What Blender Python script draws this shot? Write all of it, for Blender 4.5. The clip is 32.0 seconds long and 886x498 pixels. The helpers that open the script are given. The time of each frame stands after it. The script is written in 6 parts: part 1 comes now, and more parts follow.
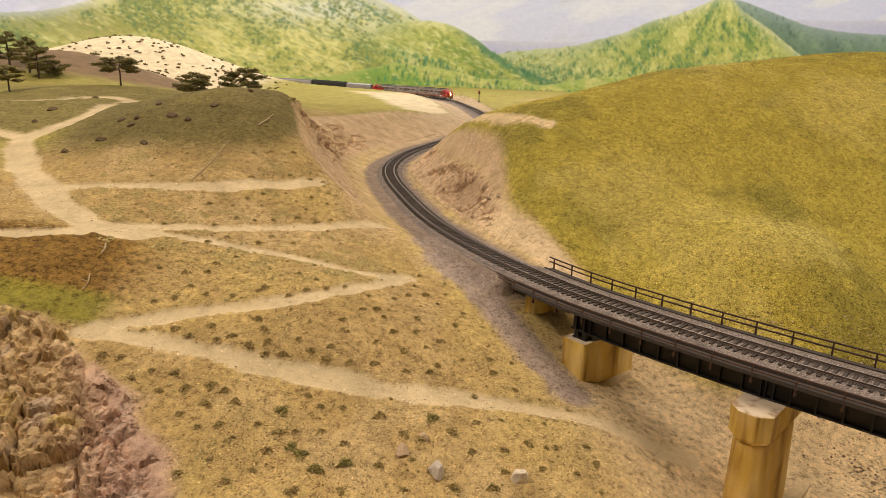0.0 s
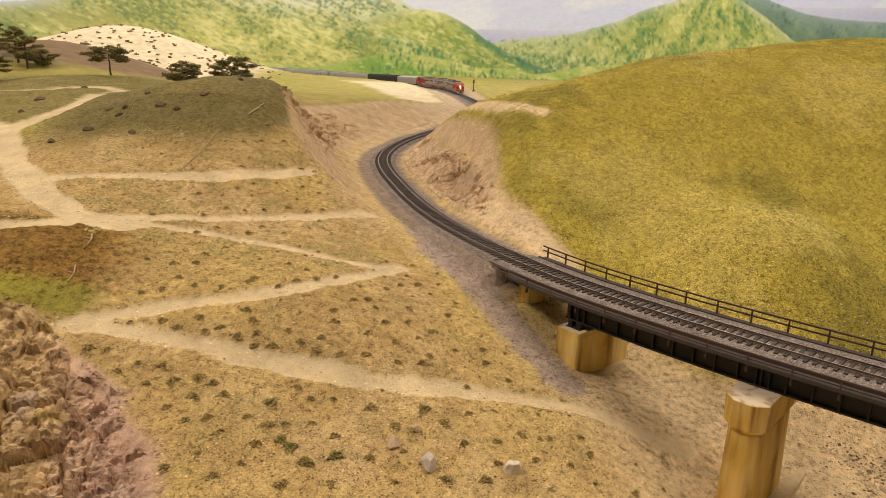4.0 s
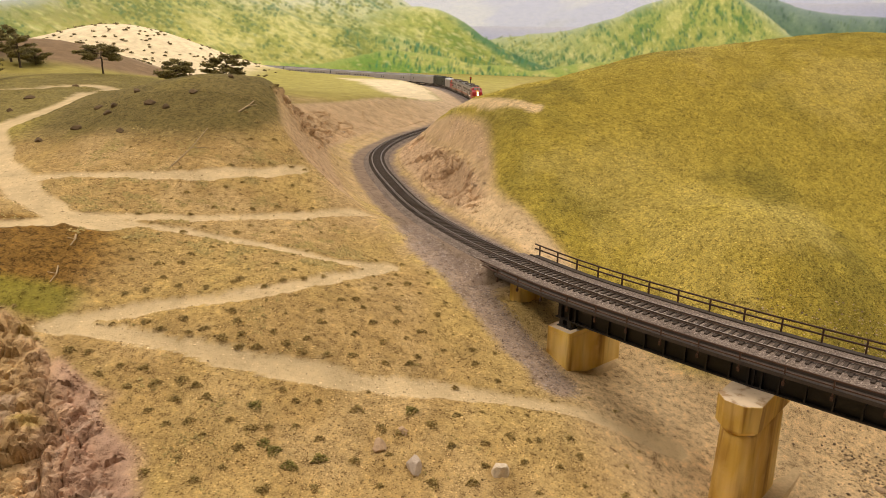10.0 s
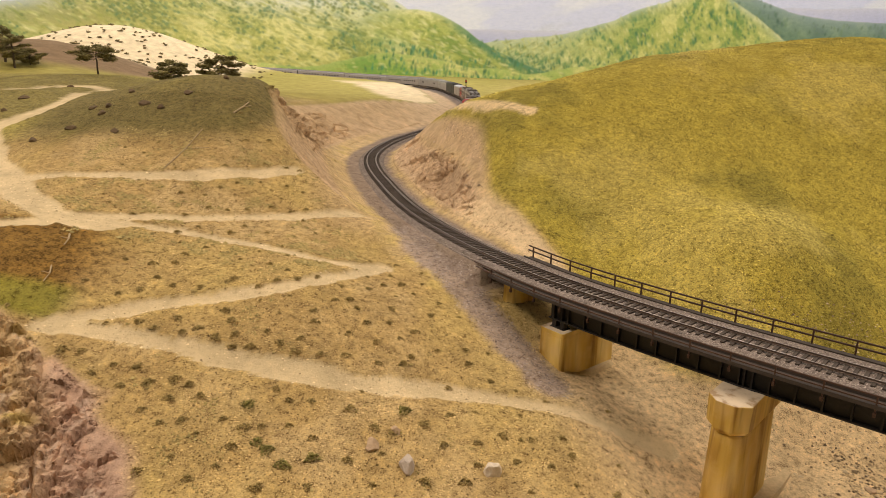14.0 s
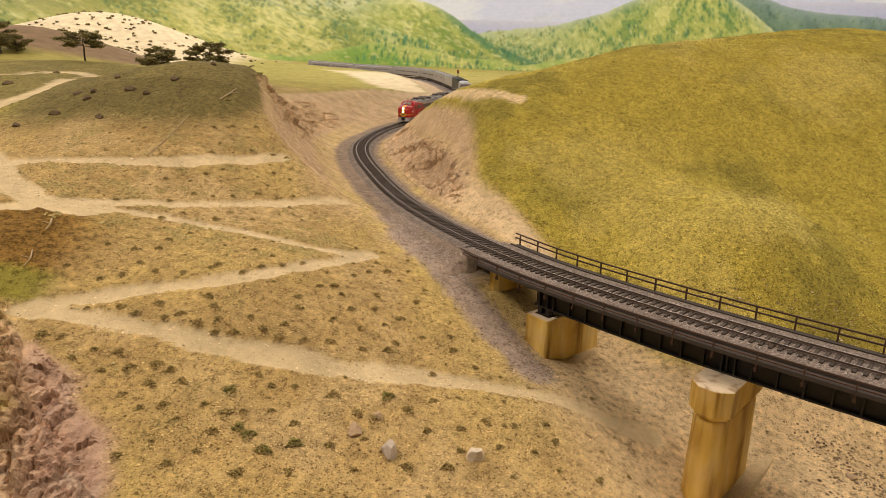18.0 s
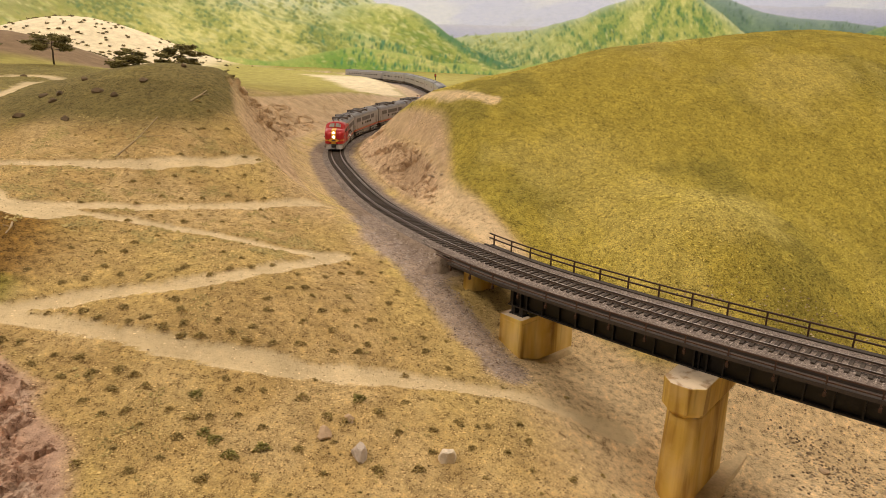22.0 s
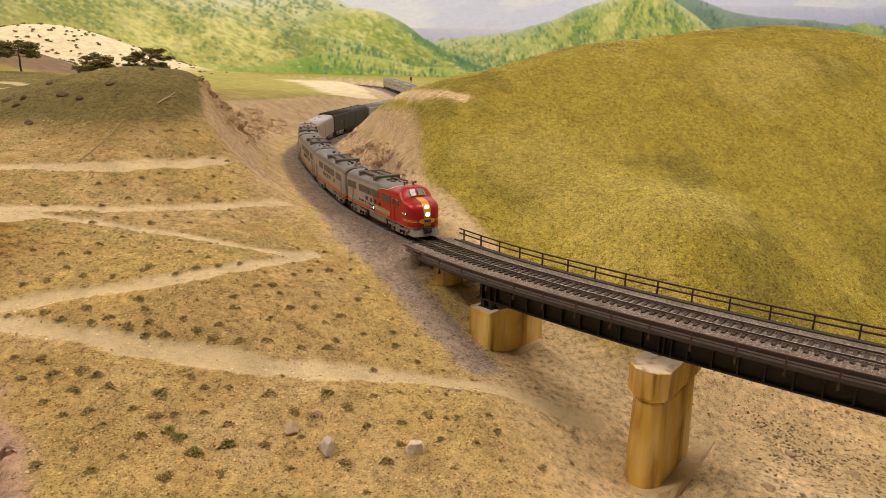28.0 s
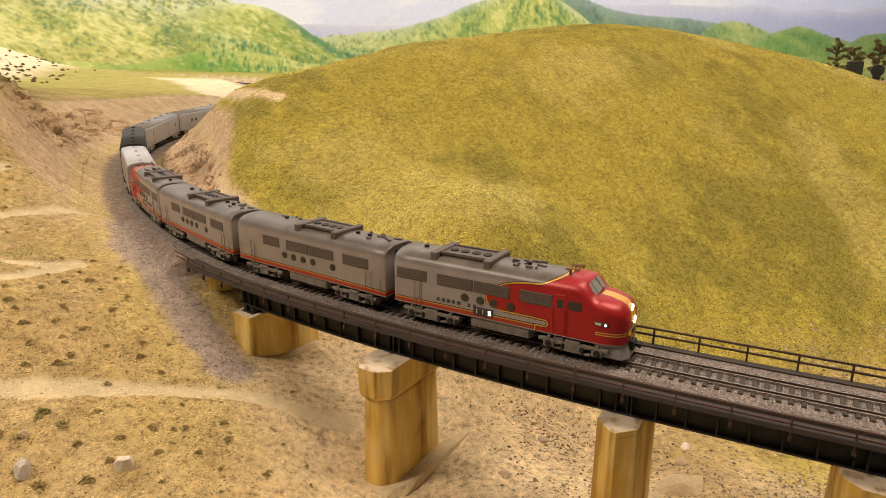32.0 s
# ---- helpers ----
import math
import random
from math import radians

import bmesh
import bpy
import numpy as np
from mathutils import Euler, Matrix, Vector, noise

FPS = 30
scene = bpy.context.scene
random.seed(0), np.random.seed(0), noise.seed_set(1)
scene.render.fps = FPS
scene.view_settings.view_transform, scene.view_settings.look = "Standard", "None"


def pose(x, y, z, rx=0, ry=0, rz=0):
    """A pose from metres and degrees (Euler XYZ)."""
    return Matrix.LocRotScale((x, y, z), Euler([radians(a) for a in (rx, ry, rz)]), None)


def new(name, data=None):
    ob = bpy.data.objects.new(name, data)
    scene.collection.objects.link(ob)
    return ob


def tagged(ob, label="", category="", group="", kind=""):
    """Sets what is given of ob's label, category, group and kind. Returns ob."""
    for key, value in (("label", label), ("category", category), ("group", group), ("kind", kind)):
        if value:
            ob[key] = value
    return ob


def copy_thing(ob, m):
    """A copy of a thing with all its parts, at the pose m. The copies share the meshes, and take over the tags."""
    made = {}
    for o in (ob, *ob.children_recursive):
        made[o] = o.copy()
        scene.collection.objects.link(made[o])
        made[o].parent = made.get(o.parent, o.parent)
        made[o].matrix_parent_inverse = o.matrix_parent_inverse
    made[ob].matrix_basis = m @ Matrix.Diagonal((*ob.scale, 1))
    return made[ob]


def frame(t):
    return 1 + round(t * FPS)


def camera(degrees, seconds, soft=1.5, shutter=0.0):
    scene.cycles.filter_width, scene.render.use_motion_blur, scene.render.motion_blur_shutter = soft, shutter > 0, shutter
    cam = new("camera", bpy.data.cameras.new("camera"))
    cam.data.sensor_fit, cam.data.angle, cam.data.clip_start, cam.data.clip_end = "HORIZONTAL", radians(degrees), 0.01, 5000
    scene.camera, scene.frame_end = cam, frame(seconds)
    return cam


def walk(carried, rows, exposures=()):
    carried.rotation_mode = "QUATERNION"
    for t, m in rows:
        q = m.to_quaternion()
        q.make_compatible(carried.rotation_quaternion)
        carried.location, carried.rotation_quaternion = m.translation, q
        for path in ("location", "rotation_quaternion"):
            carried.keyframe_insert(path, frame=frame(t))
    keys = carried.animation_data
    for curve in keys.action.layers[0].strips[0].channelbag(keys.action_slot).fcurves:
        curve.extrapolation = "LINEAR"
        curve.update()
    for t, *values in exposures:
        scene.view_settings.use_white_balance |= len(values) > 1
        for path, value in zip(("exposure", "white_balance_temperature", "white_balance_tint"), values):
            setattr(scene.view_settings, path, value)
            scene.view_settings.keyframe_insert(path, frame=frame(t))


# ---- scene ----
cam = camera(67.2, 32.0, soft=.6)
METRES, EYE = 0.25, 0.45
ROWS = [
    (0.0, 0.0, 0.0, 0.0, 0.25, -15.42, -0.92),
    (0.5, 0.0046, 0.0009, -0.008, -0.03, -15.67, -0.84),
    (1.0, 0.0033, -0.0035, -0.0142, -0.02, -15.78, -0.93),
    (1.5, 0.0035, 0.0005, -0.0173, -0.1, -16.01, -0.94),
    (2.0, 0.008, 0.0026, -0.0177, -0.09, -16.14, -1.15),
    (2.5, 0.0079, 0.0092, -0.0122, -0.05, -16.15, -1.1),
    (3.0, 0.0128, 0.0118, -0.0127, 0.03, -16.25, -1.24),
    (3.5, 0.0124, 0.0216, -0.0123, -0.07, -16.22, -0.82),
    (5.5, 0.0249, 0.0478, -0.0161, -0.23, -16.35, -0.64),
    (6.0, 0.0265, 0.0515, -0.0092, -0.14, -16.28, -0.47),
    (6.5, 0.0293, 0.0491, -0.0115, -0.37, -16.18, -0.42),
    (7.0, 0.0313, 0.0561, -0.0142, -0.46, -16.21, -0.46),
    (7.5, 0.0348, 0.0536, -0.0206, -0.32, -16.27, -0.97),
    (8.0, 0.0376, 0.0557, -0.0215, -0.33, -16.23, -0.96),
    (8.5, 0.0452, 0.0636, -0.0216, -0.21, -16.32, -0.88),
    (9.0, 0.0511, 0.062, -0.0221, -0.2, -16.43, -0.92),
    (9.5, 0.0497, 0.0614, -0.0238, -0.05, -16.55, -0.72),
    (10.0, 0.0522, 0.0651, -0.0187, -0.27, -16.44, -0.46),
    (10.5, 0.0542, 0.0624, -0.0189, -0.61, -16.39, -0.49),
    (11.0, 0.0518, 0.0651, -0.0219, -0.74, -16.5, -0.79),
    (11.5, 0.0512, 0.0642, -0.0229, -0.59, -16.5, -0.87),
    (12.0, 0.0555, 0.0612, -0.0163, -0.45, -16.33, -0.84),
    (12.5, 0.051, 0.0513, -0.0155, -0.41, -16.19, -0.93),
    (13.0, 0.0559, 0.0512, -0.0153, -0.48, -16.11, -0.8),
    (13.5, 0.0591, 0.053, -0.0176, -0.64, -16.08, -0.55),
    (14.0, 0.0571, 0.0546, -0.0232, -0.61, -16.19, -0.77),
    (14.5, 0.0629, 0.0589, -0.0262, -0.61, -16.29, -0.67),
    (16.5, 0.0793, 0.0611, -0.0298, -0.88, -16.34, -0.55),
    (17.0, 0.0786, 0.0588, -0.0325, -1.2, -16.41, -0.5),
    (17.5, 0.0796, 0.062, -0.0359, -1.37, -16.54, -0.55),
    (18.0, 0.082, 0.0572, -0.0432, -1.15, -16.87, -1.18),
    (18.5, 0.0841, 0.0796, -0.0285, -1.2, -16.91, -0.76),
    (19.0, 0.0892, 0.0798, -0.0457, -1.33, -16.84, -0.89),
    (19.5, 0.0936, 0.0859, -0.0571, -1.38, -17.01, -0.73),
    (20.0, 0.0975, 0.0889, -0.061, -1.63, -16.93, -0.71),
    (20.5, 0.1078, 0.0753, -0.0602, -1.97, -16.7, -0.82),
    (21.0, 0.1029, 0.0763, -0.0559, -2.1, -16.54, -0.92),
    (21.5, 0.1112, 0.0764, -0.0578, -2.68, -16.26, -0.79),
    (22.0, 0.1124, 0.0744, -0.0662, -2.9, -16.41, -1.09),
    (22.5, 0.1169, 0.0764, -0.0731, -3.07, -16.57, -1.01),
    (23.0, 0.122, 0.0759, -0.0748, -3.37, -16.65, -1.0),
    (23.5, 0.1252, 0.0668, -0.077, -3.55, -16.62, -1.01),
    (24.0, 0.1272, 0.0698, -0.0691, -3.37, -16.48, -0.92),
    (24.5, 0.1306, 0.0746, -0.0694, -3.4, -16.23, -0.79),
    (25.0, 0.1316, 0.0744, -0.0767, -3.66, -16.06, -0.36),
    (25.5, 0.1331, 0.0719, -0.081, -3.7, -16.14, -0.54),
    (26.0, 0.1393, 0.0671, -0.0862, -3.96, -16.18, -0.36),
    (26.5, 0.1547, 0.0543, -0.0905, -4.18, -16.13, -0.37),
    (28.5, 0.1651, 0.0596, -0.1091, -4.8, -15.99, -0.31),
    (29.0, 0.1814, 0.045, -0.1203, -4.62, -15.97, -0.48),
    (29.5, 0.2139, 0.0702, -0.1146, -5.19, -15.57, 0.11),
    (30.0, 0.306, 0.0633, -0.1129, -6.22, -15.26, -0.32),
    (30.5, 0.4007, 0.0693, -0.0808, -9.82, -14.98, 0.51),
    (31.0, 0.5205, 0.0434, -0.0708, -11.65, -14.55, 0.92),
    (31.5, 0.5977, 0.0139, -0.0809, -11.21, -15.46, -0.08),
    (32.0, 0.7001, -0.0052, -0.0856, -11.96, -16.27, -0.23),
]
walk(cam, [(t, pose(0, 0, EYE) @ pose(METRES * x, METRES * y, METRES * z, 90 + pitch, roll, yaw)) for t, x, y, z, yaw, pitch, roll in ROWS],
     [(0, 0), (28, -.03), (29, 0), (30, .14), (31, .23), (32, .28)])

# ---- light ----
world = bpy.data.worlds.new("room")
scene.world = world
world.use_nodes = True
world.node_tree.nodes["Background"].inputs[0].default_value = (1, .93, .84, 1)
world.node_tree.nodes["Background"].inputs[1].default_value = .24


def ceiling_lamp(x, y, z, w, h, power, colour=(1, .92, .80)):
    data = bpy.data.lights.new("ceiling_panel", "AREA")
    data.shape, data.size, data.size_y, data.energy, data.color = "RECTANGLE", w, h, power, colour
    ob = new("ceiling_panel_lamp", data)
    ob.location = (x, y, z)
    return ob


ceiling_lamp(-1.15, .16, 1.88, .7, .4, 30.5, (1, .842, .672))
ceiling_lamp(1.0, .40, 1.88, 1.2, .5, 24.5, (1, .842, .672))
ceiling_lamp(-1.3, 1.6, 1.88, 1.0, .5, 5, (1, .855, .675))
ceiling_lamp(0, 3.3, 1.88, 9.6, .7, 100, (1, .965, .935))
scene.view_settings.exposure = 0.0


# ---- materials ----
def material(name):
    m = bpy.data.materials.new(name)
    m.use_nodes = True
    nt = m.node_tree
    return m, nt, nt.nodes["Principled BSDF"]


def node(nt, kind, **values):
    n = nt.nodes.new(kind)
    for k, v in values.items():
        if k in n.inputs:
            n.inputs[k].default_value = v
    return n


def noise_tex(nt, coord, scale, detail=4.0, rough=.6):
    n = node(nt, "ShaderNodeTexNoise", Scale=scale, Detail=detail, Roughness=rough)
    nt.links.new(coord, n.inputs["Vector"])
    return n.outputs["Fac"]


def ramp(nt, fac, stops):
    r = nt.nodes.new("ShaderNodeValToRGB")
    el = r.color_ramp.elements
    el[0].position, el[0].color = stops[0][0], (*stops[0][1], 1)
    el[1].position, el[1].color = stops[-1][0], (*stops[-1][1], 1)
    for p, c in stops[1:-1]:
        e = el.new(p)
        e.color = (*c, 1)
    nt.links.new(fac, r.inputs[0])
    return r.outputs[0]


def mix(nt, fac, a, b, blend="MIX"):
    n = nt.nodes.new("ShaderNodeMix")
    n.data_type, n.blend_type = "RGBA", blend
    for sock, v in ((n.inputs["Factor"], fac), (n.inputs["A"], a), (n.inputs["B"], b)):
        if isinstance(v, (int, float)):
            sock.default_value = v
        elif isinstance(v, tuple):
            sock.default_value = (*v, 1)
        else:
            nt.links.new(v, sock)
    return n.outputs["Result"]


def maths(nt, op, a, b=0.0, c=None):
    n = nt.nodes.new("ShaderNodeMath")
    n.operation = op
    for i, v in enumerate((a, b) if c is None else (a, b, c)):
        if isinstance(v, (int, float)):
            n.inputs[i].default_value = v
        else:
            nt.links.new(v, n.inputs[i])
    return n.outputs[0]


def bump(nt, bsdf, height, strength, distance):
    n = node(nt, "ShaderNodeBump", Strength=strength, Distance=distance)
    nt.links.new(height, n.inputs["Height"])
    nt.links.new(n.outputs[0], bsdf.inputs["Normal"])


def place(nt, kind="Object"):
    return nt.nodes.new("ShaderNodeTexCoord").outputs[kind]


def plain(name, colour, rough=.7, metal=0.0, spread=.25, scale=120.0, relief=.0003, emit=0.0):
    """A material with grain and mottling at two scales."""
    m, nt, b = material(name)
    co = place(nt)
    fine, broad = noise_tex(nt, co, scale * 6), noise_tex(nt, co, scale)
    f = mix(nt, .5, fine, broad)
    lo, hi = tuple(c * (1 - spread) for c in colour), tuple(min(1, c * (1 + spread)) for c in colour)
    nt.links.new(ramp(nt, f, [(.3, lo), (.7, hi)]), b.inputs["Base Color"])
    b.inputs["Roughness"].default_value, b.inputs["Metallic"].default_value = rough, metal
    if relief:
        bump(nt, b, fine, .6, relief)
    if emit:
        b.inputs["Emission Color"].default_value, b.inputs["Emission Strength"].default_value = (*colour, 1), emit
    return m


def varied(name, colours, rough=.85, scale=300.0):
    """Pieces of one kind in several colours: by object and by island."""
    m, nt, b = material(name)
    island = nt.nodes.new("ShaderNodeNewGeometry").outputs["Random Per Island"]
    co = place(nt)
    f = mix(nt, .35, island, noise_tex(nt, co, scale))
    n = len(colours)
    nt.links.new(ramp(nt, f, [(.12 + .76 * i / (n - 1), c) for i, c in enumerate(colours)]), b.inputs["Base Color"])
    b.inputs["Roughness"].default_value = rough
    return m


def soil_material():
    m, nt, b = material("scenic_ground")
    at = nt.nodes.new("ShaderNodeAttribute")
    at.attribute_name = "soil"
    kind = nt.nodes.new("ShaderNodeAttribute")
    kind.attribute_name = "cover"
    sep = nt.nodes.new("ShaderNodeSeparateColor")
    nt.links.new(kind.outputs["Color"], sep.inputs[0])
    turf, grit, rock = sep.outputs
    co = place(nt)
    grain = noise_tex(nt, co, 620, 3, .7)
    grain2 = noise_tex(nt, co, 1500, 2, .6)
    clump = noise_tex(nt, co, 170, 4, .65)
    broad = noise_tex(nt, co, 28, 4, .6)
    col = mix(nt, 1.0, at.outputs["Color"], ramp(nt, broad, [(.32, (.84, .82, .78)), (.7, (1.16, 1.14, 1.1))]), "MULTIPLY")
    # turf: noise puts shaded gaps and lit tips of the grains into the colour
    grain_shading = ramp(nt, mix(nt, .45, grain, clump), [(.39, (.42, .40, .36)), (.5, (1, 1, 1)), (.61, (1.42, 1.36, 1.22))])
    col = mix(nt, turf, col, mix(nt, 1.0, col, grain_shading, "MULTIPLY"))
    specks = ramp(nt, mix(nt, .5, grain2, clump), [(.38, (.34, .27, .22)), (.47, (1, 1, 1)), (.56, (1.0, 1.0, 1.0)), (.64, (1.35, 1.3, 1.2))])
    col = mix(nt, grit, col, mix(nt, 1.0, col, specks, "MULTIPLY"))
    strata = noise_tex(nt, co, 60, 8, .7)
    col = mix(nt, rock, col, mix(nt, 1.0, col, ramp(nt, strata, [(.3, (.6, .55, .5)), (.52, (1, 1, 1)), (.7, (1.3, 1.28, 1.22))]), "MULTIPLY"))
    nt.links.new(col, b.inputs["Base Color"])
    b.inputs["Roughness"].default_value = .95
    b.inputs["Specular IOR Level"].default_value = .15
    h = maths(nt, "MULTIPLY_ADD", clump, maths(nt, "ADD", turf, .25), maths(nt, "MULTIPLY", grain, .6))
    h = maths(nt, "MULTIPLY_ADD", strata, maths(nt, "MULTIPLY", rock, 3.0), h)
    bump(nt, b, h, .9, .0016)
    return m


SOIL = soil_material()
BALLAST = varied("ballast_stone", [(.10, .08, .074), (.23, .185, .172), (.37, .31, .29), (.54, .47, .43)])
RAIL = plain("rail_steel", (.16, .12, .10), .4, .8, .3, 200, .0001)
RAIL_HEAD = plain("rail_head", (.30, .26, .24), .45, 1.0, .1, 200, 0)
TIE = plain("creosoted_wood", (.060, .045, .037), .85, 0, .45, 300, .0003)
STEEL = plain("black_steel_paint", (.011, .009, .0085), .6, 0, .4, 90, .0002)
RUST = plain("rusty_handrail", (.080, .042, .030), .6, .2, .4, 200, .0001)
DECK = plain("weathered_deck", (.055, .042, .036), .85, 0, .25, 150, .0003)


def pier_material():
    m, nt, b = material("stained_concrete")
    co = place(nt)
    mp = nt.nodes.new("ShaderNodeMapping")
    mp.inputs["Scale"].default_value = (1, 1, .25)
    nt.links.new(co, mp.inputs[0])
    streak = noise_tex(nt, mp.outputs[0], 42, 3, .5)
    blot = noise_tex(nt, co, 45, 5, .6)
    fine = noise_tex(nt, co, 700, 2)
    c = ramp(nt, streak, [(.30, (.30, .155, .028)), (.43, (.52, .325, .060)), (.55, (.67, .46, .105)), (.70, (.80, .64, .27))])
    c = mix(nt, ramp(nt, blot, [(.45, (0, 0, 0)), (.7, (.7, .7, .7))]), c, (.66, .47, .20))
    # paler bare concrete on what faces up
    sep = nt.nodes.new("ShaderNodeSeparateXYZ")
    nt.links.new(nt.nodes.new("ShaderNodeNewGeometry").outputs["Normal"], sep.inputs[0])
    top_mask = ramp(nt, maths(nt, "ADD", sep.outputs[2], maths(nt, "MULTIPLY", maths(nt, "SUBTRACT", blot, .5), .8)), [(.70, (0, 0, 0)), (.95, (.9, .9, .9))])
    c = mix(nt, top_mask, c, (.62, .52, .41))
    drip = node(nt, "ShaderNodeTexNoise", Scale=110.0, Detail=3.0)
    thin = nt.nodes.new("ShaderNodeMapping")
    thin.inputs["Scale"].default_value = (1, 1, .10)
    nt.links.new(co, thin.inputs[0])
    nt.links.new(thin.outputs[0], drip.inputs["Vector"])
    c = mix(nt, 1.0, c, ramp(nt, drip.outputs["Fac"], [(.36, (.62, .52, .42)), (.48, (1, 1, 1)), (.62, (1.1, 1.1, 1.1))]), "MULTIPLY")
    nt.links.new(c, b.inputs["Base Color"])
    b.inputs["Roughness"].default_value = .75
    bump(nt, b, fine, .4, .0003)
    return m


CONCRETE = pier_material()


# ---- mesh helpers ----
def mesh_of(name, verts, faces, mats, smooth_it=False, index=None):
    me = bpy.data.meshes.new(name)
    me.from_pydata([tuple(v) for v in verts], [], [tuple(f) for f in faces])
    for m in (mats if isinstance(mats, (list, tuple)) else [mats]):
        me.materials.append(m)
    if index is not None:
        me.polygons.foreach_set("material_index", np.array(index, "i"))
    if smooth_it:
        me.polygons.foreach_set("use_smooth", [True] * len(me.polygons))
    me.update()
    return me


def part(name, bm, mat, parent, label="", smooth_it=False):
    """Links a bmesh, or a mesh, as one mesh object under a thing or a part."""
    if isinstance(bm, bmesh.types.BMesh):
        me = bpy.data.meshes.new(name)
        bm.to_mesh(me)
        bm.free()
        me.materials.append(mat)
        if smooth_it:
            me.polygons.foreach_set("use_smooth", [True] * len(me.polygons))
    else:
        me = bm
    ob = new(name, me)
    ob.parent = parent
    return tagged(ob, label)


def box(bm, x0, y0, z0, x1, y1, z1, bevel=0.0):
    v = [bm.verts.new(p) for p in ((x0, y0, z0), (x1, y0, z0), (x1, y1, z0), (x0, y1, z0), (x0, y0, z1), (x1, y0, z1), (x1, y1, z1), (x0, y1, z1))]
    f = [bm.faces.new([v[i] for i in q]) for q in ((3, 2, 1, 0), (4, 5, 6, 7), (0, 1, 5, 4), (1, 2, 6, 5), (2, 3, 7, 6), (3, 0, 4, 7))]
    if bevel:
        bmesh.ops.bevel(bm, geom=list({e for q in f for e in q.edges}), offset=bevel, segments=1, affect="EDGES")
    return bm


def boxes(*rows, bevel=0.0):
    bm = bmesh.new()
    for r in rows:
        box(bm, *r, bevel=bevel)
    return bm


def rod(bm, a, b, r, n=8):
    a, b = Vector(a), Vector(b)
    q = (b - a).to_track_quat("Z", "Y")
    rings = [[bm.verts.new(p + q @ Vector((r * math.cos(2 * math.pi * i / n), r * math.sin(2 * math.pi * i / n), 0))) for i in range(n)] for p in (a, b)]
    for i in range(n):
        bm.faces.new((rings[0][i], rings[0][(i + 1) % n], rings[1][(i + 1) % n], rings[1][i]))
    bm.faces.new(rings[0][::-1])
    bm.faces.new(rings[1])
    return bm


def sweep(s0, s1, section, mat, name, step=.004, closed=True):
    """A section (across to the right, up from the rail head) drawn along the track."""
    ss = np.arange(s0, s1 + 1e-6, step)
    verts, faces, n = [], [], len(section)
    for s in ss:
        p, d = along(s)
        r = np.array([d[1], -d[0]]) / np.hypot(d[0], d[1])
        verts += [(p[0] + r[0] * u, p[1] + r[1] * u, p[2] + v) for u, v in section]
    for i in range(len(ss) - 1):
        for j in range(n if closed else n - 1):
            k = (j + 1) % n
            faces.append((i * n + j, i * n + k, (i + 1) * n + k, (i + 1) * n + j))
    if closed:
        faces += [tuple(range(n))[::-1], tuple(range((len(ss) - 1) * n, len(ss) * n))]
    return mesh_of(name, verts, faces, mat)


def value_noise(x, y, scale, seed=0, octaves=3):
    """Smooth noise between -1 and 1 over the plan."""
    rng = np.random.default_rng(seed)
    total, amp, out = 0.0, 1.0, np.zeros_like(x)
    for _ in range(octaves):
        g = rng.uniform(-1, 1, (97, 97))
        u, v = x * scale + 200.37, y * scale + 200.71
        i, j = np.floor(u).astype(int), np.floor(v).astype(int)
        fu, fv = u - i, v - j
        fu, fv = fu * fu * (3 - 2 * fu), fv * fv * (3 - 2 * fv)
        i, j = i % 96, j % 96
        out += amp * ((g[i, j] * (1 - fu) + g[i + 1, j] * fu) * (1 - fv) + (g[i, j + 1] * (1 - fu) + g[i + 1, j + 1] * fu) * fv)
        total, amp, scale = total + amp, amp * .5, scale * 2.03
    return out / total


# ---- the track's line: x, y, height of the rail head, from the far end to the bridge's end ----
TRACK = [(-2.9, 3.98, .340), (-2.3, 4.0, .338), (-1.7, 4.0, .333), (-1.2, 3.98, .325), (-.79, 3.93, .312), (-.40, 3.82, .294),
         (-.12, 3.6, .289), (.026, 3.32, .287), (.085, 2.98, .285), (.125, 2.65, .283), (.145, 2.35, .280), (.135, 2.13, .276),
         (.09, 1.94, .272), (.02, 1.76, .268), (-.045, 1.6, .265), (-.083, 1.481, .2625), (-.103, 1.36, .260), (-.104, 1.26, .258),
         (-.088, 1.15, .256), (-.062, 1.04, .254), (-.034, .935, .252), (-.004, .845, .2505), (.029, .766, .25), (.062, .697, .25),
         (.096, .637, .25), (.132, .583, .25), (.180, .525, .25), (.232, .469, .25), (.284, .418, .25), (.332, .374, .25),
         (.384, .330, .25), (.44, .284, .25), (.50, .236, .25), (.58, .174, .25), (.68, .10, .25)]


def resample(points, step):
    """A smooth line through the points, in even steps."""
    p = np.array(points, float)
    q = np.vstack([2 * p[0] - p[1], p, 2 * p[-1] - p[-2]])
    u = np.linspace(0, 1, 24, endpoint=False)[:, None]
    out = []
    for i in range(1, len(q) - 2):
        a, b, c, d = q[i - 1], q[i], q[i + 1], q[i + 2]
        out.append(.5 * (2 * b + (c - a) * u + (2 * a - 5 * b + 4 * c - d) * u ** 2 + (3 * b - a - 3 * c + d) * u ** 3))
    line = np.vstack(out + [q[-2:-1]])
    s = np.concatenate([[0], np.cumsum(np.linalg.norm(np.diff(line, axis=0), axis=1))])
    t = np.arange(0, s[-1], step)
    return np.stack([np.interp(t, s, line[:, k]) for k in range(line.shape[1])], axis=1)


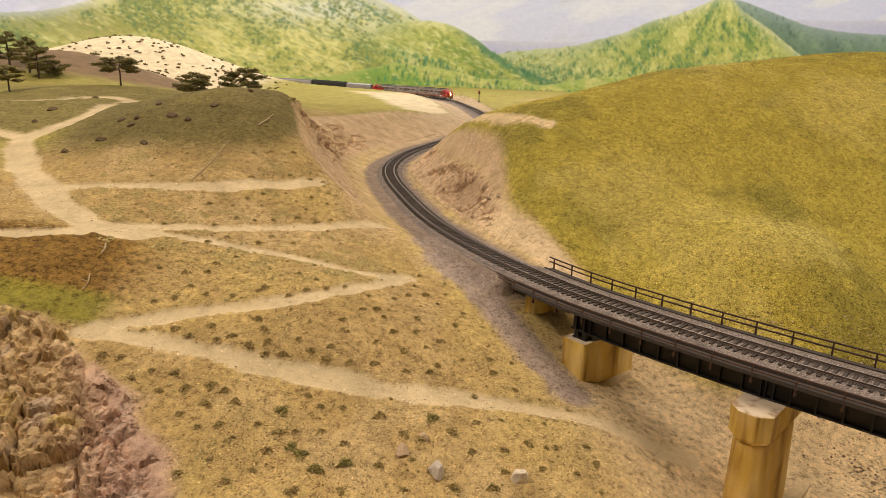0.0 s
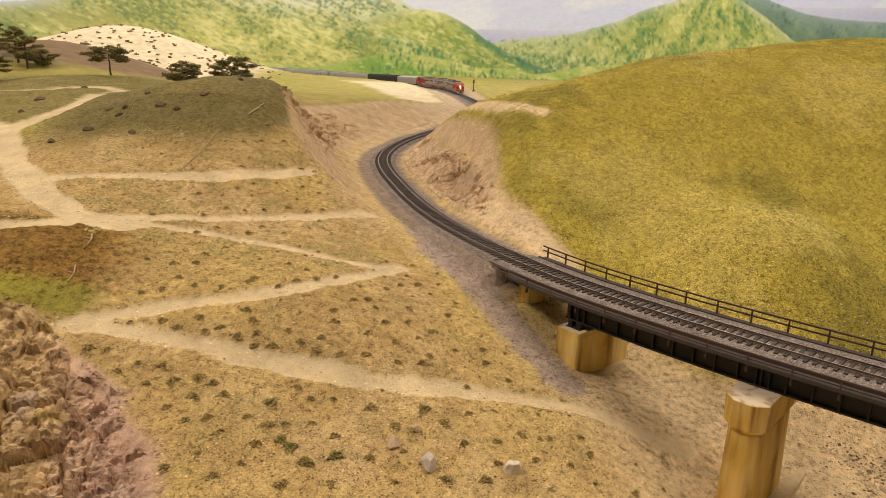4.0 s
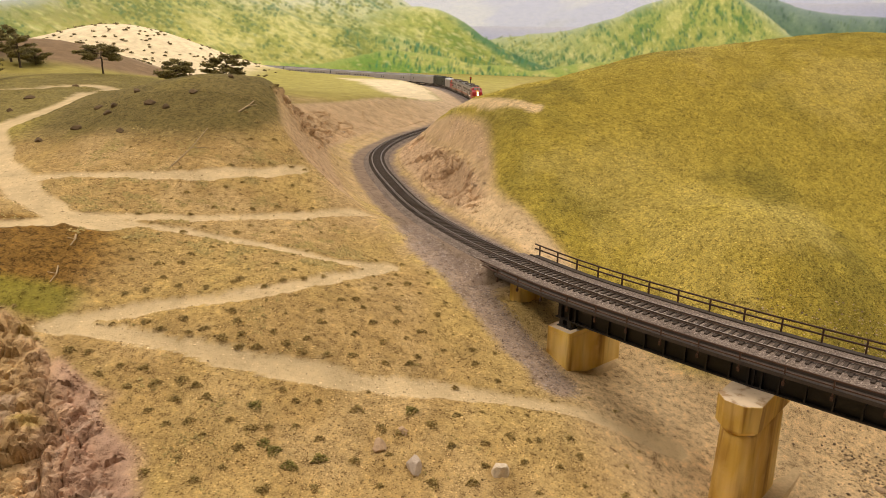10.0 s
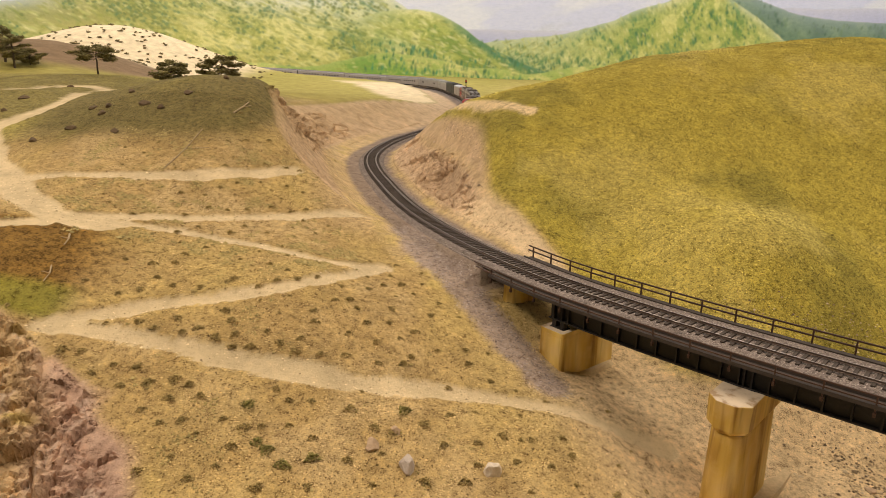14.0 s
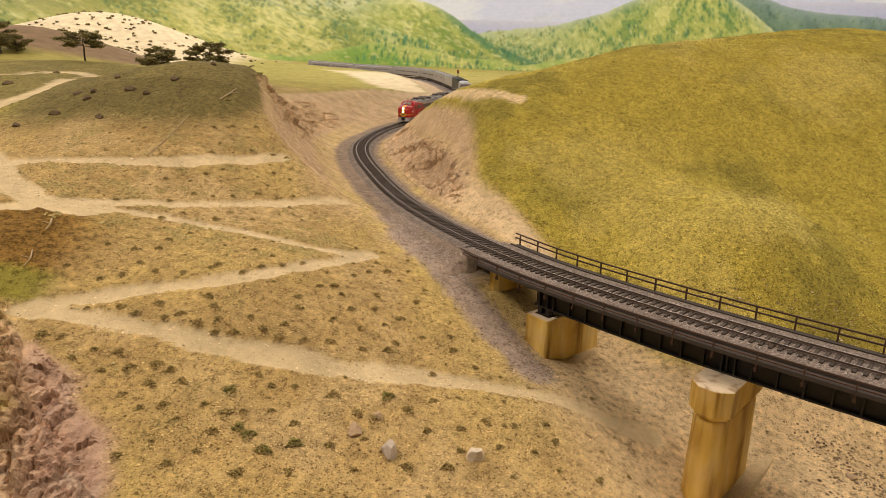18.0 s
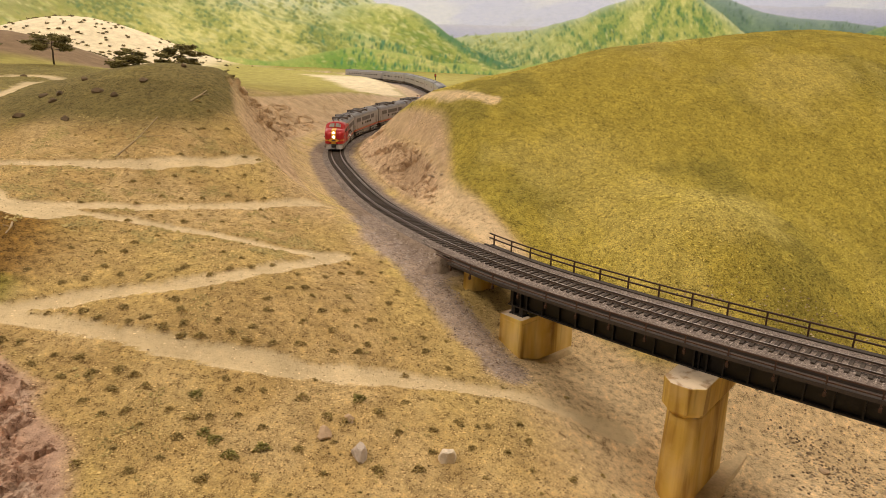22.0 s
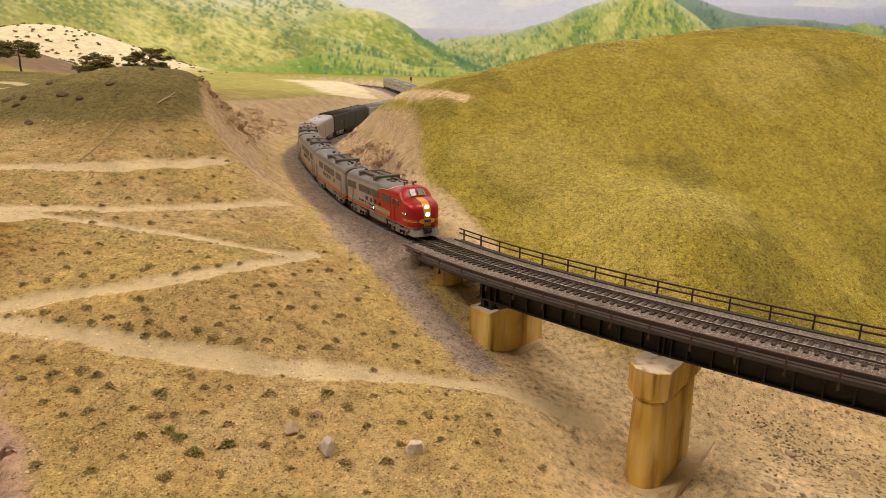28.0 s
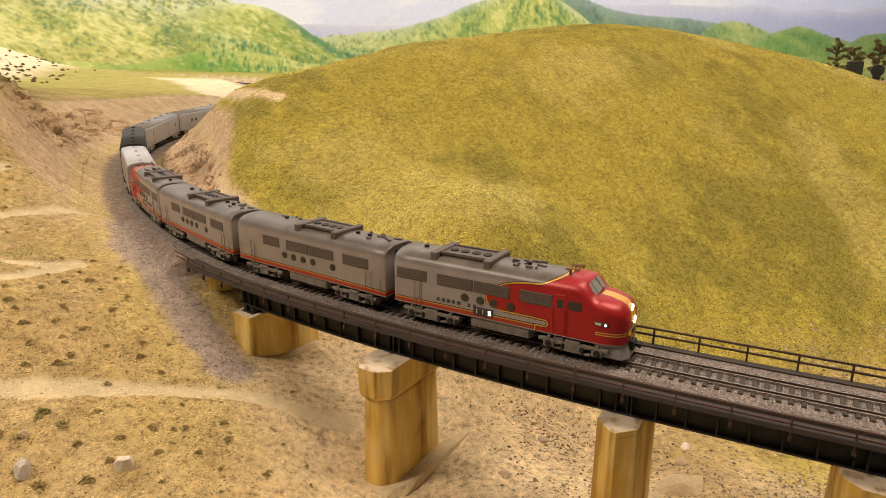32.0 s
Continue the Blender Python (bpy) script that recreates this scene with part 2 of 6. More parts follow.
STEP = .004
LINE = resample(TRACK, STEP)
for _ in range(30):
    LINE[1:-1] = .25 * LINE[:-2] + .5 * LINE[1:-1] + .25 * LINE[2:]
TAN = np.gradient(LINE, axis=0)
TAN /= np.linalg.norm(TAN, axis=1)[:, None]
LENGTH = (len(LINE) - 1) * STEP


def station(x, y):
    """How far along the track the spot nearest to (x, y) lies."""
    return STEP * int(np.argmin((LINE[:, 0] - x) ** 2 + (LINE[:, 1] - y) ** 2))


def along(s):
    """Place and direction at s metres along the track."""
    i = min(max(s / STEP, 0), len(LINE) - 1.001)
    k, f = int(i), i - int(i)
    p = LINE[k] * (1 - f) + LINE[k + 1] * f
    d = TAN[k] * (1 - f) + TAN[k + 1] * f
    return p, d / np.linalg.norm(d)


ABUTMENT = station(.085, .656)


def smooth(a, b, v):
    t = np.clip((v - a) / (b - a), 0, 1)
    return t * t * (3 - 2 * t)


def nearest(x, y, line, stride=1):
    """Distance to a line, the side (positive: to the right of its direction), and the index of its nearest point."""
    pts = line[::stride, :2]
    d2, best = np.full(x.shape, 1e9), np.zeros(x.shape, int)
    for i, (px, py) in enumerate(pts):
        q = (x - px) ** 2 + (y - py) ** 2
        m = q < d2
        d2[m], best[m] = q[m], i
    t = np.gradient(pts, axis=0)
    t /= np.linalg.norm(t, axis=1)[:, None]
    side = (x - pts[best, 0]) * t[best, 1] - (y - pts[best, 1]) * t[best, 0]
    return np.sqrt(d2), side, best * stride


# landforms: middle x, y, height, reach along x and along y
KNOLL, SHOULDER, LEFT_RISE = (-0.311, 1.04, 0.104, 0.227, 0.269), (-0.402, 0.548, 0.065, 0.223, 0.229), (-0.774, 0.963, 0.056, 0.302, 0.365)
SLOPE_TIP, GULLY = (-0.104, 0.552, 0.03, 0.109, 0.106), (0.218, 0.653, -0.061, 0.081, 0.114)
CANYON, CANYON_EAST = (0.407, 0.512, -0.067, 0.235, 0.177), (0.829, 0.522, -0.102, 0.314, 0.277)
HILL, HILL_WEST, HILL_EAST = (0.658, 1.185, 0.152, 0.381, 0.349), (0.318, 1.069, 0.074, 0.185, 0.231), (1.161, 1.322, 0.119, 0.421, 0.383)
HILL_FOOT, PROMONTORY, FIELD = (0.327, 0.655, 0.086, 0.161, 0.109), (0.14, 0.989, 0.05, 0.11, 0.214), (-0.022, 2.522, -0.024, 1.2, 0.699)
TREE_RISE = (-.747, 1.604, .054, .40, .284)
PLATEAU = (.07, 1.2, .016, .09, .2)
FIELD_RIM = (-.28, 1.93, .021, .46, .24)
PIER_HOLLOW = (.215, .405, -.022, .075, .075)
PIER_PIT = (.143, .569, -.012, .05, .05)
BROWN_HILL, PALE_HILL, FAR_LEFT = (-1.235, 2.204, .137, .356, .421), (-1.42, 3.2, .205, .50, .45), (-2.6, 2.6, .15, .7, .8)


def soft_min(a, b, k=.010):
    h = np.clip(.5 + .5 * (b - a) / k, 0, 1)
    return b * (1 - h) + a * h - k * h * (1 - h)


def base_height(x, y):
    z = 0.2157 - 0.0227 * np.clip(x, -1.5, 1.5) + 0.1659 * (np.minimum(y, 1.2) - .6)
    for cx, cy, h, rx, ry in (KNOLL, SHOULDER, LEFT_RISE, SLOPE_TIP, GULLY, CANYON, CANYON_EAST, HILL, HILL_WEST, HILL_EAST,
                              HILL_FOOT, PROMONTORY, FIELD, TREE_RISE, PLATEAU, FIELD_RIM, PIER_HOLLOW, PIER_PIT, BROWN_HILL, PALE_HILL, FAR_LEFT):
        z = z + h * np.exp(-((x - cx) / rx) ** 2 - ((y - cy) / ry) ** 2)
    return z


def ground_height(x, y):
    """The lie of the land, with the railway's cuts and fills."""
    z = base_height(x, y)
    d, side, i = nearest(x, y, LINE, 3)
    zt = LINE[i, 2] - .0065
    bridge = smooth(ABUTMENT, ABUTMENT + .036, i * STEP)
    west = side > 0
    far = 1 - .5 * smooth(1.2, 1.42, y)
    over = np.maximum(0, d - np.where(west, .046, .034))
    steep = 1 + .6 * smooth(1.36, 1.22, y) * smooth(.92, 1.06, y)
    high = zt + np.where(west, far * (.35 * over + 4.2 * steep * over ** 2), .5 * over + 5 * over ** 2)
    low = zt - np.maximum(0, d - .026) * .62 - bridge * 1.0
    z = np.where(bridge > .5, np.minimum(z, zt - .03 * bridge + np.maximum(0, d - .03) * .5), soft_min(z, high, .010 + .030 * smooth(.85, 1.05, y)))
    return np.maximum(z, low)
# ---- the ground: one sheet, with roads, cuts, rock faces and its scenic covers ----
ROAD_LOWER = [(.20, .474), (.155, .478), (.123, .481), (.072, .479), (.009, .4745), (-.057, .468), (-.122, .468), (-.180, .477), (-.2255, .4816), (-.258, .482), (-.276, .480)]
ROAD_UPPER = [(-.280, .478), (-.259, .489), (-.227, .5095), (-.191, .525), (-.146, .536), (-.102, .5605), (-.071, .598), (-.042, .644), (-.030, .656)]
CLIMB_EAST = [(-.036, .650), (-.053, .642), (-.092, .6365), (-.139, .6446), (-.180, .6495), (-.231, .6515), (-.273, .6446), (-.312, .632)]
CLIMB_WEST = [(-.300, .634), (-.330, .633), (-.360, .643), (-.405, .683), (-.479, .770), (-.547, .857), (-.580, .920), (-.566, .980), (-.556, 1.061), (-.60, 1.22), (-.64, 1.381)]
TERRACE_HIGH, TERRACE_LOW = [(-.44, .726), (-.396, .7376), (-.3165, .759), (-.259, .782), (-.200, .815), (-.150, .85)], [(-.326, .64), (-.266, .670), (-.206, .705), (-.145, .741), (-.09, .771), (-.06, .785)]
ROAD_WEST, ROAD_FAR = [(-.345, .615), (-.363, .607), (-.4055, .5906), (-.6, .55)], [(-.72, .985), (-.635, .955), (-.59, .935)]
ROAD_BACK = [(-1.0, 1.20), (-.82, 1.25), (-.77, 1.30), (-.74, 1.37), (-.69, 1.41), (-.64, 1.38)]
LEDGE = [(.050, 1.27), (.062, 1.19), (.099, 1.060), (.134, .987), (.153, .968)]
ROADS = [(ROAD_LOWER, .0098), (ROAD_UPPER, .0078), (CLIMB_EAST, .0095), (CLIMB_WEST, .0175), (TERRACE_HIGH, .011), (TERRACE_LOW, .008), (ROAD_WEST, .010), (ROAD_FAR, .012), (ROAD_BACK, .016)]
GRAVEL_FAN = [(-.02, .78), (.004, .699), (.036, .644), (.062, .593), (.088, .553), (.112, .512)]
COLOURS = dict(sand=(.60, .46, .25), tan=(.45, .325, .145), pale=(.78, .64, .43), hay=(.54, .45, .135), olive=(.43, .355, .070), green=(.25, .22, .048), knoll=(.175, .148, .058), road=(.64, .525, .34),
               cut=(.58, .43, .285), cliff=(.62, .47, .335), gravel=(.37, .295, .268), bed=(.27, .215, .19), red=(.185, .103, .022), lime=(.20, .195, .022), rock=(.56, .39, .31), brown=(.26, .17, .115),
               meadow=(.40, .35, .10), canyon=(.70, .545, .345), wash=(.70, .555, .36), straw=(.57, .45, .165), bluff=(.60, .45, .24), ochre=(.55, .43, .12), rock_highlight=(.64, .52, .45), umber=(.38, .265, .105), cliff_brown=(.30, .20, .125))


def grid_lines(a, b, c, d, fine, grow=1.09, top=.06):
    """Even lines from b to c, wider and wider ones out to a and d."""
    mid = list(np.arange(b, c, fine))
    out, step, v = [], fine, mid[-1]
    while v < d:
        step = min(step * grow, top)
        v += step
        out.append(v)
    low, step, v = [], fine, b
    while v > a:
        step = min(step * grow, top)
        v -= step
        low.append(v)
    return np.array(low[::-1] + mid + out)


ROAD_LINES = [(resample(pts, .01), half) for pts, half in ROADS]
FAN_LINE = resample(GRAVEL_FAN, .01)
LEDGE_LINE = resample(LEDGE, .01)


def road_distance(x, y):
    """How far into a road a spot lies: 1 in the middle, 0 outside."""
    on = np.zeros_like(x)
    wob = .006 * value_noise(x, y, 30, 5)
    for line, half in ROAD_LINES:
        lo, hi = line.min(axis=0) - .06, line.max(axis=0) + .06
        m = (x > lo[0]) & (x < hi[0]) & (y > lo[1]) & (y < hi[1])
        if m.any():
            d = nearest(x[m], y[m], line)[0]
            on[m] = np.maximum(on[m], 1 - smooth(half * .86, half * 1.10, d + wob[m]))
    return on


def rock_zone(x, y):
    """The rock outcrop in the near left corner of the layout."""
    n = .03 * value_noise(x, y, 16, 8)
    edge = -.17 - .55 * (y - .355)
    edge = np.where(y > .43, -.21 - 1.9 * (y - .43), edge)
    return smooth(.012, -.006, x - edge + n) * smooth(.487, .472, y + n)


def cliff_zone(d, side, y, s):
    """The rock face on the hill's side of the cut."""
    return (side < 0) * smooth(.036, .050, d) * smooth(0, .02, turf_edge(s) + .004 - d) * smooth(.64, .70, y) * smooth(1.75, 1.5, y)


def turf_edge(s):
    """How far from the track the hill's turf begins."""
    return np.interp(s, [4.2, 4.8, 5.1, 5.45, 5.6, 5.68, 5.74, 5.81, 5.88, 5.94, 6.0, 6.1], [.03, .06, .095, .100, .104, .100, .088, .080, .084, .084, .085, .082])


def facing(x, y, d, side, s):
    """Where separate rock faces lie over the ground: cliff, cut wall and the near outcrop."""
    east = (side < 0) * smooth(.046, .056, d) * smooth(-.006, -.020, d - turf_edge(s) + .010 * value_noise(x, y, 9, 1)) * smooth(4.90, 4.98, s) * smooth(5.86, 5.80, s)
    west = (side > 0) * smooth(.076, .088, d) * smooth(.205, .185, d) * smooth(4.66, 4.74, s) * smooth(5.70, 5.60, s)
    west = west * smooth(.010, .020, base_height(x, y) - ground_height(x, y))
    near = rock_zone(x + .014, y + .014)
    return np.maximum(np.maximum(east, west), near)


def covers(x, y, z, d, side, i):
    """Colours of the scenic covers, and how much of each spot is turf, grit and stone."""
    s = i * STEP
    bridge = smooth(ABUTMENT, ABUTMENT + .036, s)
    road, rock = road_distance(x, y), rock_zone(x, y)
    cliff = cliff_zone(d, side, y, s)
    n1, n2, n3 = value_noise(x, y, 9, 1), value_noise(x, y, 45, 2), value_noise(x, y, 160, 3)
    sink = base_height(x, y) - z
    cut_wall = np.where(y > 1.45, smooth(.003, .008, sink), smooth(.010, .022, sink)) * (1 - cliff) * (1 - bridge)
    wash = smooth(.07, .02, np.abs((x - .17) * .66 + (y - .53) * .75 - .012 * n1)) * smooth(.08, .13, x) * smooth(.62, .5, y)
    bed = smooth(.052, .040, d + .004 * n2) * (side > 0) + smooth(.040, .026, d + .004 * n2) * (side < 0)
    bed = bed * (1 - bridge)
    C = {k: np.array(v) for k, v in COLOURS.items()}
    col = np.tile(C["tan"], (x.size, 1))

    def cover(mask, name, strength=1.0):
        nonlocal col
        m = np.clip(mask * strength, 0, 1)[:, None]
        col = col * (1 - m) + C[name] * m
    cover(smooth(-.2, .6, n1 + .3 * n2), "straw", .42)
    cover(smooth(-.1, .5, -n1 + .5 * n2), "sand", .5)
    edge = turf_edge(s)
    hill = (side < 0) * smooth(-.020, .016, d - edge + .010 * n1 + .007 * n2) * smooth(.545, .585, y + .02 * n1) * smooth(4.2, 4.4, s)
    hill *= smooth(.092, .125, z + .012 * n1) * np.where(y > 1.2, smooth(1.9, 1.7, y), 1)
    cover(smooth(.30, .14, z) * smooth(.10, .2, x), "canyon", .9)
    cover(wash, "wash", .85)
    cover(np.exp(-((x - .22) / .10) ** 2 - ((y - .50) / .065) ** 2), "wash", .9)
    cover(smooth(.30, .14, z) * smooth(.40, .50, x + .05 * n1) * smooth(-.7, .2, value_noise(x, y, 11, 17) + .3 * n2), "umber", .8)
    cover(smooth(.30, .14, z) * smooth(.46, .56, x + .05 * n1) * smooth(-.3, .2, value_noise(x, y, 9, 18) + .3 * n2), "olive", .8)
    cover(hill, "olive")
    cover(hill * smooth(-.05, .42, value_noise(x, y, 9, 11) + .35 * n2), "green", .72)
    cover(hill * smooth(-.05, .4, value_noise(x, y, 6, 12) + .25 * n2), "hay", .7)
    knoll = smooth(.325, .355, z - .03 * (x + .3) + .012 * n1) * smooth(-.17, -.24, x + .05 * n1) * smooth(.80, .87, y)
    cover(knoll, "knoll", .97)
    cover(knoll * smooth(-.1, .6, n1 + n2 * .5), "meadow", .2)
    west = smooth(-.5, -.58, x) * smooth(.74, .9, y)
    cover(west, "knoll", .45)
    cover(west, "meadow", .2)
    cover(west * smooth(0, .5, value_noise(x, y, 6, 14)), "meadow", .8)
    red = smooth(-.235, -.30, x + .02 * n1) * smooth(.628, .612, y + .008 * n1) * smooth(.505, .525, y + .01 * n1) * (1 - rock)
    cover(red, "red", .9)
    cover(smooth(-.25, -.29, x + .015 * n1) * smooth(.53, .512, y + .008 * n1) * smooth(.478, .49, y), "lime", .85)
    cover(smooth(1.55, 1.75, y) * smooth(.5, .3, x), "meadow", .9)
    cover((side > 0) * smooth(0, .05, .28 + .19 * np.maximum(0, 4.2 - s) - d + .03 * n1) * smooth(2.8, 3.1, s) * smooth(4.56, 4.44, s), "pale", .95)
    cover(smooth(3.2, 3.5, y), "meadow", .8)
    brown = np.exp(-((x + 1.25) / .36) ** 2 - ((y - 2.24) / .28) ** 2)
    cover(smooth(.10, .28, brown), "brown", .9)
    pale = smooth(-.72, -.86, x + .04 * n1) * smooth(2.35, 2.6, y + .18 * (x + 1.2)) * smooth(.32, .36, z)
    cover(pale, "pale", .95)
    cover(smooth(.0015, .005, sink) * smooth(.014, .008, sink) * smooth(1.3, 1.45, y), "green", .6)
    cover(cut_wall, "cut", .92)
    cover(cut_wall * smooth(.1, .6, n1 + .6 * n2), "cliff", .5)
    cover(cut_wall * (side > 0) * smooth(.14, .165, d + .01 * n2) * smooth(1.25, 1.1, y), "sand", .7)
    cover((side > 0) * smooth(.16, .1, d) * (1 - bridge) * smooth(.70, .76, y) * smooth(2.2, 1.9, y), "cut", .5)
    shelf = (side > 0) * smooth(.092, .078, d + .006 * n2) + (side < 0) * smooth(.056, .046, d + .005 * n2)
    cover(shelf * (1 - bridge) * smooth(.62, .7, y) * smooth(1.7, 1.4, y), "sand", .8)
    cover(shelf * (1 - bridge) * smooth(.1, .5, n2) * smooth(1.7, 1.4, y), "straw", .6)
    cover(cliff, "cliff", .95)
    # a browner, darker tint along the cliff's broken stretch
    cover(cliff * smooth(5.5, 5.58, s) * smooth(5.74, 5.68, s) * smooth(.105, .08, d + .01 * n2), "cliff_brown", .3)
    cover(cliff * smooth(5.72, 5.80, s), "wash", .9)
    cover(smooth(.013, .006, nearest(x, y, LEDGE_LINE)[0] + .004 * n2), "wash", .9)
    cover(hill * np.exp(-((x - .265) / .075) ** 2 - ((y - .85) / .06) ** 2), "hay", .55)
    cover(rock, "rock")
    blocks = smooth(-.19, -.24, x + .55 * (y - .355) + .02 * n1)
    cover(rock * blocks, "bluff", .85)
    cover(rock * blocks * smooth(.12, .45, value_noise(x, y, 26, 19) + .3 * n3), "ochre", .75)
    # whitish highlights on the rock, put into its colour in random patches
    cover(rock * smooth(.15, .5, value_noise(x, y, 38, 20) + .4 * n3), "rock_highlight", .6)
    fan = nearest(x, y, FAN_LINE)[0]
    cover(smooth(.026, .012, fan + .006 * n2) * smooth(.85, .7, y), "gravel", .9)
    cover(road, "road", .96)
    cover(bed, "bed", .92)
    turf = np.clip(hill * .9 + knoll * .5 + red * .7 + .35, 0, 1) * (1 - road) * (1 - bed) * (1 - cliff) * (1 - rock) * (1 - .8 * cut_wall)
    turf = np.where(y > 1.7, .12, turf)
    grit = np.clip((1 - hill) * (1 - .65 * road) * (1 - knoll * .6), 0, 1) * smooth(1.6, 1.2, y)
    stone = np.clip(.8 * cliff * smooth(5.80, 5.72, s) + rock + .5 * cut_wall, 0, 1)
    return col, np.stack([turf, grit, stone], axis=1)


def build_ground():
    xs, ys = grid_lines(-3.6, -.55, .98, 3.6, .0036), grid_lines(.16, .30, 1.42, 4.38, .0036)
    X, Y = np.meshgrid(xs, ys)
    shape = X.shape
    x, y = X.ravel(), Y.ravel()
    z = ground_height(x, y)
    d, side, i = nearest(x, y, LINE, 3)
    zt, s = LINE[i, 2], i * STEP
    bridge = smooth(ABUTMENT, ABUTMENT + .036, s)
    road, rock = road_distance(x, y), rock_zone(x, y)
    bed = smooth(.042, .024, d) * (1 - bridge)
    n1, n2, n3 = value_noise(x, y, 9, 1), value_noise(x, y, 45, 2), value_noise(x, y, 160, 3)
    # relief
    loose = (1 - .75 * road) * (1 - .9 * bed)
    z = z + loose * (.0022 * n1 + .0014 * n2 + .0007 * n3) - .0022 * road
    faced = facing(x, y, d, side, i * STEP)
    z = z - .012 * faced
    col, kinds = covers(x, y, z + .012 * faced, d, side, i)
    me = bpy.data.meshes.new("ground")
    ny, nx = shape
    a = (np.arange(ny - 1)[:, None] * nx + np.arange(nx - 1)[None, :]).ravel()
    quads = np.stack([a, a + 1, a + nx + 1, a + nx], axis=1)
    me.vertices.add(x.size)
    me.vertices.foreach_set("co", np.stack([x, y, z], axis=1).astype("f").ravel())
    me.loops.add(quads.size)
    me.loops.foreach_set("vertex_index", quads.astype("i").ravel())
    me.polygons.add(len(quads))
    me.polygons.foreach_set("loop_start", np.arange(0, quads.size, 4, dtype="i"))
    me.polygons.foreach_set("use_smooth", np.ones(len(quads), bool))
    me.update(calc_edges=True)
    for name, rgb in (("soil", col), ("cover", kinds)):
        at = me.attributes.new(name, "FLOAT_COLOR", "POINT")
        at.data.foreach_set("color", np.concatenate([rgb, np.ones((x.size, 1))], axis=1).astype("f").ravel())
    me.materials.append(SOIL)
    ob = tagged(new("ground", me), "scenic ground of a model railway with tan sand and olive turf", "ground", kind="structure")
    return xs, ys, z.reshape(shape), road.reshape(shape), rock.reshape(shape), col.reshape(*shape, 3)


GX, GY, GZ, ROAD_MAP, ROCK_MAP, SOIL_MAP = build_ground()


def floor_at(x, y):
    """Height of the finished ground at a spot."""
    i, j = int(np.clip(np.searchsorted(GX, x) - 1, 0, len(GX) - 2)), int(np.clip(np.searchsorted(GY, y) - 1, 0, len(GY) - 2))
    u, v = (x - GX[i]) / (GX[i + 1] - GX[i]), (y - GY[j]) / (GY[j + 1] - GY[j])
    return float((GZ[j, i] * (1 - u) + GZ[j, i + 1] * u) * (1 - v) + (GZ[j + 1, i] * (1 - u) + GZ[j + 1, i + 1] * u) * v)


# ---- backdrop: a painted wall ----
WALL_Y = 4.4
SKY_TOP = 1.9


SKY_PAINT = plain("painted_sky", (.80, .80, .90), .8, 0, .08, 3, 0)


def mural_paint():
    """Matt paint in the mural's colours, with the tooth of the brush."""
    m, nt, b = material("mural_paint")
    at = nt.nodes.new("ShaderNodeAttribute")
    at.attribute_name = "paint"
    co = place(nt)
    mp = nt.nodes.new("ShaderNodeMapping")
    mp.inputs["Scale"].default_value, mp.inputs["Rotation"].default_value = (.45, 1, 1), (0, .45, 0)
    nt.links.new(co, mp.inputs[0])
    f = mix(nt, .5, noise_tex(nt, mp.outputs[0], 75, 4, .7), noise_tex(nt, co, 190, 3, .65))
    c = mix(nt, 1.0, at.outputs["Color"], ramp(nt, f, [(.36, (.90, .92, .91)), (.5, (1, 1, 1)), (.64, (1.08, 1.07, 1.06))]), "MULTIPLY")
    nt.links.new(c, b.inputs["Base Color"])
    b.inputs["Roughness"].default_value = .85
    return m


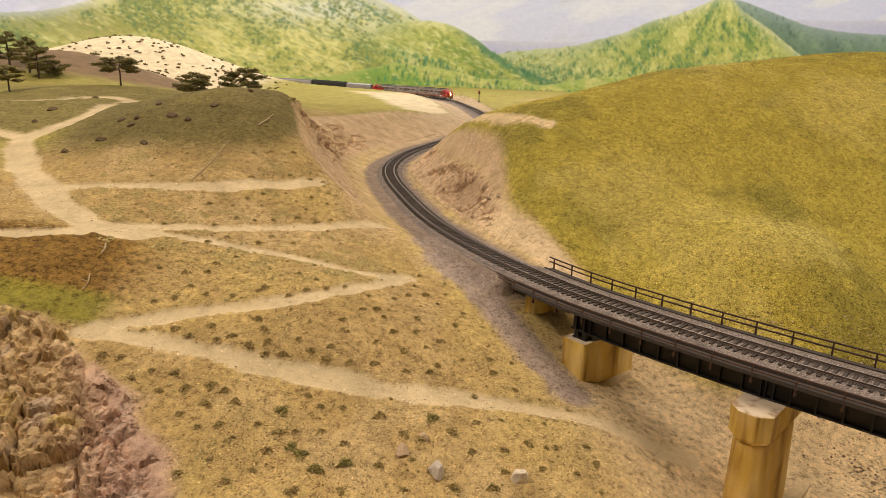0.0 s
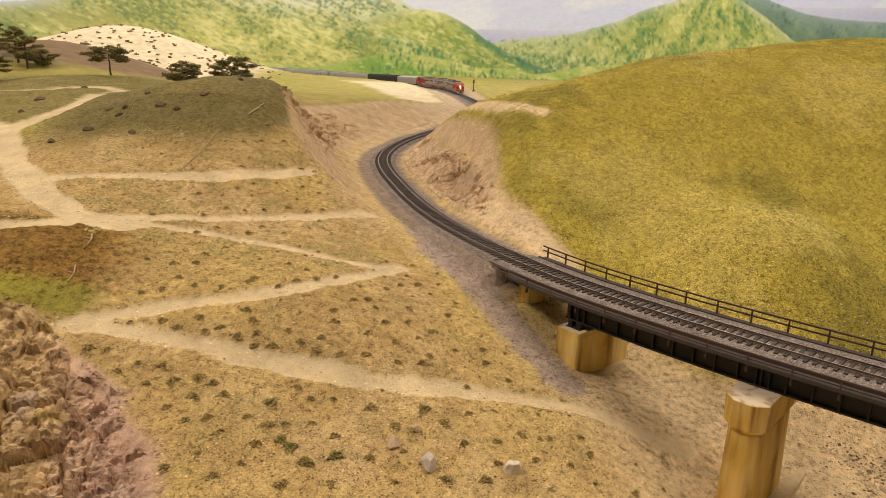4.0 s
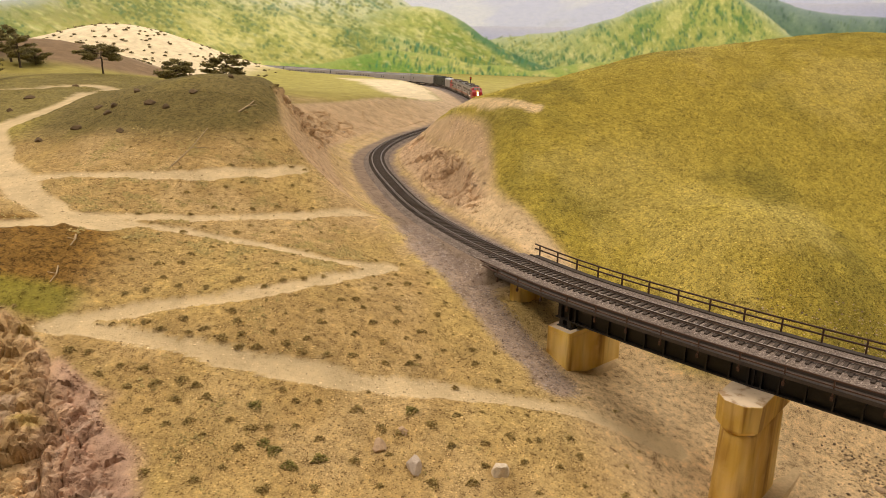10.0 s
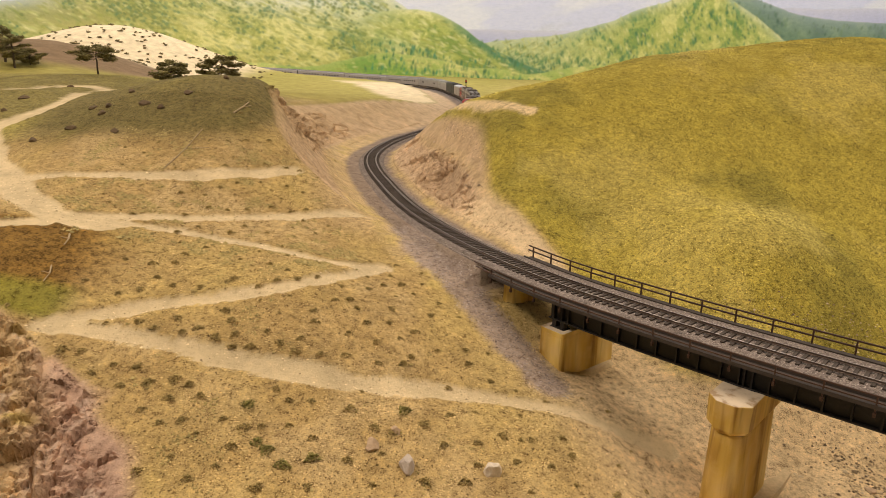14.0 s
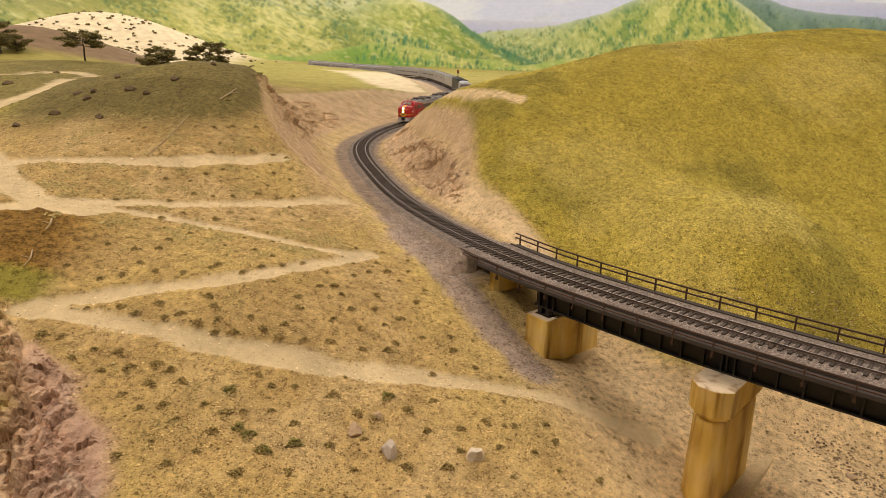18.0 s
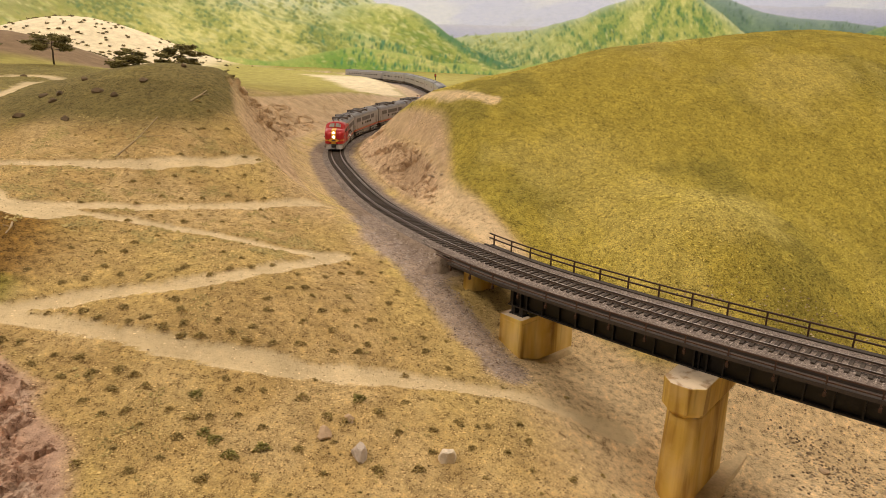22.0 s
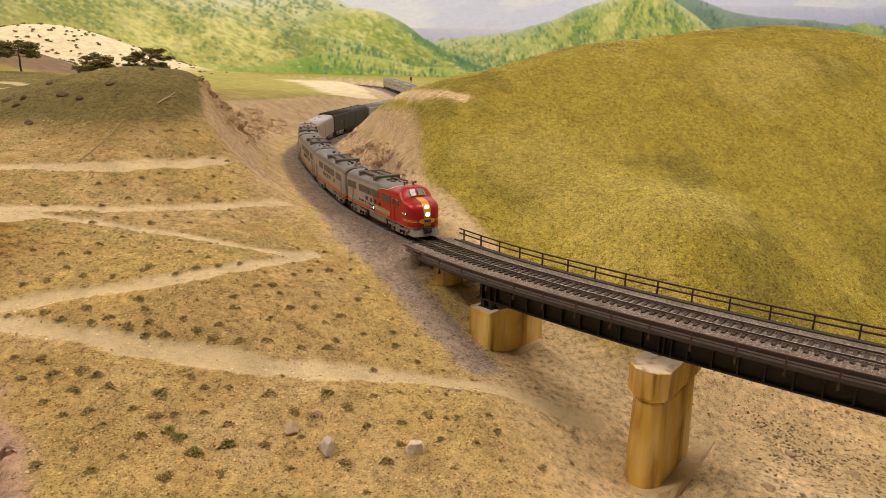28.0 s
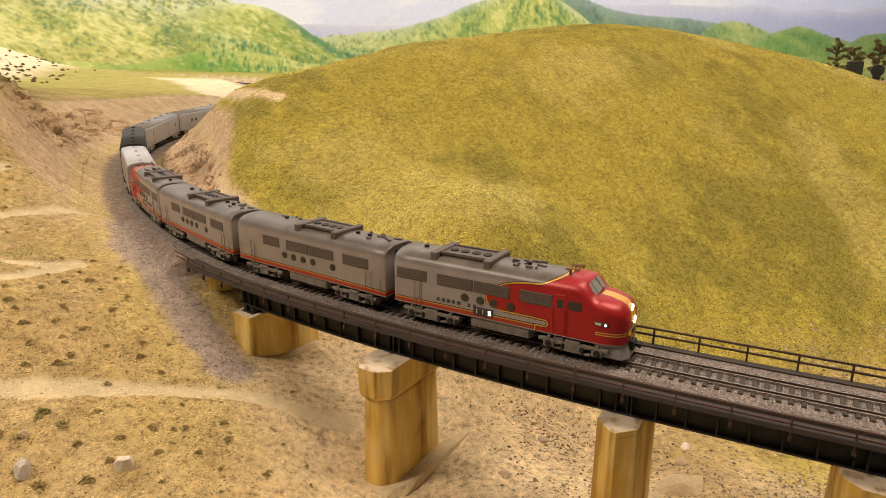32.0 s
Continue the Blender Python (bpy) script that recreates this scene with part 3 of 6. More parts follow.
class Mural:
    """A painting on the wall: an even sheet of colours, brushed from the far sky to the near hills."""

    def __init__(self, x0, x1, z0, z1, step):
        self.xs, self.zs = np.arange(x0, x1, step), np.arange(z0, z1, step)
        self.X, self.Z = np.meshgrid(self.xs, self.zs)
        self.step = step
        self.col = np.ones((*self.X.shape, 3))
        self.rng = np.random.default_rng(31)

    def tone(self, sx, sz, seed, turn=0.0, octaves=3):
        """Soft noise, stretched and turned."""
        c, q = math.cos(turn), math.sin(turn)
        u, v = (self.X * c + self.Z * q) * sx, (self.Z * c - self.X * q) * sz
        return value_noise(u, v, 1.0, seed, octaves)

    def wash(self, mask, colour, strength=1.0):
        m = np.clip(mask * strength, 0, 1)[:, :, None]
        self.col = self.col * (1 - m) + np.array(colour) * m

    def range(self, outline, seed, wobble=.006, edge=.006):
        """How far each spot lies under a hill's outline, and whether it belongs to that hill."""
        p = np.array(outline)
        line = resample(outline, .02)
        top = np.interp(self.xs, line[:, 0], line[:, 1], left=-9, right=-9) + wobble * value_noise(self.xs, self.xs * .3, 13, seed)
        under = top[None, :] - self.Z
        inside = smooth(-edge, edge, under) * (self.X > p[0, 0]) * (self.X < p[-1, 0])
        return under, inside

    def hills(self, outline, seed, dark, mid, light, lie, haze=(.74, .79, .78), mist=.0, deep=.10, freq=9, contrast=1.0, fade=None):
        """A hill with spurs running down along lie (an angle, or a peak that they fan out from)."""
        under, inside = self.range(outline, seed)
        if fade:
            inside = inside * smooth(fade[0], fade[1], self.X + .15 * self.tone(5, 5, seed + 6))
        if isinstance(lie, tuple):
            r, a = np.hypot(self.X - lie[0], self.Z - lie[1]), np.arctan2(self.X - lie[0], lie[1] - self.Z)
            spur = value_noise(a * 3.4 + .25 * self.tone(6, 6, seed + 1), r * 2.2, 1.6, seed + 2, 3)
        else:
            spur = self.tone(freq * .35, freq, seed + 2, lie)
        f = .5 + contrast * (.62 * spur + .30 * self.tone(26, 34, seed + 3, -.5) + .16 * self.tone(80, 90, seed + 4))
        tint = np.array(mid) + (np.array(light) - np.array(mid)) * smooth(.50, .95, f)[:, :, None] - (np.array(mid) - np.array(dark)) * smooth(.50, .08, f)[:, :, None]
        m = inside[:, :, None]
        self.col = self.col * (1 - m) + tint * m
        self.wash(inside * np.exp(-np.maximum(under, 0) / deep), haze, mist)
        return under, inside, f

    def dab(self, x, z, w, h, turn, colour, strength):
        """One touch of the brush."""
        reach = max(w, h) * 1.3
        i0, i1 = np.searchsorted(self.xs, (x - reach, x + reach))
        j0, j1 = np.searchsorted(self.zs, (z - reach, z + reach))
        if i1 <= i0 or j1 <= j0:
            return
        dx, dz = self.X[j0:j1, i0:i1] - x, self.Z[j0:j1, i0:i1] - z
        c, q = math.cos(turn), math.sin(turn)
        e = ((dx * c + dz * q) / w) ** 2 + ((dz * c - dx * q) / h) ** 2
        m = (strength * np.exp(-1.4 * e ** 1.5))[:, :, None]
        self.col[j0:j1, i0:i1] = self.col[j0:j1, i0:i1] * (1 - m) + np.array(colour) * m

    def touches(self, count, inside, where, colours, size, turn, strength):
        """Many touches where a hill's mask and a second mask allow them."""
        r = self.rng
        done = 0
        for _ in range(count * 60):
            if done >= count:
                break
            i, j = r.integers(len(self.xs)), r.integers(len(self.zs))
            if inside[j, i] * where[j, i] < r.uniform(.02, 1):
                continue
            k = r.uniform(.7, 1.35)
            self.dab(self.xs[i], self.zs[j], size[0] * k, size[1] * k, turn + r.normal(0, .18), colours[r.integers(len(colours))], strength * r.uniform(.55, 1))
            done += 1

    def mesh(self, y, mat):
        nz, nx = self.X.shape
        me = bpy.data.meshes.new("mural")
        a = (np.arange(nz - 1)[:, None] * nx + np.arange(nx - 1)[None, :]).ravel()
        quads = np.stack([a, a + 1, a + nx + 1, a + nx], axis=1)
        me.vertices.add(self.X.size)
        me.vertices.foreach_set("co", np.stack([self.X.ravel(), np.full(self.X.size, y), self.Z.ravel()], axis=1).astype("f").ravel())
        me.loops.add(quads.size)
        me.loops.foreach_set("vertex_index", quads.astype("i").ravel())
        me.polygons.add(len(quads))
        me.polygons.foreach_set("loop_start", np.arange(0, quads.size, 4, dtype="i"))
        me.update(calc_edges=True)
        at = me.attributes.new("paint", "FLOAT_COLOR", "POINT")
        at.data.foreach_set("color", np.concatenate([np.clip(self.col, 0, 1), np.ones((nz, nx, 1))], axis=2).astype("f").ravel())
        me.materials.append(mat)
        return me


FOREST = [(.10, .25, .10), (.13, .30, .12), (.08, .20, .10), (.16, .33, .13)]
OLIVE_STROKES = [(.32, .38, .10), (.44, .46, .12), (.24, .33, .11), (.64, .68, .26), (.80, .79, .40)]


def build_backdrop():
    bm = boxes((-5.2, WALL_Y, -1.0, 5.2, WALL_Y + .05, SKY_TOP))
    wall = part("backdrop", bm, SKY_PAINT, None)
    tagged(wall, "painted backdrop wall with green hills under a pale sky", "backdrop", kind="structure")
    art = Mural(-3.3, 4.95, .16, .98, .0048)
    X, Z = art.X, art.Z
    # sky with slanting mist
    art.wash(np.ones_like(X), (.72, .76, 1.0))
    art.wash(smooth(-.1, .5, art.tone(2.2, 9, 1, .3)), (.86, .89, 1.0), .8)
    art.wash(smooth(0, .5, art.tone(2.6, 10, 2, .35)) * smooth(1.6, .6, X), (.62, .66, .78), .55)
    # lavender range far off
    under, on, f = art.hills([(-3.4, .60), (0, .60), (1.4, .62), (2.1, .745), (2.43, .752), (2.75, .76), (3.13, .75), (3.4, .77), (3.63, .735), (3.9, .75), (4.1, .735), (4.42, .77), (5.0, .76)], 10,
                             (.50, .53, .80), (.58, .61, .86), (.68, .70, .90), -.2, (.80, .80, .92), .55, .03, 7, .6)
    art.wash(on * smooth(.02, .10, under) * smooth(2.6, 3.2, X), (.46, .50, .78), .5)
    # dark wooded ridge falling away from the peak
    under, on, f = art.hills([(1.6, .80), (1.78, .865), (1.92, .83), (2.14, .76), (2.29, .715), (2.51, .685), (2.75, .675), (2.97, .655), (3.1, .63), (3.4, .55), (3.7, .40)], 20,
                             (.11, .20, .14), (.17, .28, .18), (.26, .37, .22), -.9, (.40, .50, .54), .7, .06, 12)
    art.touches(500, on, np.ones_like(X), [(.08, .16, .09), (.19, .30, .16), (.14, .25, .16)], (.008, .014), 0, .6)
    # the pointed hill
    under, on, f = art.hills([(.02, .44), (.32, .52), (.54, .55), (.75, .57), (.92, .61), (1.1, .66), (1.27, .73), (1.44, .78), (1.57, .83), (1.69, .88), (1.76, .875), (1.85, .80), (2.0, .71), (2.16, .60), (2.26, .54), (2.5, .45), (2.8, .35)], 30,
                             (.22, .36, .09), (.47, .54, .15), (.70, .71, .26), (1.74, 1.0), (.72, .78, .66), .6, .03, contrast=1.35)
    art.wash(on * np.exp(-((X - .55) / .45) ** 2), (.60, .70, .52), .35)
    art.wash(on * np.exp(-((X - 1.6) / .3) ** 2 - ((Z - .50) / .10) ** 2), (.66, .62, .18), .35)
    art.touches(900, on, smooth(.60, .28, f) * smooth(.02, .06, under), FOREST, (.0075, .015), .35, .85)
    art.touches(420, on, np.exp(-((Z - .43 - .05 * (X - 1.0)) / .045) ** 2), FOREST, (.008, .015), 0, .75)
    art.touches(1100, on, np.ones_like(X), OLIVE_STROKES, (.0065, .018), .5, .55)
    art.touches(500, on, smooth(1.3, .6, X), OLIVE_STROKES, (.018, .0065), .4, .5)
    # the small hills on the right
    for k, (outline, cols) in enumerate((([(2.80, .45), (2.94, .57), (3.02, .63), (3.19, .66), (3.37, .62), (3.52, .57), (3.8, .42)], ((.22, .36, .14), (.40, .50, .18), (.58, .62, .26))),
                                         ([(3.2, .44), (3.39, .525), (3.56, .60), (3.74, .63), (3.98, .565), (4.18, .525), (4.4, .45)], ((.11, .26, .09), (.22, .40, .11), (.40, .52, .15))),
                                         ([(4.0, .44), (4.14, .51), (4.27, .57), (4.46, .59), (4.8, .60), (5.08, .58)], ((.11, .26, .09), (.21, .38, .11), (.36, .48, .14))))):
        under, on, f = art.hills(outline, 40 + 7 * k, *cols, -.8 + .5 * k, (.6, .7, .5), .3, .02, 10)
        art.touches(160, on, smooth(.6, .2, f), FOREST, (.008, .015), 0, .6)
    # the broad hill on the left, its top lost in mist
    under, on, f = art.hills([(-3.49, .66), (-3.1, .70), (-2.79, .72), (-2.44, .75), (-2.08, .84), (-1.61, .96), (-1.2, .97), (-.81, .95), (-.49, .86), (-.32, .80), (-.2, .74), (-.05, .64), (.05, .54), (.15, .40)], 60,
                             (.27, .34, .095), (.56, .58, .18), (.80, .78, .33), -.42, (.80, .84, .88), .85, .03, 10, 1.35)
    art.wash(on * np.exp(-((X + 2.15) / .5) ** 2 - ((Z - .60) / .13) ** 2), (.52, .43, .10), .45)
    art.wash(on * np.exp(-((X + 2.9) / .35) ** 2 - ((Z - .58) / .15) ** 2), (.20, .36, .20), .5)
    art.wash(on * np.exp(-((X + .75) / .55) ** 2 - ((Z - .78) / .09) ** 2), (.86, .90, .84), .75)
    art.wash(on * np.exp(-((X + .35) / .35) ** 2 - ((Z - .68) / .10) ** 2), (.74, .80, .56), .6)
    art.wash(on * np.exp(-((X + 2.3) / .7) ** 2 - ((Z - .66) / .10) ** 2), (.27, .30, .11), .65)
    art.wash(on * np.exp(-((X + 2.9) / .5) ** 2 - ((Z - .74) / .05) ** 2), (.55, .66, .70), .6)
    art.wash(on * np.exp(-((X + 1.1) / .5) ** 2 - ((Z - .40) / .07) ** 2), (.58, .52, .16), .35)
    art.touches(3200, on, smooth(-.02, .08, under), OLIVE_STROKES, (.024, .0070), -.42, .62)
    art.touches(2600, on, smooth(.66, .30, f) * smooth(.0, .1, under), [(.17, .24, .08), (.24, .30, .09), (.14, .27, .13)], (.011, .0085), -.3, .75)
    for k, (x0, z0, x1, z1) in enumerate(((-.62, .85, -.12, .59), (-1.05, .70, -.45, .54), (-1.75, .74, -1.25, .60))):
        for q in np.linspace(0, 1, 26):
            art.dab(x0 + (x1 - x0) * q, z0 + (z1 - z0) * q + .012 * math.sin(9 * q + k), .022, .008, -.45, (.20, .34, .20), .55 - .2 * k)
    # the rounded hill before it, shaded on its far flank
    under, on, f = art.hills([(-1.0, .42), (-.72, .55), (-.53, .63), (-.36, .69), (-.18, .715), (0, .70), (.14, .64), (.29, .54), (.4, .475), (.62, .385), (.85, .30)], 70,
                             (.26, .38, .09), (.50, .56, .15), (.78, .78, .32), -.40, (.80, .85, .70), .35, .03, 10, 1.3, (-.62, -.05))
    art.wash(on * smooth(.06, .0, under) * smooth(-.15, -.35, X), (.60, .66, .30), .6)
    art.wash(on * smooth(.075, .02, under) * smooth(.05, .25, X), (.10, .27, .15), .85)
    art.wash(on * np.exp(-((Z - .545 + .22 * (X + .4)) / .045) ** 2 - ((X + .30) / .26) ** 2), (.22, .44, .22), .55)
    art.touches(900, on, smooth(-.02, .08, under), OLIVE_STROKES, (.020, .0068), -.38, .6)
    art.touches(330, on, np.exp(-((Z - .50 + .22 * (X + .4)) / .06) ** 2) + smooth(.07, .03, under) * smooth(.1, .3, X), FOREST + [(.10, .30, .17)], (.0080, .015), 0, .85)
    # low sunny meadows with single trees along the foot
    under, on, f = art.hills([(-3.4, .36), (-2.2, .38), (-1.6, .34), (-1.11, .385), (-.83, .36), (-.5, .42), (-.32, .455), (-.11, .435), (.1, .405), (.26, .37), (.45, .365), (.62, .335), (.8, .37), (.94, .385), (1.22, .40), (1.6, .42), (2.4, .41), (3.4, .42), (5.0, .43)], 80,
                             (.24, .43, .09), (.45, .57, .15), (.74, .72, .27), -.25, (.7, .75, .4), .2, .02, 9)
    art.touches(1600, on, smooth(0, .04, under), OLIVE_STROKES + [(.32, .52, .12)], (.018, .0065), -.2, .6)
    for z_, slope, n in ((.365, -.16, 150), (.325, -.10, 190), (.285, -.02, 150)):
        art.touches(n, on, np.exp(-((Z - z_ - slope * (X - .1)) / .020) ** 2) * smooth(-.75, -.3, X) * smooth(1.5, .8, X), FOREST + [(.10, .34, .16)], (.0080, .017), 0, .9)
    sheet = part("mural", art.mesh(WALL_Y - .004, MURAL), None, wall, "brushed painting of green hills")
    return wall


MURAL = mural_paint()
build_backdrop()
ROOM_PAINT = plain("room_wall_paint", (.55, .52, .47), .8, 0, .1, 6, .0005)
FASCIA = plain("fascia_board", (.12, .09, .07), .6, 0, .2, 30, .0003)
CARPET = plain("aisle_carpet", (.10, .09, .09), .95, 0, .3, 80, .002)
for nm, b, lab in (("wall_west", (-5.25, -2.5, -1.0, -5.2, 4.45, SKY_TOP), "plain painted room wall"), ("wall_east", (5.2, -2.5, -1.0, 5.25, 4.45, SKY_TOP), "plain painted room wall"),
                   ("wall_south", (-5.25, -2.55, -1.0, 5.25, -2.5, SKY_TOP), "plain painted room wall"), ("ceiling", (-5.25, -2.55, SKY_TOP, 5.25, 4.45, SKY_TOP + .05), "plain room ceiling")):
    tagged(part(nm, boxes(b), ROOM_PAINT, None), lab, nm.split("_")[0], kind="structure")
tagged(part("floor", boxes((-5.25, -2.55, -1.05, 5.25, 4.45, -1.0)), CARPET, None), "dark carpet of the visitors' aisle", "floor", kind="structure")
tagged(part("fascia", boxes((-3.6, .13, -.3, 3.6, .15, .12)), FASCIA, None), "dark board along the layout's edge", "fascia", kind="structure")


# ---- rock faces, laid over the ground with real breaks and ledges ----
def cells(p, scale, seed):
    """Nearest of many scattered centres: offset from it, its random numbers, and the distance to the border between two."""
    q = p * scale
    base = np.floor(q).astype(np.int64)
    best = np.full(len(p), 9.0)
    second = np.full(len(p), 9.0)
    off, rnd = np.zeros((len(p), 3)), np.zeros((len(p), 3))
    for dx in (-1, 0, 1):
        for dy in (-1, 0, 1):
            for dz in (-1, 0, 1):
                c = base + np.array([dx, dy, dz])
                h = (c[:, 0] * 73856093 ^ c[:, 1] * 19349663 ^ c[:, 2] * 83492791 ^ seed * 2654435761) & 0x7fffffff
                r = np.stack([(h * m % 10007) / 10007.0 for m in (16807, 48271, 69621)], axis=1)
                o = q - (c + r)
                d = np.sqrt((o ** 2).sum(axis=1))
                m = d < best
                second = np.where(m, best, np.minimum(second, d))
                best = np.where(m, d, best)
                off[m] = o[m]
                rnd[m] = np.stack([(h[m] * k % 9973) / 9973.0 for k in (7919, 6007, 4001)], axis=1)
    return off / scale, rnd, second - best


def fracture(p, scale, seed, tilt=.9, step=.35, crack=.35):
    """Broken rock: tilted flat facets at different depths with cracks between them, in units of a block."""
    off, rnd, gap = cells(p, scale, seed)
    plane = ((rnd - .5) * 2 * off).sum(axis=1) * scale * tilt
    return plane + step * (rnd[:, 0] - .5) - crack * np.clip(1 - gap / .10, 0, 1)


def surface(x, y, z):
    """Unit normals of a sheet given as a grid."""
    P = np.stack([x, y, z], axis=2)
    a, b = np.gradient(P, axis=1), np.gradient(P, axis=0)
    n = np.cross(a, b)
    n /= np.linalg.norm(n, axis=2)[:, :, None] + 1e-12
    return n * np.sign(n[:, :, 2:3] + 1e-9)


def rock_face(name, x, y, relief, hold, border, label, flat=True):
    """A sheet over the ground, pushed out along its normals by relief(points), thinning out at its borders."""
    shape = x.shape
    xf, yf = x.ravel(), y.ravel()
    z = ground_height(xf, yf)
    n = surface(x, y, z.reshape(shape)).reshape(-1, 3)
    d, side, i = nearest(xf, yf, LINE, 3)
    P = np.stack([xf, yf, z], axis=1)
    v, u = np.meshgrid(np.linspace(0, 1, shape[1]), np.linspace(0, 1, shape[0]))
    rim = (smooth(0, border, u) * smooth(1, 1 - border, u) * smooth(0, border, v) * smooth(1, 1 - border, v)).ravel()
    amount = relief(P, d, i * STEP)
    rim = rim * hold(P, d, i * STEP)
    Q = P + n * (amount * rim - .0030 * (1 - rim) + .0012 * value_noise(xf + z, yf - z, 120, 77))[:, None]
    col, kinds = covers(xf, yf, z, d, side, i)
    ny, nx = shape
    a = (np.arange(ny - 1)[:, None] * nx + np.arange(nx - 1)[None, :]).ravel()
    quads = np.stack([a, a + 1, a + nx + 1, a + nx], axis=1)
    e1, e2 = Q[quads[:, 1]] - Q[quads[:, 0]], Q[quads[:, 3]] - Q[quads[:, 0]]
    if np.mean(np.cross(e1, e2)[:, 2]) < 0:
        quads = quads[:, ::-1]
    me = bpy.data.meshes.new(name)
    me.from_pydata(Q.tolist(), [], quads.tolist())
    for nm, rgb in (("soil", col), ("cover", kinds)):
        at = me.attributes.new(nm, "FLOAT_COLOR", "POINT")
        at.data.foreach_set("color", np.concatenate([rgb, np.ones((len(Q), 1))], axis=1).astype("f").ravel())
    me.polygons.foreach_set("use_smooth", np.full(len(me.polygons), not flat))
    me.materials.append(SOIL)
    me.update()
    return tagged(new(name, me), label, "rock face", kind="structure")


def beside_track(s0, s1, ds, d0, d1, dd, sgn):
    """A grid of spots beside the track."""
    s, d = np.arange(s0, s1, ds), np.arange(d0, d1, dd)
    k = np.clip(s / STEP, 0, len(LINE) - 1.001)
    px, py = np.interp(k, np.arange(len(LINE)), LINE[:, 0]), np.interp(k, np.arange(len(LINE)), LINE[:, 1])
    tx, ty = np.interp(k, np.arange(len(LINE)), TAN[:, 0]), np.interp(k, np.arange(len(LINE)), TAN[:, 1])
    return px[:, None] + sgn * ty[:, None] * d[None, :], py[:, None] - sgn * tx[:, None] * d[None, :]


def warp(P, amount, scale, seed):
    w = np.stack([value_noise(P[:, 0] + P[:, 2], P[:, 1] - P[:, 2], scale, seed + k) for k in range(3)], axis=1)
    return P + amount * w


def knobs(p, scale, seed, soft=.30):
    """Rounded, weathered blocks: raised middles, sunk joints, each at its own depth, in units of a block."""
    off, rnd, gap = cells(p, scale, seed)
    return .55 * smooth(0, soft, gap) + .7 * (rnd[:, 0] - .5) + ((rnd - .5) * off).sum(axis=1) * scale * .9


def cliff_relief(P, d, s):
    q = warp(P * np.array([1, 1, .55]), .012, 26, 201)
    k = .30 + .70 * smooth(5.40, 5.56, s) * smooth(5.80, 5.72, s)
    big = fracture(q, 22, 5, .9, .8, .25) * .013
    mid = fracture(q, 52, 6, 1.1, .7, .2) * .0050
    small = fracture(warp(P, .004, 90, 203), 140, 7, 1.0, .5, .2) * .0017
    hollow = -.013 * np.exp(-((s - 5.64) / .055) ** 2 - ((d - .070) / .016) ** 2) - .010 * np.exp(-((s - 5.72) / .014) ** 2 - ((d - .088) / .013) ** 2)
    apron = smooth(5.80, 5.73, s)
    return (k * (big + mid) + small * (.35 + .65 * k)) * (.12 + .88 * apron) * smooth(.040, .055, d) + hollow + .001


def wall_relief(P, d, s):
    q = warp(P * np.array([1, 1, 1.3]), .014, 24, 211)
    k = smooth(5.00, 5.12, s) * smooth(5.50, 5.38, s) * smooth(.085, .11, d) * smooth(.195, .17, d)
    rough = fracture(q, 30, 8, 1.0, .7, 1.1) * .0090 + fracture(q, 95, 9, 1.0, .4, .4) * .0028
    plain_ = fracture(q, 16, 10, .5, .25, .08) * .004 + fracture(q, 70, 12, .6, .3, .25) * .0013
    return k * rough + (1 - k) * plain_ * .8 + .001


def outcrop_relief(P, d, s):
    q = warp(P * np.array([1, 1, .8]), .010, 34, 221)
    block = smooth(-.19, -.26, P[:, 0] + .55 * (P[:, 1] - .355))
    f = fracture(q, 29, 13, .75, 1.1, .75) * .0135 * (.32 + .68 * block) + knobs(q, 75, 14, .20) * .0048 + fracture(warp(P, .005, 70, 225), 85, 15, 1.0, .6, .4) * .0042 + fracture(warp(P, .004, 90, 226), 180, 17, .9, .5, .3) * .0018
    return f + .0012 * value_noise(P[:, 0] + P[:, 2], P[:, 1] - P[:, 2], 220, 16) - .002


def rock_paint():
    m, nt, b = material("carved_plaster_rock")
    co = place(nt)
    own = nt.nodes.new("ShaderNodeObjectInfo").outputs["Random"]
    shift = nt.nodes.new("ShaderNodeVectorMath")
    nt.links.new(co, shift.inputs[0])
    nt.links.new(own, shift.inputs[1])
    wide, fine = noise_tex(nt, shift.outputs[0], 2.2, 5, .6), noise_tex(nt, shift.outputs[0], 14, 5, .7)
    tan = ramp(nt, mix(nt, .5, wide, fine), [(.3, (.33, .23, .135)), (.5, (.54, .40, .24)), (.68, (.68, .55, .36))])
    pink = ramp(nt, mix(nt, .5, wide, fine), [(.3, (.32, .23, .18)), (.5, (.50, .375, .30)), (.68, (.64, .52, .43))])
    nt.links.new(mix(nt, own, tan, pink), b.inputs["Base Color"])
    b.inputs["Roughness"].default_value = .9
    bump(nt, b, fine, .7, .12)
    return m


ROCK_PAINT = rock_paint()


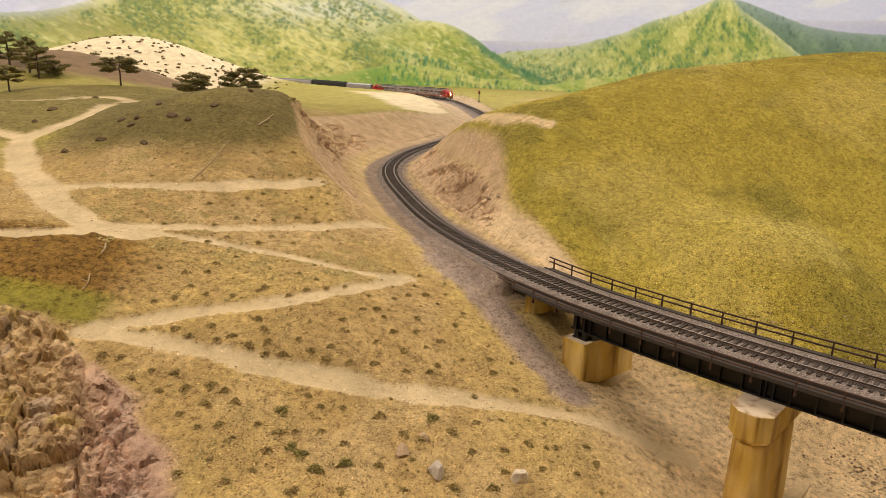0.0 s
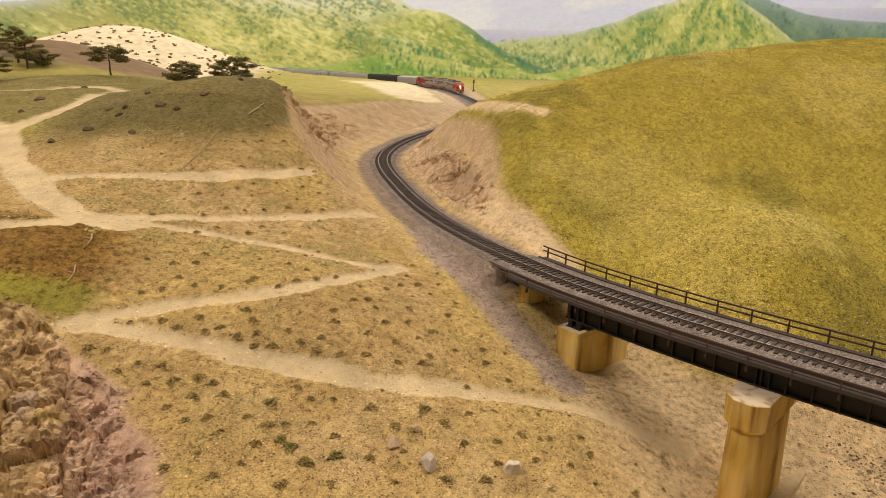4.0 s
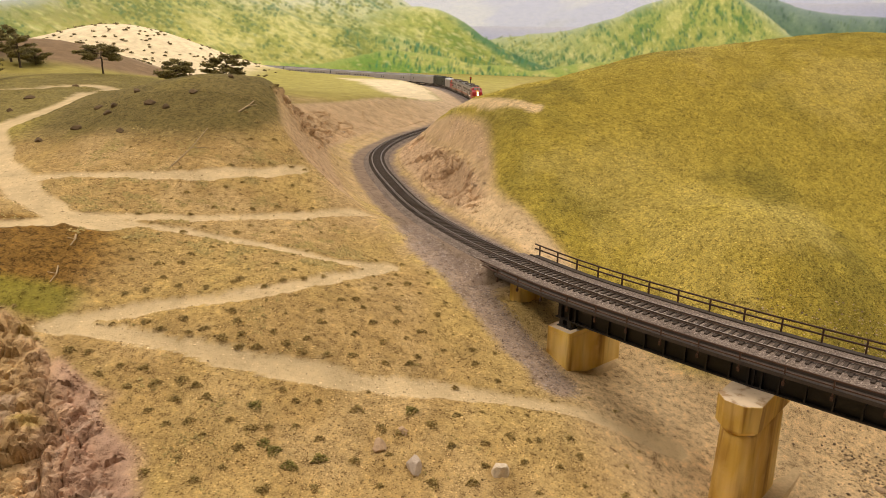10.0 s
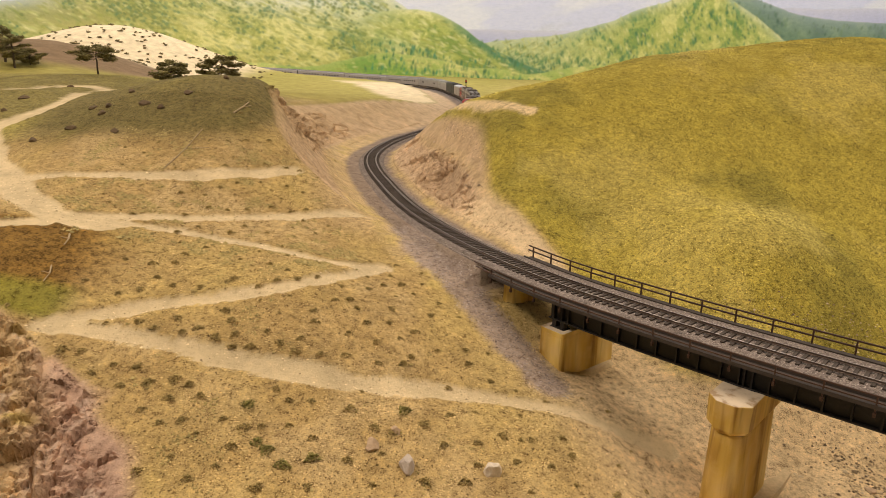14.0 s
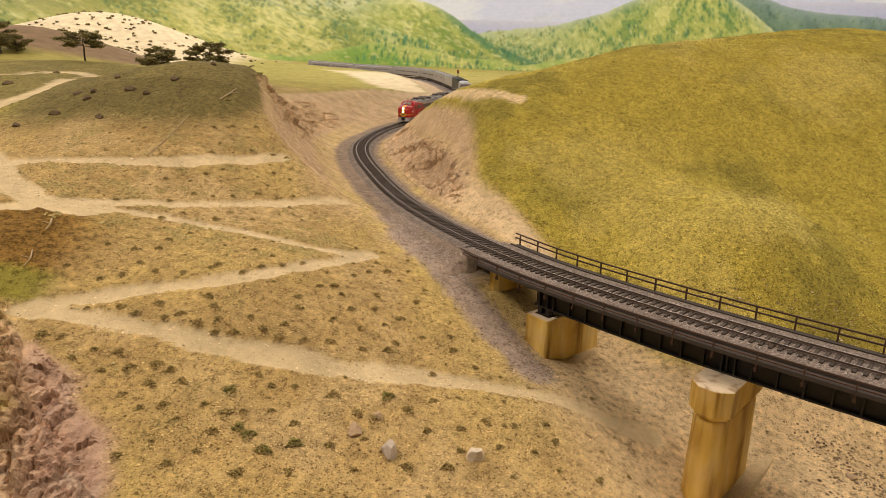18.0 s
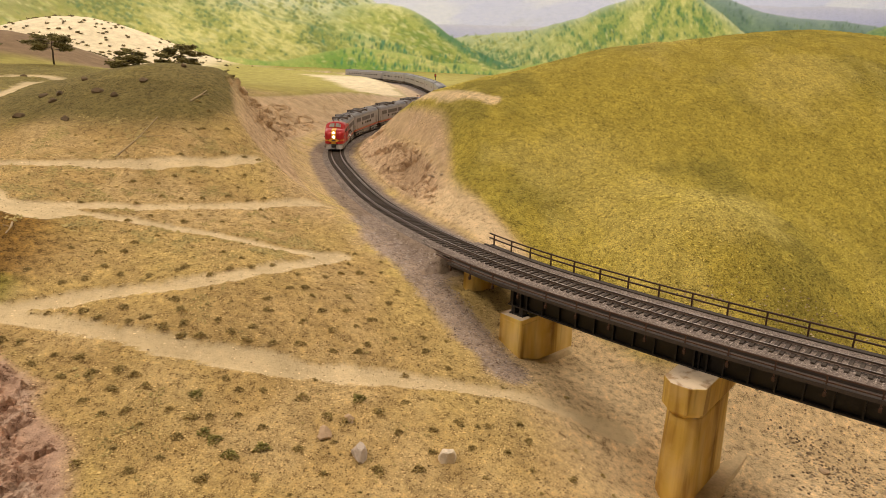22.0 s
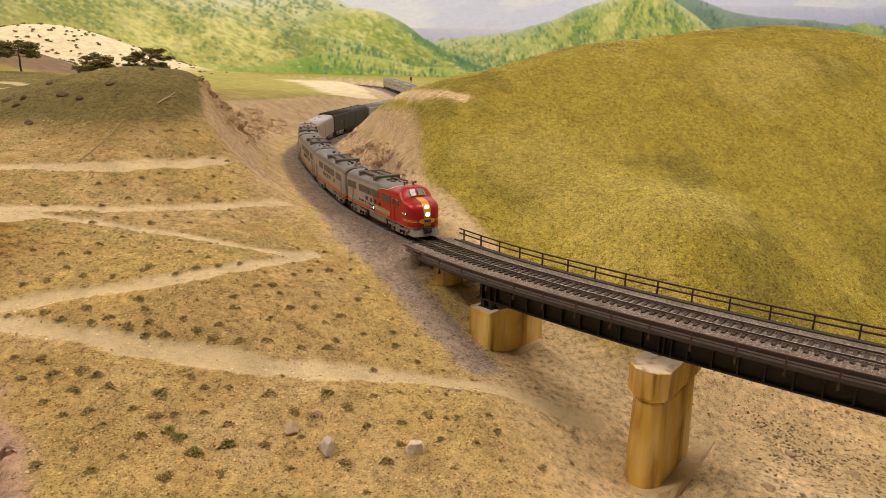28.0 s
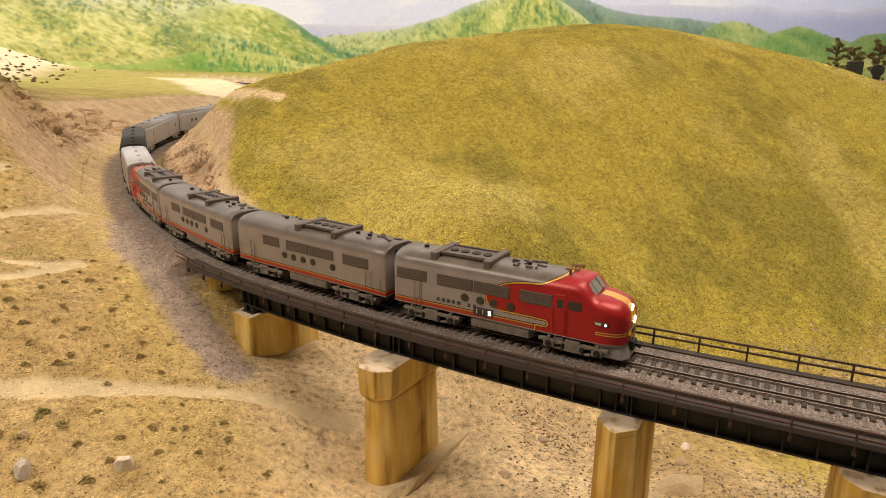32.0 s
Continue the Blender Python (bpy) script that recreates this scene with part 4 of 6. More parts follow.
def block_mesh(seed, cuts=11):
    """A broken block of rock of unit size."""
    r = random.Random(seed)
    bm = bmesh.new()
    bmesh.ops.create_icosphere(bm, subdivisions=3, radius=1)
    for _ in range(cuts):
        n = Vector((r.uniform(-1, 1), r.uniform(-1, 1), r.uniform(-1, 1))).normalized()
        q = r.uniform(.45, .75)
        for v in bm.verts:
            d = v.co.dot(n) - q
            if d > 0:
                v.co -= n * d
    for v in bm.verts:
        v.co *= 1 + .10 * noise.noise(v.co * 2.2 + Vector((seed, 0, 0))) + .04 * noise.noise(v.co * 7 + Vector((0, seed, 0)))
    me = bpy.data.meshes.new("rock")
    bm.to_mesh(me)
    bm.free()
    me.materials.append(ROCK_PAINT)
    return me


BLOCKS = [block_mesh(300 + k) for k in range(8)]


def lay_rocks(parent, spots, seed):
    """Blocks set into a rock face: x, y, half length, half width, half height, turn, tilt, depth of setting."""
    r = random.Random(seed)
    for x, y, a, b, c, turn, tilt, deep in spots:
        z = float(ground_height(np.array([x]), np.array([y]))[0])
        ob = new("rock", BLOCKS[r.randrange(len(BLOCKS))])
        ob.parent, ob.matrix_basis = parent, pose(x, y, z - deep, tilt, r.uniform(-15, 15), turn) @ Matrix.Diagonal((a, b, c, 1))


def track_spots(count, s0, s1, d0, d1, sgn, lo, hi, seed):
    r = random.Random(seed)
    out = []
    for k in range(count):
        s, d = r.triangular(s0, s1, .5 * (s0 + s1)), r.uniform(d0, d1)
        p, t = along(s)
        size = r.uniform(lo, hi)
        out.append((p[0] + sgn * t[1] * d, p[1] - sgn * t[0] * d, size, size * r.uniform(.35, .6), size * r.uniform(.4, .75), math.degrees(math.atan2(t[1], t[0])) + r.uniform(-50, 50), r.uniform(-35, 35), size * r.uniform(.25, .6)))
    return out


x_, y_ = beside_track(4.92, 5.86, .0016, .038, .150, .0011, -1)
face = rock_face("cliff_face", x_, y_, cliff_relief, lambda P, d, s: smooth(.006, -.012, d - turf_edge(s) + .010 * value_noise(P[:, 0], P[:, 1], 9, 1)), .03, "broken pinkish-tan rock face beside the railway cut")
lay_rocks(face, track_spots(10, 5.64, 5.76, .078, .096, -1, .003, .0070, 42), 43)
lay_rocks(face, track_spots(10, 5.42, 5.64, .085, .104, -1, .0025, .005, 44), 45)
x_, y_ = beside_track(4.70, 5.68, .0028, .066, .212, .0018, 1)
face = rock_face("cut_wall", x_, y_, wall_relief, lambda P, d, s: smooth(.003, .012, base_height(P[:, 0], P[:, 1]) - P[:, 2]), .05, "eroded pinkish earth wall of the railway cut")
lay_rocks(face, track_spots(16, 5.06, 5.34, .11, .17, 1, .003, .008, 46), 47)
x_, y_ = np.meshgrid(np.arange(-.50, -.10, .0014), np.arange(.30, .50, .0014))
face = rock_face("rock_outcrop", x_, y_, outcrop_relief, lambda P, d, s: rock_zone(P[:, 0], P[:, 1]), .02, "cracked tan and pink rock outcrop at the layout's edge")


# ---- the railway track ----
def build_track():
    track = tagged(new("railway_track"), "weathered model railway track on grey ballast", "railway track")
    for sgn in (-1, 1):
        g = sgn * .00825
        foot = [(g - .0011, -.0021), (g + .0011, -.0021), (g + .0011, -.0017), (g + .0003, -.0013), (g + .0003, -.0006), (g + .0005, -.0004), (g + .0005, -.0001),
                (g - .0005, -.0001), (g - .0005, -.0004), (g - .0003, -.0006), (g - .0003, -.0013), (g - .0011, -.0017)]
        rail = part("rail", sweep(.02, LENGTH - .02, foot, RAIL, "rail"), RAIL, track)
        part("rail_head", sweep(.02, LENGTH - .02, [(g - .0005, -.0001), (g + .0005, -.0001), (g + .00042, 0), (g - .00042, 0)], RAIL_HEAD, "rail_head"), RAIL_HEAD, rail, "polished rail head")
    bm = boxes((-.0145, -.0013, -.0042, .0145, .0013, -.0021), bevel=.0002)
    tie = bpy.data.meshes.new("tie")
    bm.to_mesh(tie)
    bm.free()
    tie.materials.append(TIE)
    pitch, near = .0063, station(-.09, 1.5)
    rng = random.Random(4)
    far_v, far_f = [], []
    base_v = [tuple(v.co) for v in tie.vertices]
    base_f = [tuple(p.vertices) for p in tie.polygons]
    s = .03
    while s < LENGTH - .03:
        p, d = along(s)
        m = pose(p[0], p[1], p[2], 0, 0, math.degrees(math.atan2(d[1], d[0])) - 90 + rng.uniform(-1, 1))
        if near < s:
            ob = new("tie", tie)
            ob.parent, ob.matrix_basis = track, m
        else:
            k = len(far_v)
            far_v += [tuple(m @ Vector(v)) for v in base_v]
            far_f += [tuple(i + k for i in f) for f in base_f]
        s += pitch
    tagged(part("far_ties", mesh_of("far_ties", far_v, far_f, TIE), TIE, track), kind="stuff")
    bed = [(-.034, -.0145), (-.020, -.0040), (-.0165, -.0032), (.0165, -.0032), (.020, -.0040), (.042, -.0185)]
    part("ballast_bed", sweep(.02, ABUTMENT - .014, bed, BALLAST_BED, "ballast_bed", closed=False), BALLAST_BED, track, "grey crushed-stone ballast")
    return track


def ballast_bed_material():
    m, nt, b = material("ballast_bed")
    co = place(nt)
    vor = node(nt, "ShaderNodeTexVoronoi", Scale=900.0)
    nt.links.new(co, vor.inputs["Vector"])
    f = mix(nt, .5, vor.outputs["Color"], noise_tex(nt, co, 60))
    nt.links.new(ramp(nt, f, [(.2, (.075, .06, .052)), (.5, (.20, .16, .142)), (.85, (.40, .335, .30))]), b.inputs["Base Color"])
    b.inputs["Roughness"].default_value = .95
    bump(nt, b, vor.outputs["Distance"], .8, .0012)
    return m


BALLAST_BED = ballast_bed_material()
build_track()

# ---- the plate-girder bridge ----
BRIDGE_END = LENGTH - .03
PIER_A, PIER_B, PIER_C, PIER_D = 6.048, 6.208, 6.370, 6.498


def across(s, u, up):
    """A spot u to the right of the track and up from the rail head, at s along it."""
    p, d = along(s)
    return Vector((p[0] + d[1] * u, p[1] - d[0] * u, p[2] + up))


def build_bridge():
    bridge = tagged(new("plate_girder_bridge"), "black steel plate-girder railway bridge with ballasted deck and handrails", "bridge")
    s0, s1 = ABUTMENT - .012, BRIDGE_END
    starts = {-1: s0 + .010, 1: s0 + .036}
    part("deck_ballast", sweep(s0, s1, [(-.027, -.0052), (-.026, -.0036), (-.0165, -.0033), (.0165, -.0033), (.026, -.0036), (.027, -.0052)], BALLAST_BED, "deck_ballast", closed=False), BALLAST_BED, bridge, "grey crushed-stone ballast")
    part("deck", sweep(s0 + .030, s1, [(-.028, -.0075), (.028, -.0075), (.028, -.0045), (-.028, -.0045)], DECK, "deck"), DECK, bridge)
    for sgn in (-1, 1):
        a, b = sorted((sgn * .0275, sgn * .037))
        walkway = part("walkway", sweep(starts[sgn], s1, [(a, -.0075), (b, -.0075), (b, -.0048), (a, -.0048)], DECK, "walkway"), DECK, bridge, "weathered brown walkway")
        a, b = sorted((sgn * .0262, sgn * .0282))
        part("kerb", sweep(starts[sgn], s1, [(a, -.0052), (b, -.0052), (b, -.0026), (a, -.0026)], DECK, "kerb"), DECK, bridge)
        g = sgn * .022
        girder = part("girder", sweep(PIER_A - .010, s1, [(g - .0008, -.026), (g + .0008, -.026), (g + .0008, -.0075), (g - .0008, -.0075)], STEEL, "girder"), STEEL, bridge, "black riveted plate girder")
        for top in (-.0258, -.0085):
            part("flange", sweep(PIER_A - .010, s1, [(g - .004, top - .0008), (g + .004, top - .0008), (g + .004, top + .0004), (g - .004, top + .0004)], STEEL, "flange"), STEEL, girder)
        stiff = boxes((-.0006, .0009 if sgn < 0 else -.0036, -.0255, .0006, .0036 if sgn < 0 else -.0009, -.0085))
        me = bpy.data.meshes.new("stiffener")
        stiff.to_mesh(me)
        stiff.free()
        me.materials.append(STEEL)
        s = PIER_A - .006
        while s < s1 - .02:
            p, d = along(s)
            ob = new("stiffener", me)
            ob.parent, ob.matrix_basis = girder, Matrix.Translation(across(s, g, 0)) @ pose(0, 0, 0, 0, 0, math.degrees(math.atan2(d[1], d[0])))
            s += .0165
        # light beam of the short first span
        part("beam", sweep(s0 + .030, PIER_A - .011, [(g - .002, -.0145), (g + .002, -.0145), (g + .002, -.0075), (g - .002, -.0075)], STEEL, "beam"), STEEL, bridge)
        u = sgn * .036
        rail = new("handrail")
        rail.parent = bridge
        w = .0005 if sgn > 0 else .0006
        for k, up in enumerate((-.0030, .0012) if sgn > 0 else (.0014, .0060)):
            part("rail_bar", sweep(starts[sgn] - (.020 + .004 * k if sgn > 0 else .004), s1, [(u - w, up - w), (u + w, up - w), (u + w, up + w), (u - w, up + w)], RUST, "rail_bar"), RUST, rail)
        pm = boxes((-.0005, -.0005, -.0125, .0005, .0005, .0016), (-.0009, -.0012, -.0128, .0009, .0006, -.0100)) if sgn > 0 else boxes((-.0006, -.0006, -.0075, .0006, .0006, .0066))
        me = bpy.data.meshes.new("post")
        pm.to_mesh(me)
        pm.free()
        me.materials.append(RUST)
        s = starts[sgn] + .004
        while s < s1:
            p, d = along(s)
            ob = new("post", me)
            ob.parent, ob.matrix_basis = rail, Matrix.Translation(across(s, u, 0)) @ pose(0, 0, 0, 0, 0, math.degrees(math.atan2(d[1], d[0])))
            s += .0285
    return bridge


build_bridge()


def octagon_pier(name, s, top, foot, length, thick, label, collar=True, cut=.3, shift=0.0):
    """A concrete pier: long across the track, with pointed noses, a collar and a spread footing."""
    p, d = along(s)
    yaw = math.degrees(math.atan2(d[1], d[0]))
    pier = tagged(new(name), label, "bridge pier", "bridge piers")
    q = across(s, shift, 0)
    pier.matrix_basis = pose(q.x, q.y, foot, 0, 0, yaw)
    h = top - foot

    def ring(lx, ly, z, c):
        a, b = thick / 2 * lx, length / 2 * ly
        return [(-a + c, -b, z), (a - c, -b, z), (a, -b + c, z), (a, b - c, z), (a - c, b, z), (-a + c, b, z), (-a, b - c, z), (-a, -b + c, z)]

    def prism(rings, nm, lab=""):
        v, f, n = [q for r in rings for q in r], [], 8
        for i in range(len(rings) - 1):
            f += [(i * n + j, i * n + (j + 1) % n, (i + 1) * n + (j + 1) % n, (i + 1) * n + j) for j in range(n)]
        f += [tuple(range(n))[::-1], tuple(range((len(rings) - 1) * n, len(rings) * n))]
        ob = part(nm, mesh_of(nm, v, f, CONCRETE), CONCRETE, pier, lab)
        mod = ob.modifiers.new("edge", "BEVEL")
        mod.width, mod.segments, mod.limit_method, mod.angle_limit = (.0028, 3, 'ANGLE', radians(40)) if collar else (.0003, 1, 'ANGLE', radians(30))
        return ob
    c = thick * cut
    if collar:
        prism([ring(1.02, 1.02, -.02, c), ring(.9, .95, h - .024, c)], "shaft")
        prism([ring(.92, .97, h - .024, c), ring(1.08, 1.05, h - .020, c), ring(1.1, 1.06, h - .0006, c), ring(1.085, 1.052, h, c)], "pier_cap")
    else:
        prism([ring(1.03, 1.01, -.02, c), ring(.97, .98, h - .004, c)], "shaft")
        prism([ring(.972, .981, h - .004, c), ring(.970, .980, h, c)], "pier_cap", "bare concrete pier top")
    return pier


def bearings(s, top):
    """Steel bearings between a pier and the girders."""
    for sgn in (-1, 1):
        p, d = along(s)
        shoe = tagged(new("bridge_bearing"), "black steel rocker bearing on a concrete pier", "bearing", "bridge bearings")
        shoe.matrix_basis = Matrix.Translation(across(s, sgn * .022, 0)) @ pose(0, 0, 0, 0, 0, math.degrees(math.atan2(d[1], d[0])))
        z0, z1 = top - p[2], -.0262
        part("base_plate", boxes((-.008, -.0045, z0, .008, .0045, z0 + .0012), bevel=.0002), STEEL, shoe)
        for k in (-.0045, .0045):
            part("rocker", boxes((k - .0022, -.003, z0 + .0012, k + .0022, .003, z1), bevel=.0003), STEEL, shoe)
            part("web_plate", boxes((k - .0006, -.0042, z1 + .001, k + .0006, .0042 if sgn > 0 else -.001, -.009)), STEEL, shoe)


PIER_LABEL = "tall ochre-stained concrete bridge pier with pointed nose and collar"
octagon_pier("bridge_pier", PIER_A, .2165, .165, .074, .0265, "low square-cut ochre concrete pier near the abutment", collar=False, cut=.05, shift=-.003)
octagon_pier("bridge_pier", PIER_B, .2235, .124, .076, .027, PIER_LABEL, shift=.017)
octagon_pier("bridge_pier", PIER_C, .2235, .112, .082, .025, "tall ochre-stained concrete bridge pier with rounded nose", collar=False, cut=.42, shift=.008)
octagon_pier("bridge_pier", PIER_D, .2235, .105, .082, .030, "tall ochre-stained concrete bridge pier in the canyon")
octagon_pier("bridge_abutment", ABUTMENT + .030, .2352, .195, .040, .016, "small tan concrete abutment under the bridge's end", collar=False)
for s_, top_ in ((PIER_A, .216), (PIER_B, .2235), (PIER_C, .2235), (PIER_D, .2235)):
    bearings(s_, top_)


def footing(s, z, size, label):
    p, d = along(s)
    ft = tagged(new("pier_footing"), label, "footing", "pier footings")
    ft.matrix_basis = pose(p[0], p[1], z, 0, 0, math.degrees(math.atan2(d[1], d[0])))
    a, b = size
    rng = random.Random(int(s * 1000))
    v = []
    for k, (gx, gz) in enumerate(((1.0, -.03), (1.0, .002), (.9, .006))):
        for i in range(24):
            t = 2 * math.pi * i / 24
            c, q = math.cos(t), math.sin(t)
            w = 1 + rng.uniform(-.05, .05)
            v.append((a * gx * w * math.copysign(abs(c) ** .45, c), b * gx * w * math.copysign(abs(q) ** .45, q), gz + rng.uniform(-.0006, .0006)))
    f = [(i + k * 24, (i + 1) % 24 + k * 24, (i + 1) % 24 + (k + 1) * 24, i + (k + 1) * 24) for k in range(2) for i in range(24)] + [tuple(range(48, 72))]
    part("slab", mesh_of("slab", v, f, PLASTER), PLASTER, ft)


PLASTER = plain("tan_plaster", (.55, .42, .25), .9, 0, .25, 60, .0006)
footing(PIER_B, .1265, (.026, .062), "rough tan plaster slab around a pier's base")
footing(PIER_C, .118, (.024, .058), "rough tan plaster slab around a pier's base")
footing(PIER_A, .168, (.020, .044), "rough tan plaster slab around a pier's base")

# ---- the train ----
SILVER = plain("weathered_silver_paint", (.31, .29, .285), .42, .35, .16, 60, .0001)
BRIGHT = plain("stainless_car_side", (.37, .355, .36), .40, .45, .10, 60, .0001)
ROOF_GREY = plain("sooty_roof", (.125, .10, .088), .7, .1, .35, 60, .0002)
DULL_ROOF = plain("dull_steel_roof", (.24, .22, .215), .5, .25, .15, 60, .0001)
WHITE_ROOF = plain("white_roof", (.50, .50, .54), .6, 0, .10, 60, .0001)
DARK_CAR = plain("dark_green_car_paint", (.020, .022, .018), .55, 0, .3, 60, .0001)
TRUCK = plain("dusty_truck_metal", (.235, .20, .165), .75, .2, .45, 160, .0003)
BLACK = plain("black_underframe", (.018, .017, .016), .7, 0, .4, 100, .0002)
GRILLE = plain("dark_side_grille", (.115, .09, .078), .55, .3, .25, 400, .0003)
LAMP_GLOW = plain("headlamp_glow", (1.0, .86, .55), .3, 0, .02, 10, 0, 14.0)
NUMBER_GLOW = plain("number_glow", (1.0, .85, .78), .3, 0, .02, 10, 0, 2.5)
BRASS = plain("brass_horn", (.30, .17, .10), .4, .7, .2, 100, 0)
INK = plain("black_lettering", (.05, .045, .045), .6, 0, .2, 100, 0)
CREAM = plain("cream_marking", (.70, .60, .42), .5, 0, .1, 100, 0)
GLASS_DARK = plain("dark_window_glass", (.03, .032, .034), .08, 0, .1, 50, 0)
# windscreen's reflection put into the pale colour; the unlit rear lenses use it too
GLASS_PALE = plain("windscreen_glass", (.28, .28, .265), .12, 0, .25, 60, 0)


def bonnet_material():
    """Silver flanks with a red bonnet, yellow and black piping and a red sill stripe."""
    m, nt, b = material("red_bonnet_paint")
    co = place(nt)
    sep = nt.nodes.new("ShaderNodeSeparateXYZ")
    nt.links.new(co, sep.inputs[0])
    x, y, z = sep.outputs

    def on(v, soft=.00012):
        n = nt.nodes.new("ShaderNodeMapRange")
        n.inputs[1].default_value, n.inputs[2].default_value = -soft, soft
        nt.links.new(v, n.inputs[0])
        return n.outputs[0]

    def M(op, a, b=0.0, c=None):
        return maths(nt, op, a, b, c)
    grow = M("SUBTRACT", 1.0, M("POWER", 2.718, M("DIVIDE", M("ADD", x, .0085), -.012)))
    line = M("SUBTRACT", M("ADD", M("MULTIPLY_ADD", grow, .0125, .0298), M("MULTIPLY", M("MAXIMUM", M("SUBTRACT", x, .028), 0.0), .42)), z)
    lobe = M("SUBTRACT", M("ADD", x, .0085), M("MULTIPLY", M("POWER", M("MAXIMUM", M("DIVIDE", M("SUBTRACT", .0268, z), .0052), 0.0), 2.6), .0055))
    upper = M("MINIMUM", M("MINIMUM", line, lobe), M("SUBTRACT", z, .0212))
    cx = M("MAXIMUM", M("SUBTRACT", x, .0312), 0.0)
    cz = M("SUBTRACT", z, .0178)
    capsule = M("SQRT", M("ADD", M("MULTIPLY", cx, cx), M("MULTIPLY", cz, cz)))
    front = M("MINIMUM", M("SUBTRACT", x, .026), M("SUBTRACT", capsule, .0031))
    front = M("MINIMUM", front, line)
    red = M("MAXIMUM", upper, front)
    sill = M("SUBTRACT", .0013, M("ABSOLUTE", M("SUBTRACT", z, .0136)))
    pipe_y = M("SUBTRACT", .0004, M("ABSOLUTE", M("SUBTRACT", z, .0153)))
    pipe_k = M("SUBTRACT", .0003, M("ABSOLUTE", M("SUBTRACT", z, .0160)))
    fine = noise_tex(nt, co, 500)
    broad = noise_tex(nt, co, 50)
    silver = ramp(nt, mix(nt, .4, broad, fine), [(.3, (.275, .24, .232)), (.7, (.385, .342, .333))])
    roof = on(M("SUBTRACT", z, .0418), .002)
    silver = mix(nt, roof, silver, ramp(nt, broad, [(.3, (.085, .068, .060)), (.7, (.165, .138, .122))]))
    redc = ramp(nt, mix(nt, .4, broad, fine), [(.3, (.32, .008, .012)), (.7, (.46, .016, .018))])
    yellow, black = (.72, .36, .045), (.02, .018, .018)
    c = mix(nt, on(pipe_k), silver, black)
    c = mix(nt, on(pipe_y), c, (.58, .30, .055))
    c = mix(nt, on(sill), c, (.40, .048, .020))
    c = mix(nt, on(M("ADD", red, .0019)), c, black)
    c = mix(nt, on(M("ADD", red, .0014)), c, yellow)
    c = mix(nt, on(M("ADD", red, .0005)), c, black)
    c = mix(nt, on(red), c, redc)
    # yellow nose stripe and the emblem's field
    stripe = M("MINIMUM", M("SUBTRACT", .0042, M("ABSOLUTE", y)), M("SUBTRACT", x, .0618))
    c = mix(nt, on(M("ADD", stripe, .0004)), c, black)
    c = mix(nt, on(stripe), c, yellow)
    ey, ez = M("DIVIDE", y, .0095), M("DIVIDE", M("SUBTRACT", z, .0185), .0030)
    oval = M("MULTIPLY", M("SUBTRACT", 1.0, M("ADD", M("MULTIPLY", ey, ey), M("MULTIPLY", ez, ez))), .002)
    oval = M("MINIMUM", oval, M("SUBTRACT", x, .06))
    wing = M("MINIMUM", M("SUBTRACT", .0011, M("ABSOLUTE", M("SUBTRACT", z, .0185))), M("SUBTRACT", x, .0640))
    c = mix(nt, on(M("ADD", wing, .0003)), c, black)
    c = mix(nt, on(wing), c, yellow)
    c = mix(nt, on(M("SUBTRACT", wing, .0007)), c, redc)
    c = mix(nt, on(M("ADD", oval, .0005)), c, black)
    c = mix(nt, on(oval), c, yellow)
    # silver below the nose's red
    low = M("MINIMUM", M("SUBTRACT", .0122, z), M("SUBTRACT", x, -.2))
    c = mix(nt, on(low), c, silver)
    nt.links.new(c, b.inputs["Base Color"])
    b.inputs["Roughness"].default_value, b.inputs["Metallic"].default_value = .40, .12
    return m


BONNET = bonnet_material()


def stripe_material():
    m, nt, b = material("silver_with_red_stripe")
    co = place(nt)
    sep = nt.nodes.new("ShaderNodeSeparateXYZ")
    nt.links.new(co, sep.inputs[0])
    z = sep.outputs[2]

    def band(mid, half):
        n = nt.nodes.new("ShaderNodeMapRange")
        n.inputs[1].default_value, n.inputs[2].default_value = -.00012, .00012
        nt.links.new(maths(nt, "SUBTRACT", half, maths(nt, "ABSOLUTE", maths(nt, "SUBTRACT", z, mid))), n.inputs[0])
        return n.outputs[0]
    broad, fine = noise_tex(nt, co, 50), noise_tex(nt, co, 500)
    silver = ramp(nt, mix(nt, .4, broad, fine), [(.3, (.275, .24, .232)), (.7, (.385, .342, .333))])
    up = nt.nodes.new("ShaderNodeMapRange")
    up.inputs[1].default_value, up.inputs[2].default_value = .0395, .0440
    nt.links.new(z, up.inputs[0])
    silver = mix(nt, up.outputs[0], silver, ramp(nt, broad, [(.3, (.085, .068, .060)), (.7, (.165, .138, .122))]))
    c = mix(nt, band(.0160, .0003), silver, (.02, .018, .018))
    c = mix(nt, band(.0153, .0004), c, (.58, .30, .055))
    c = mix(nt, band(.0136, .0013), c, (.40, .048, .020))
    nt.links.new(c, b.inputs["Base Color"])
    b.inputs["Roughness"].default_value, b.inputs["Metallic"].default_value = .42, .25
    return m


STRIPED = stripe_material()


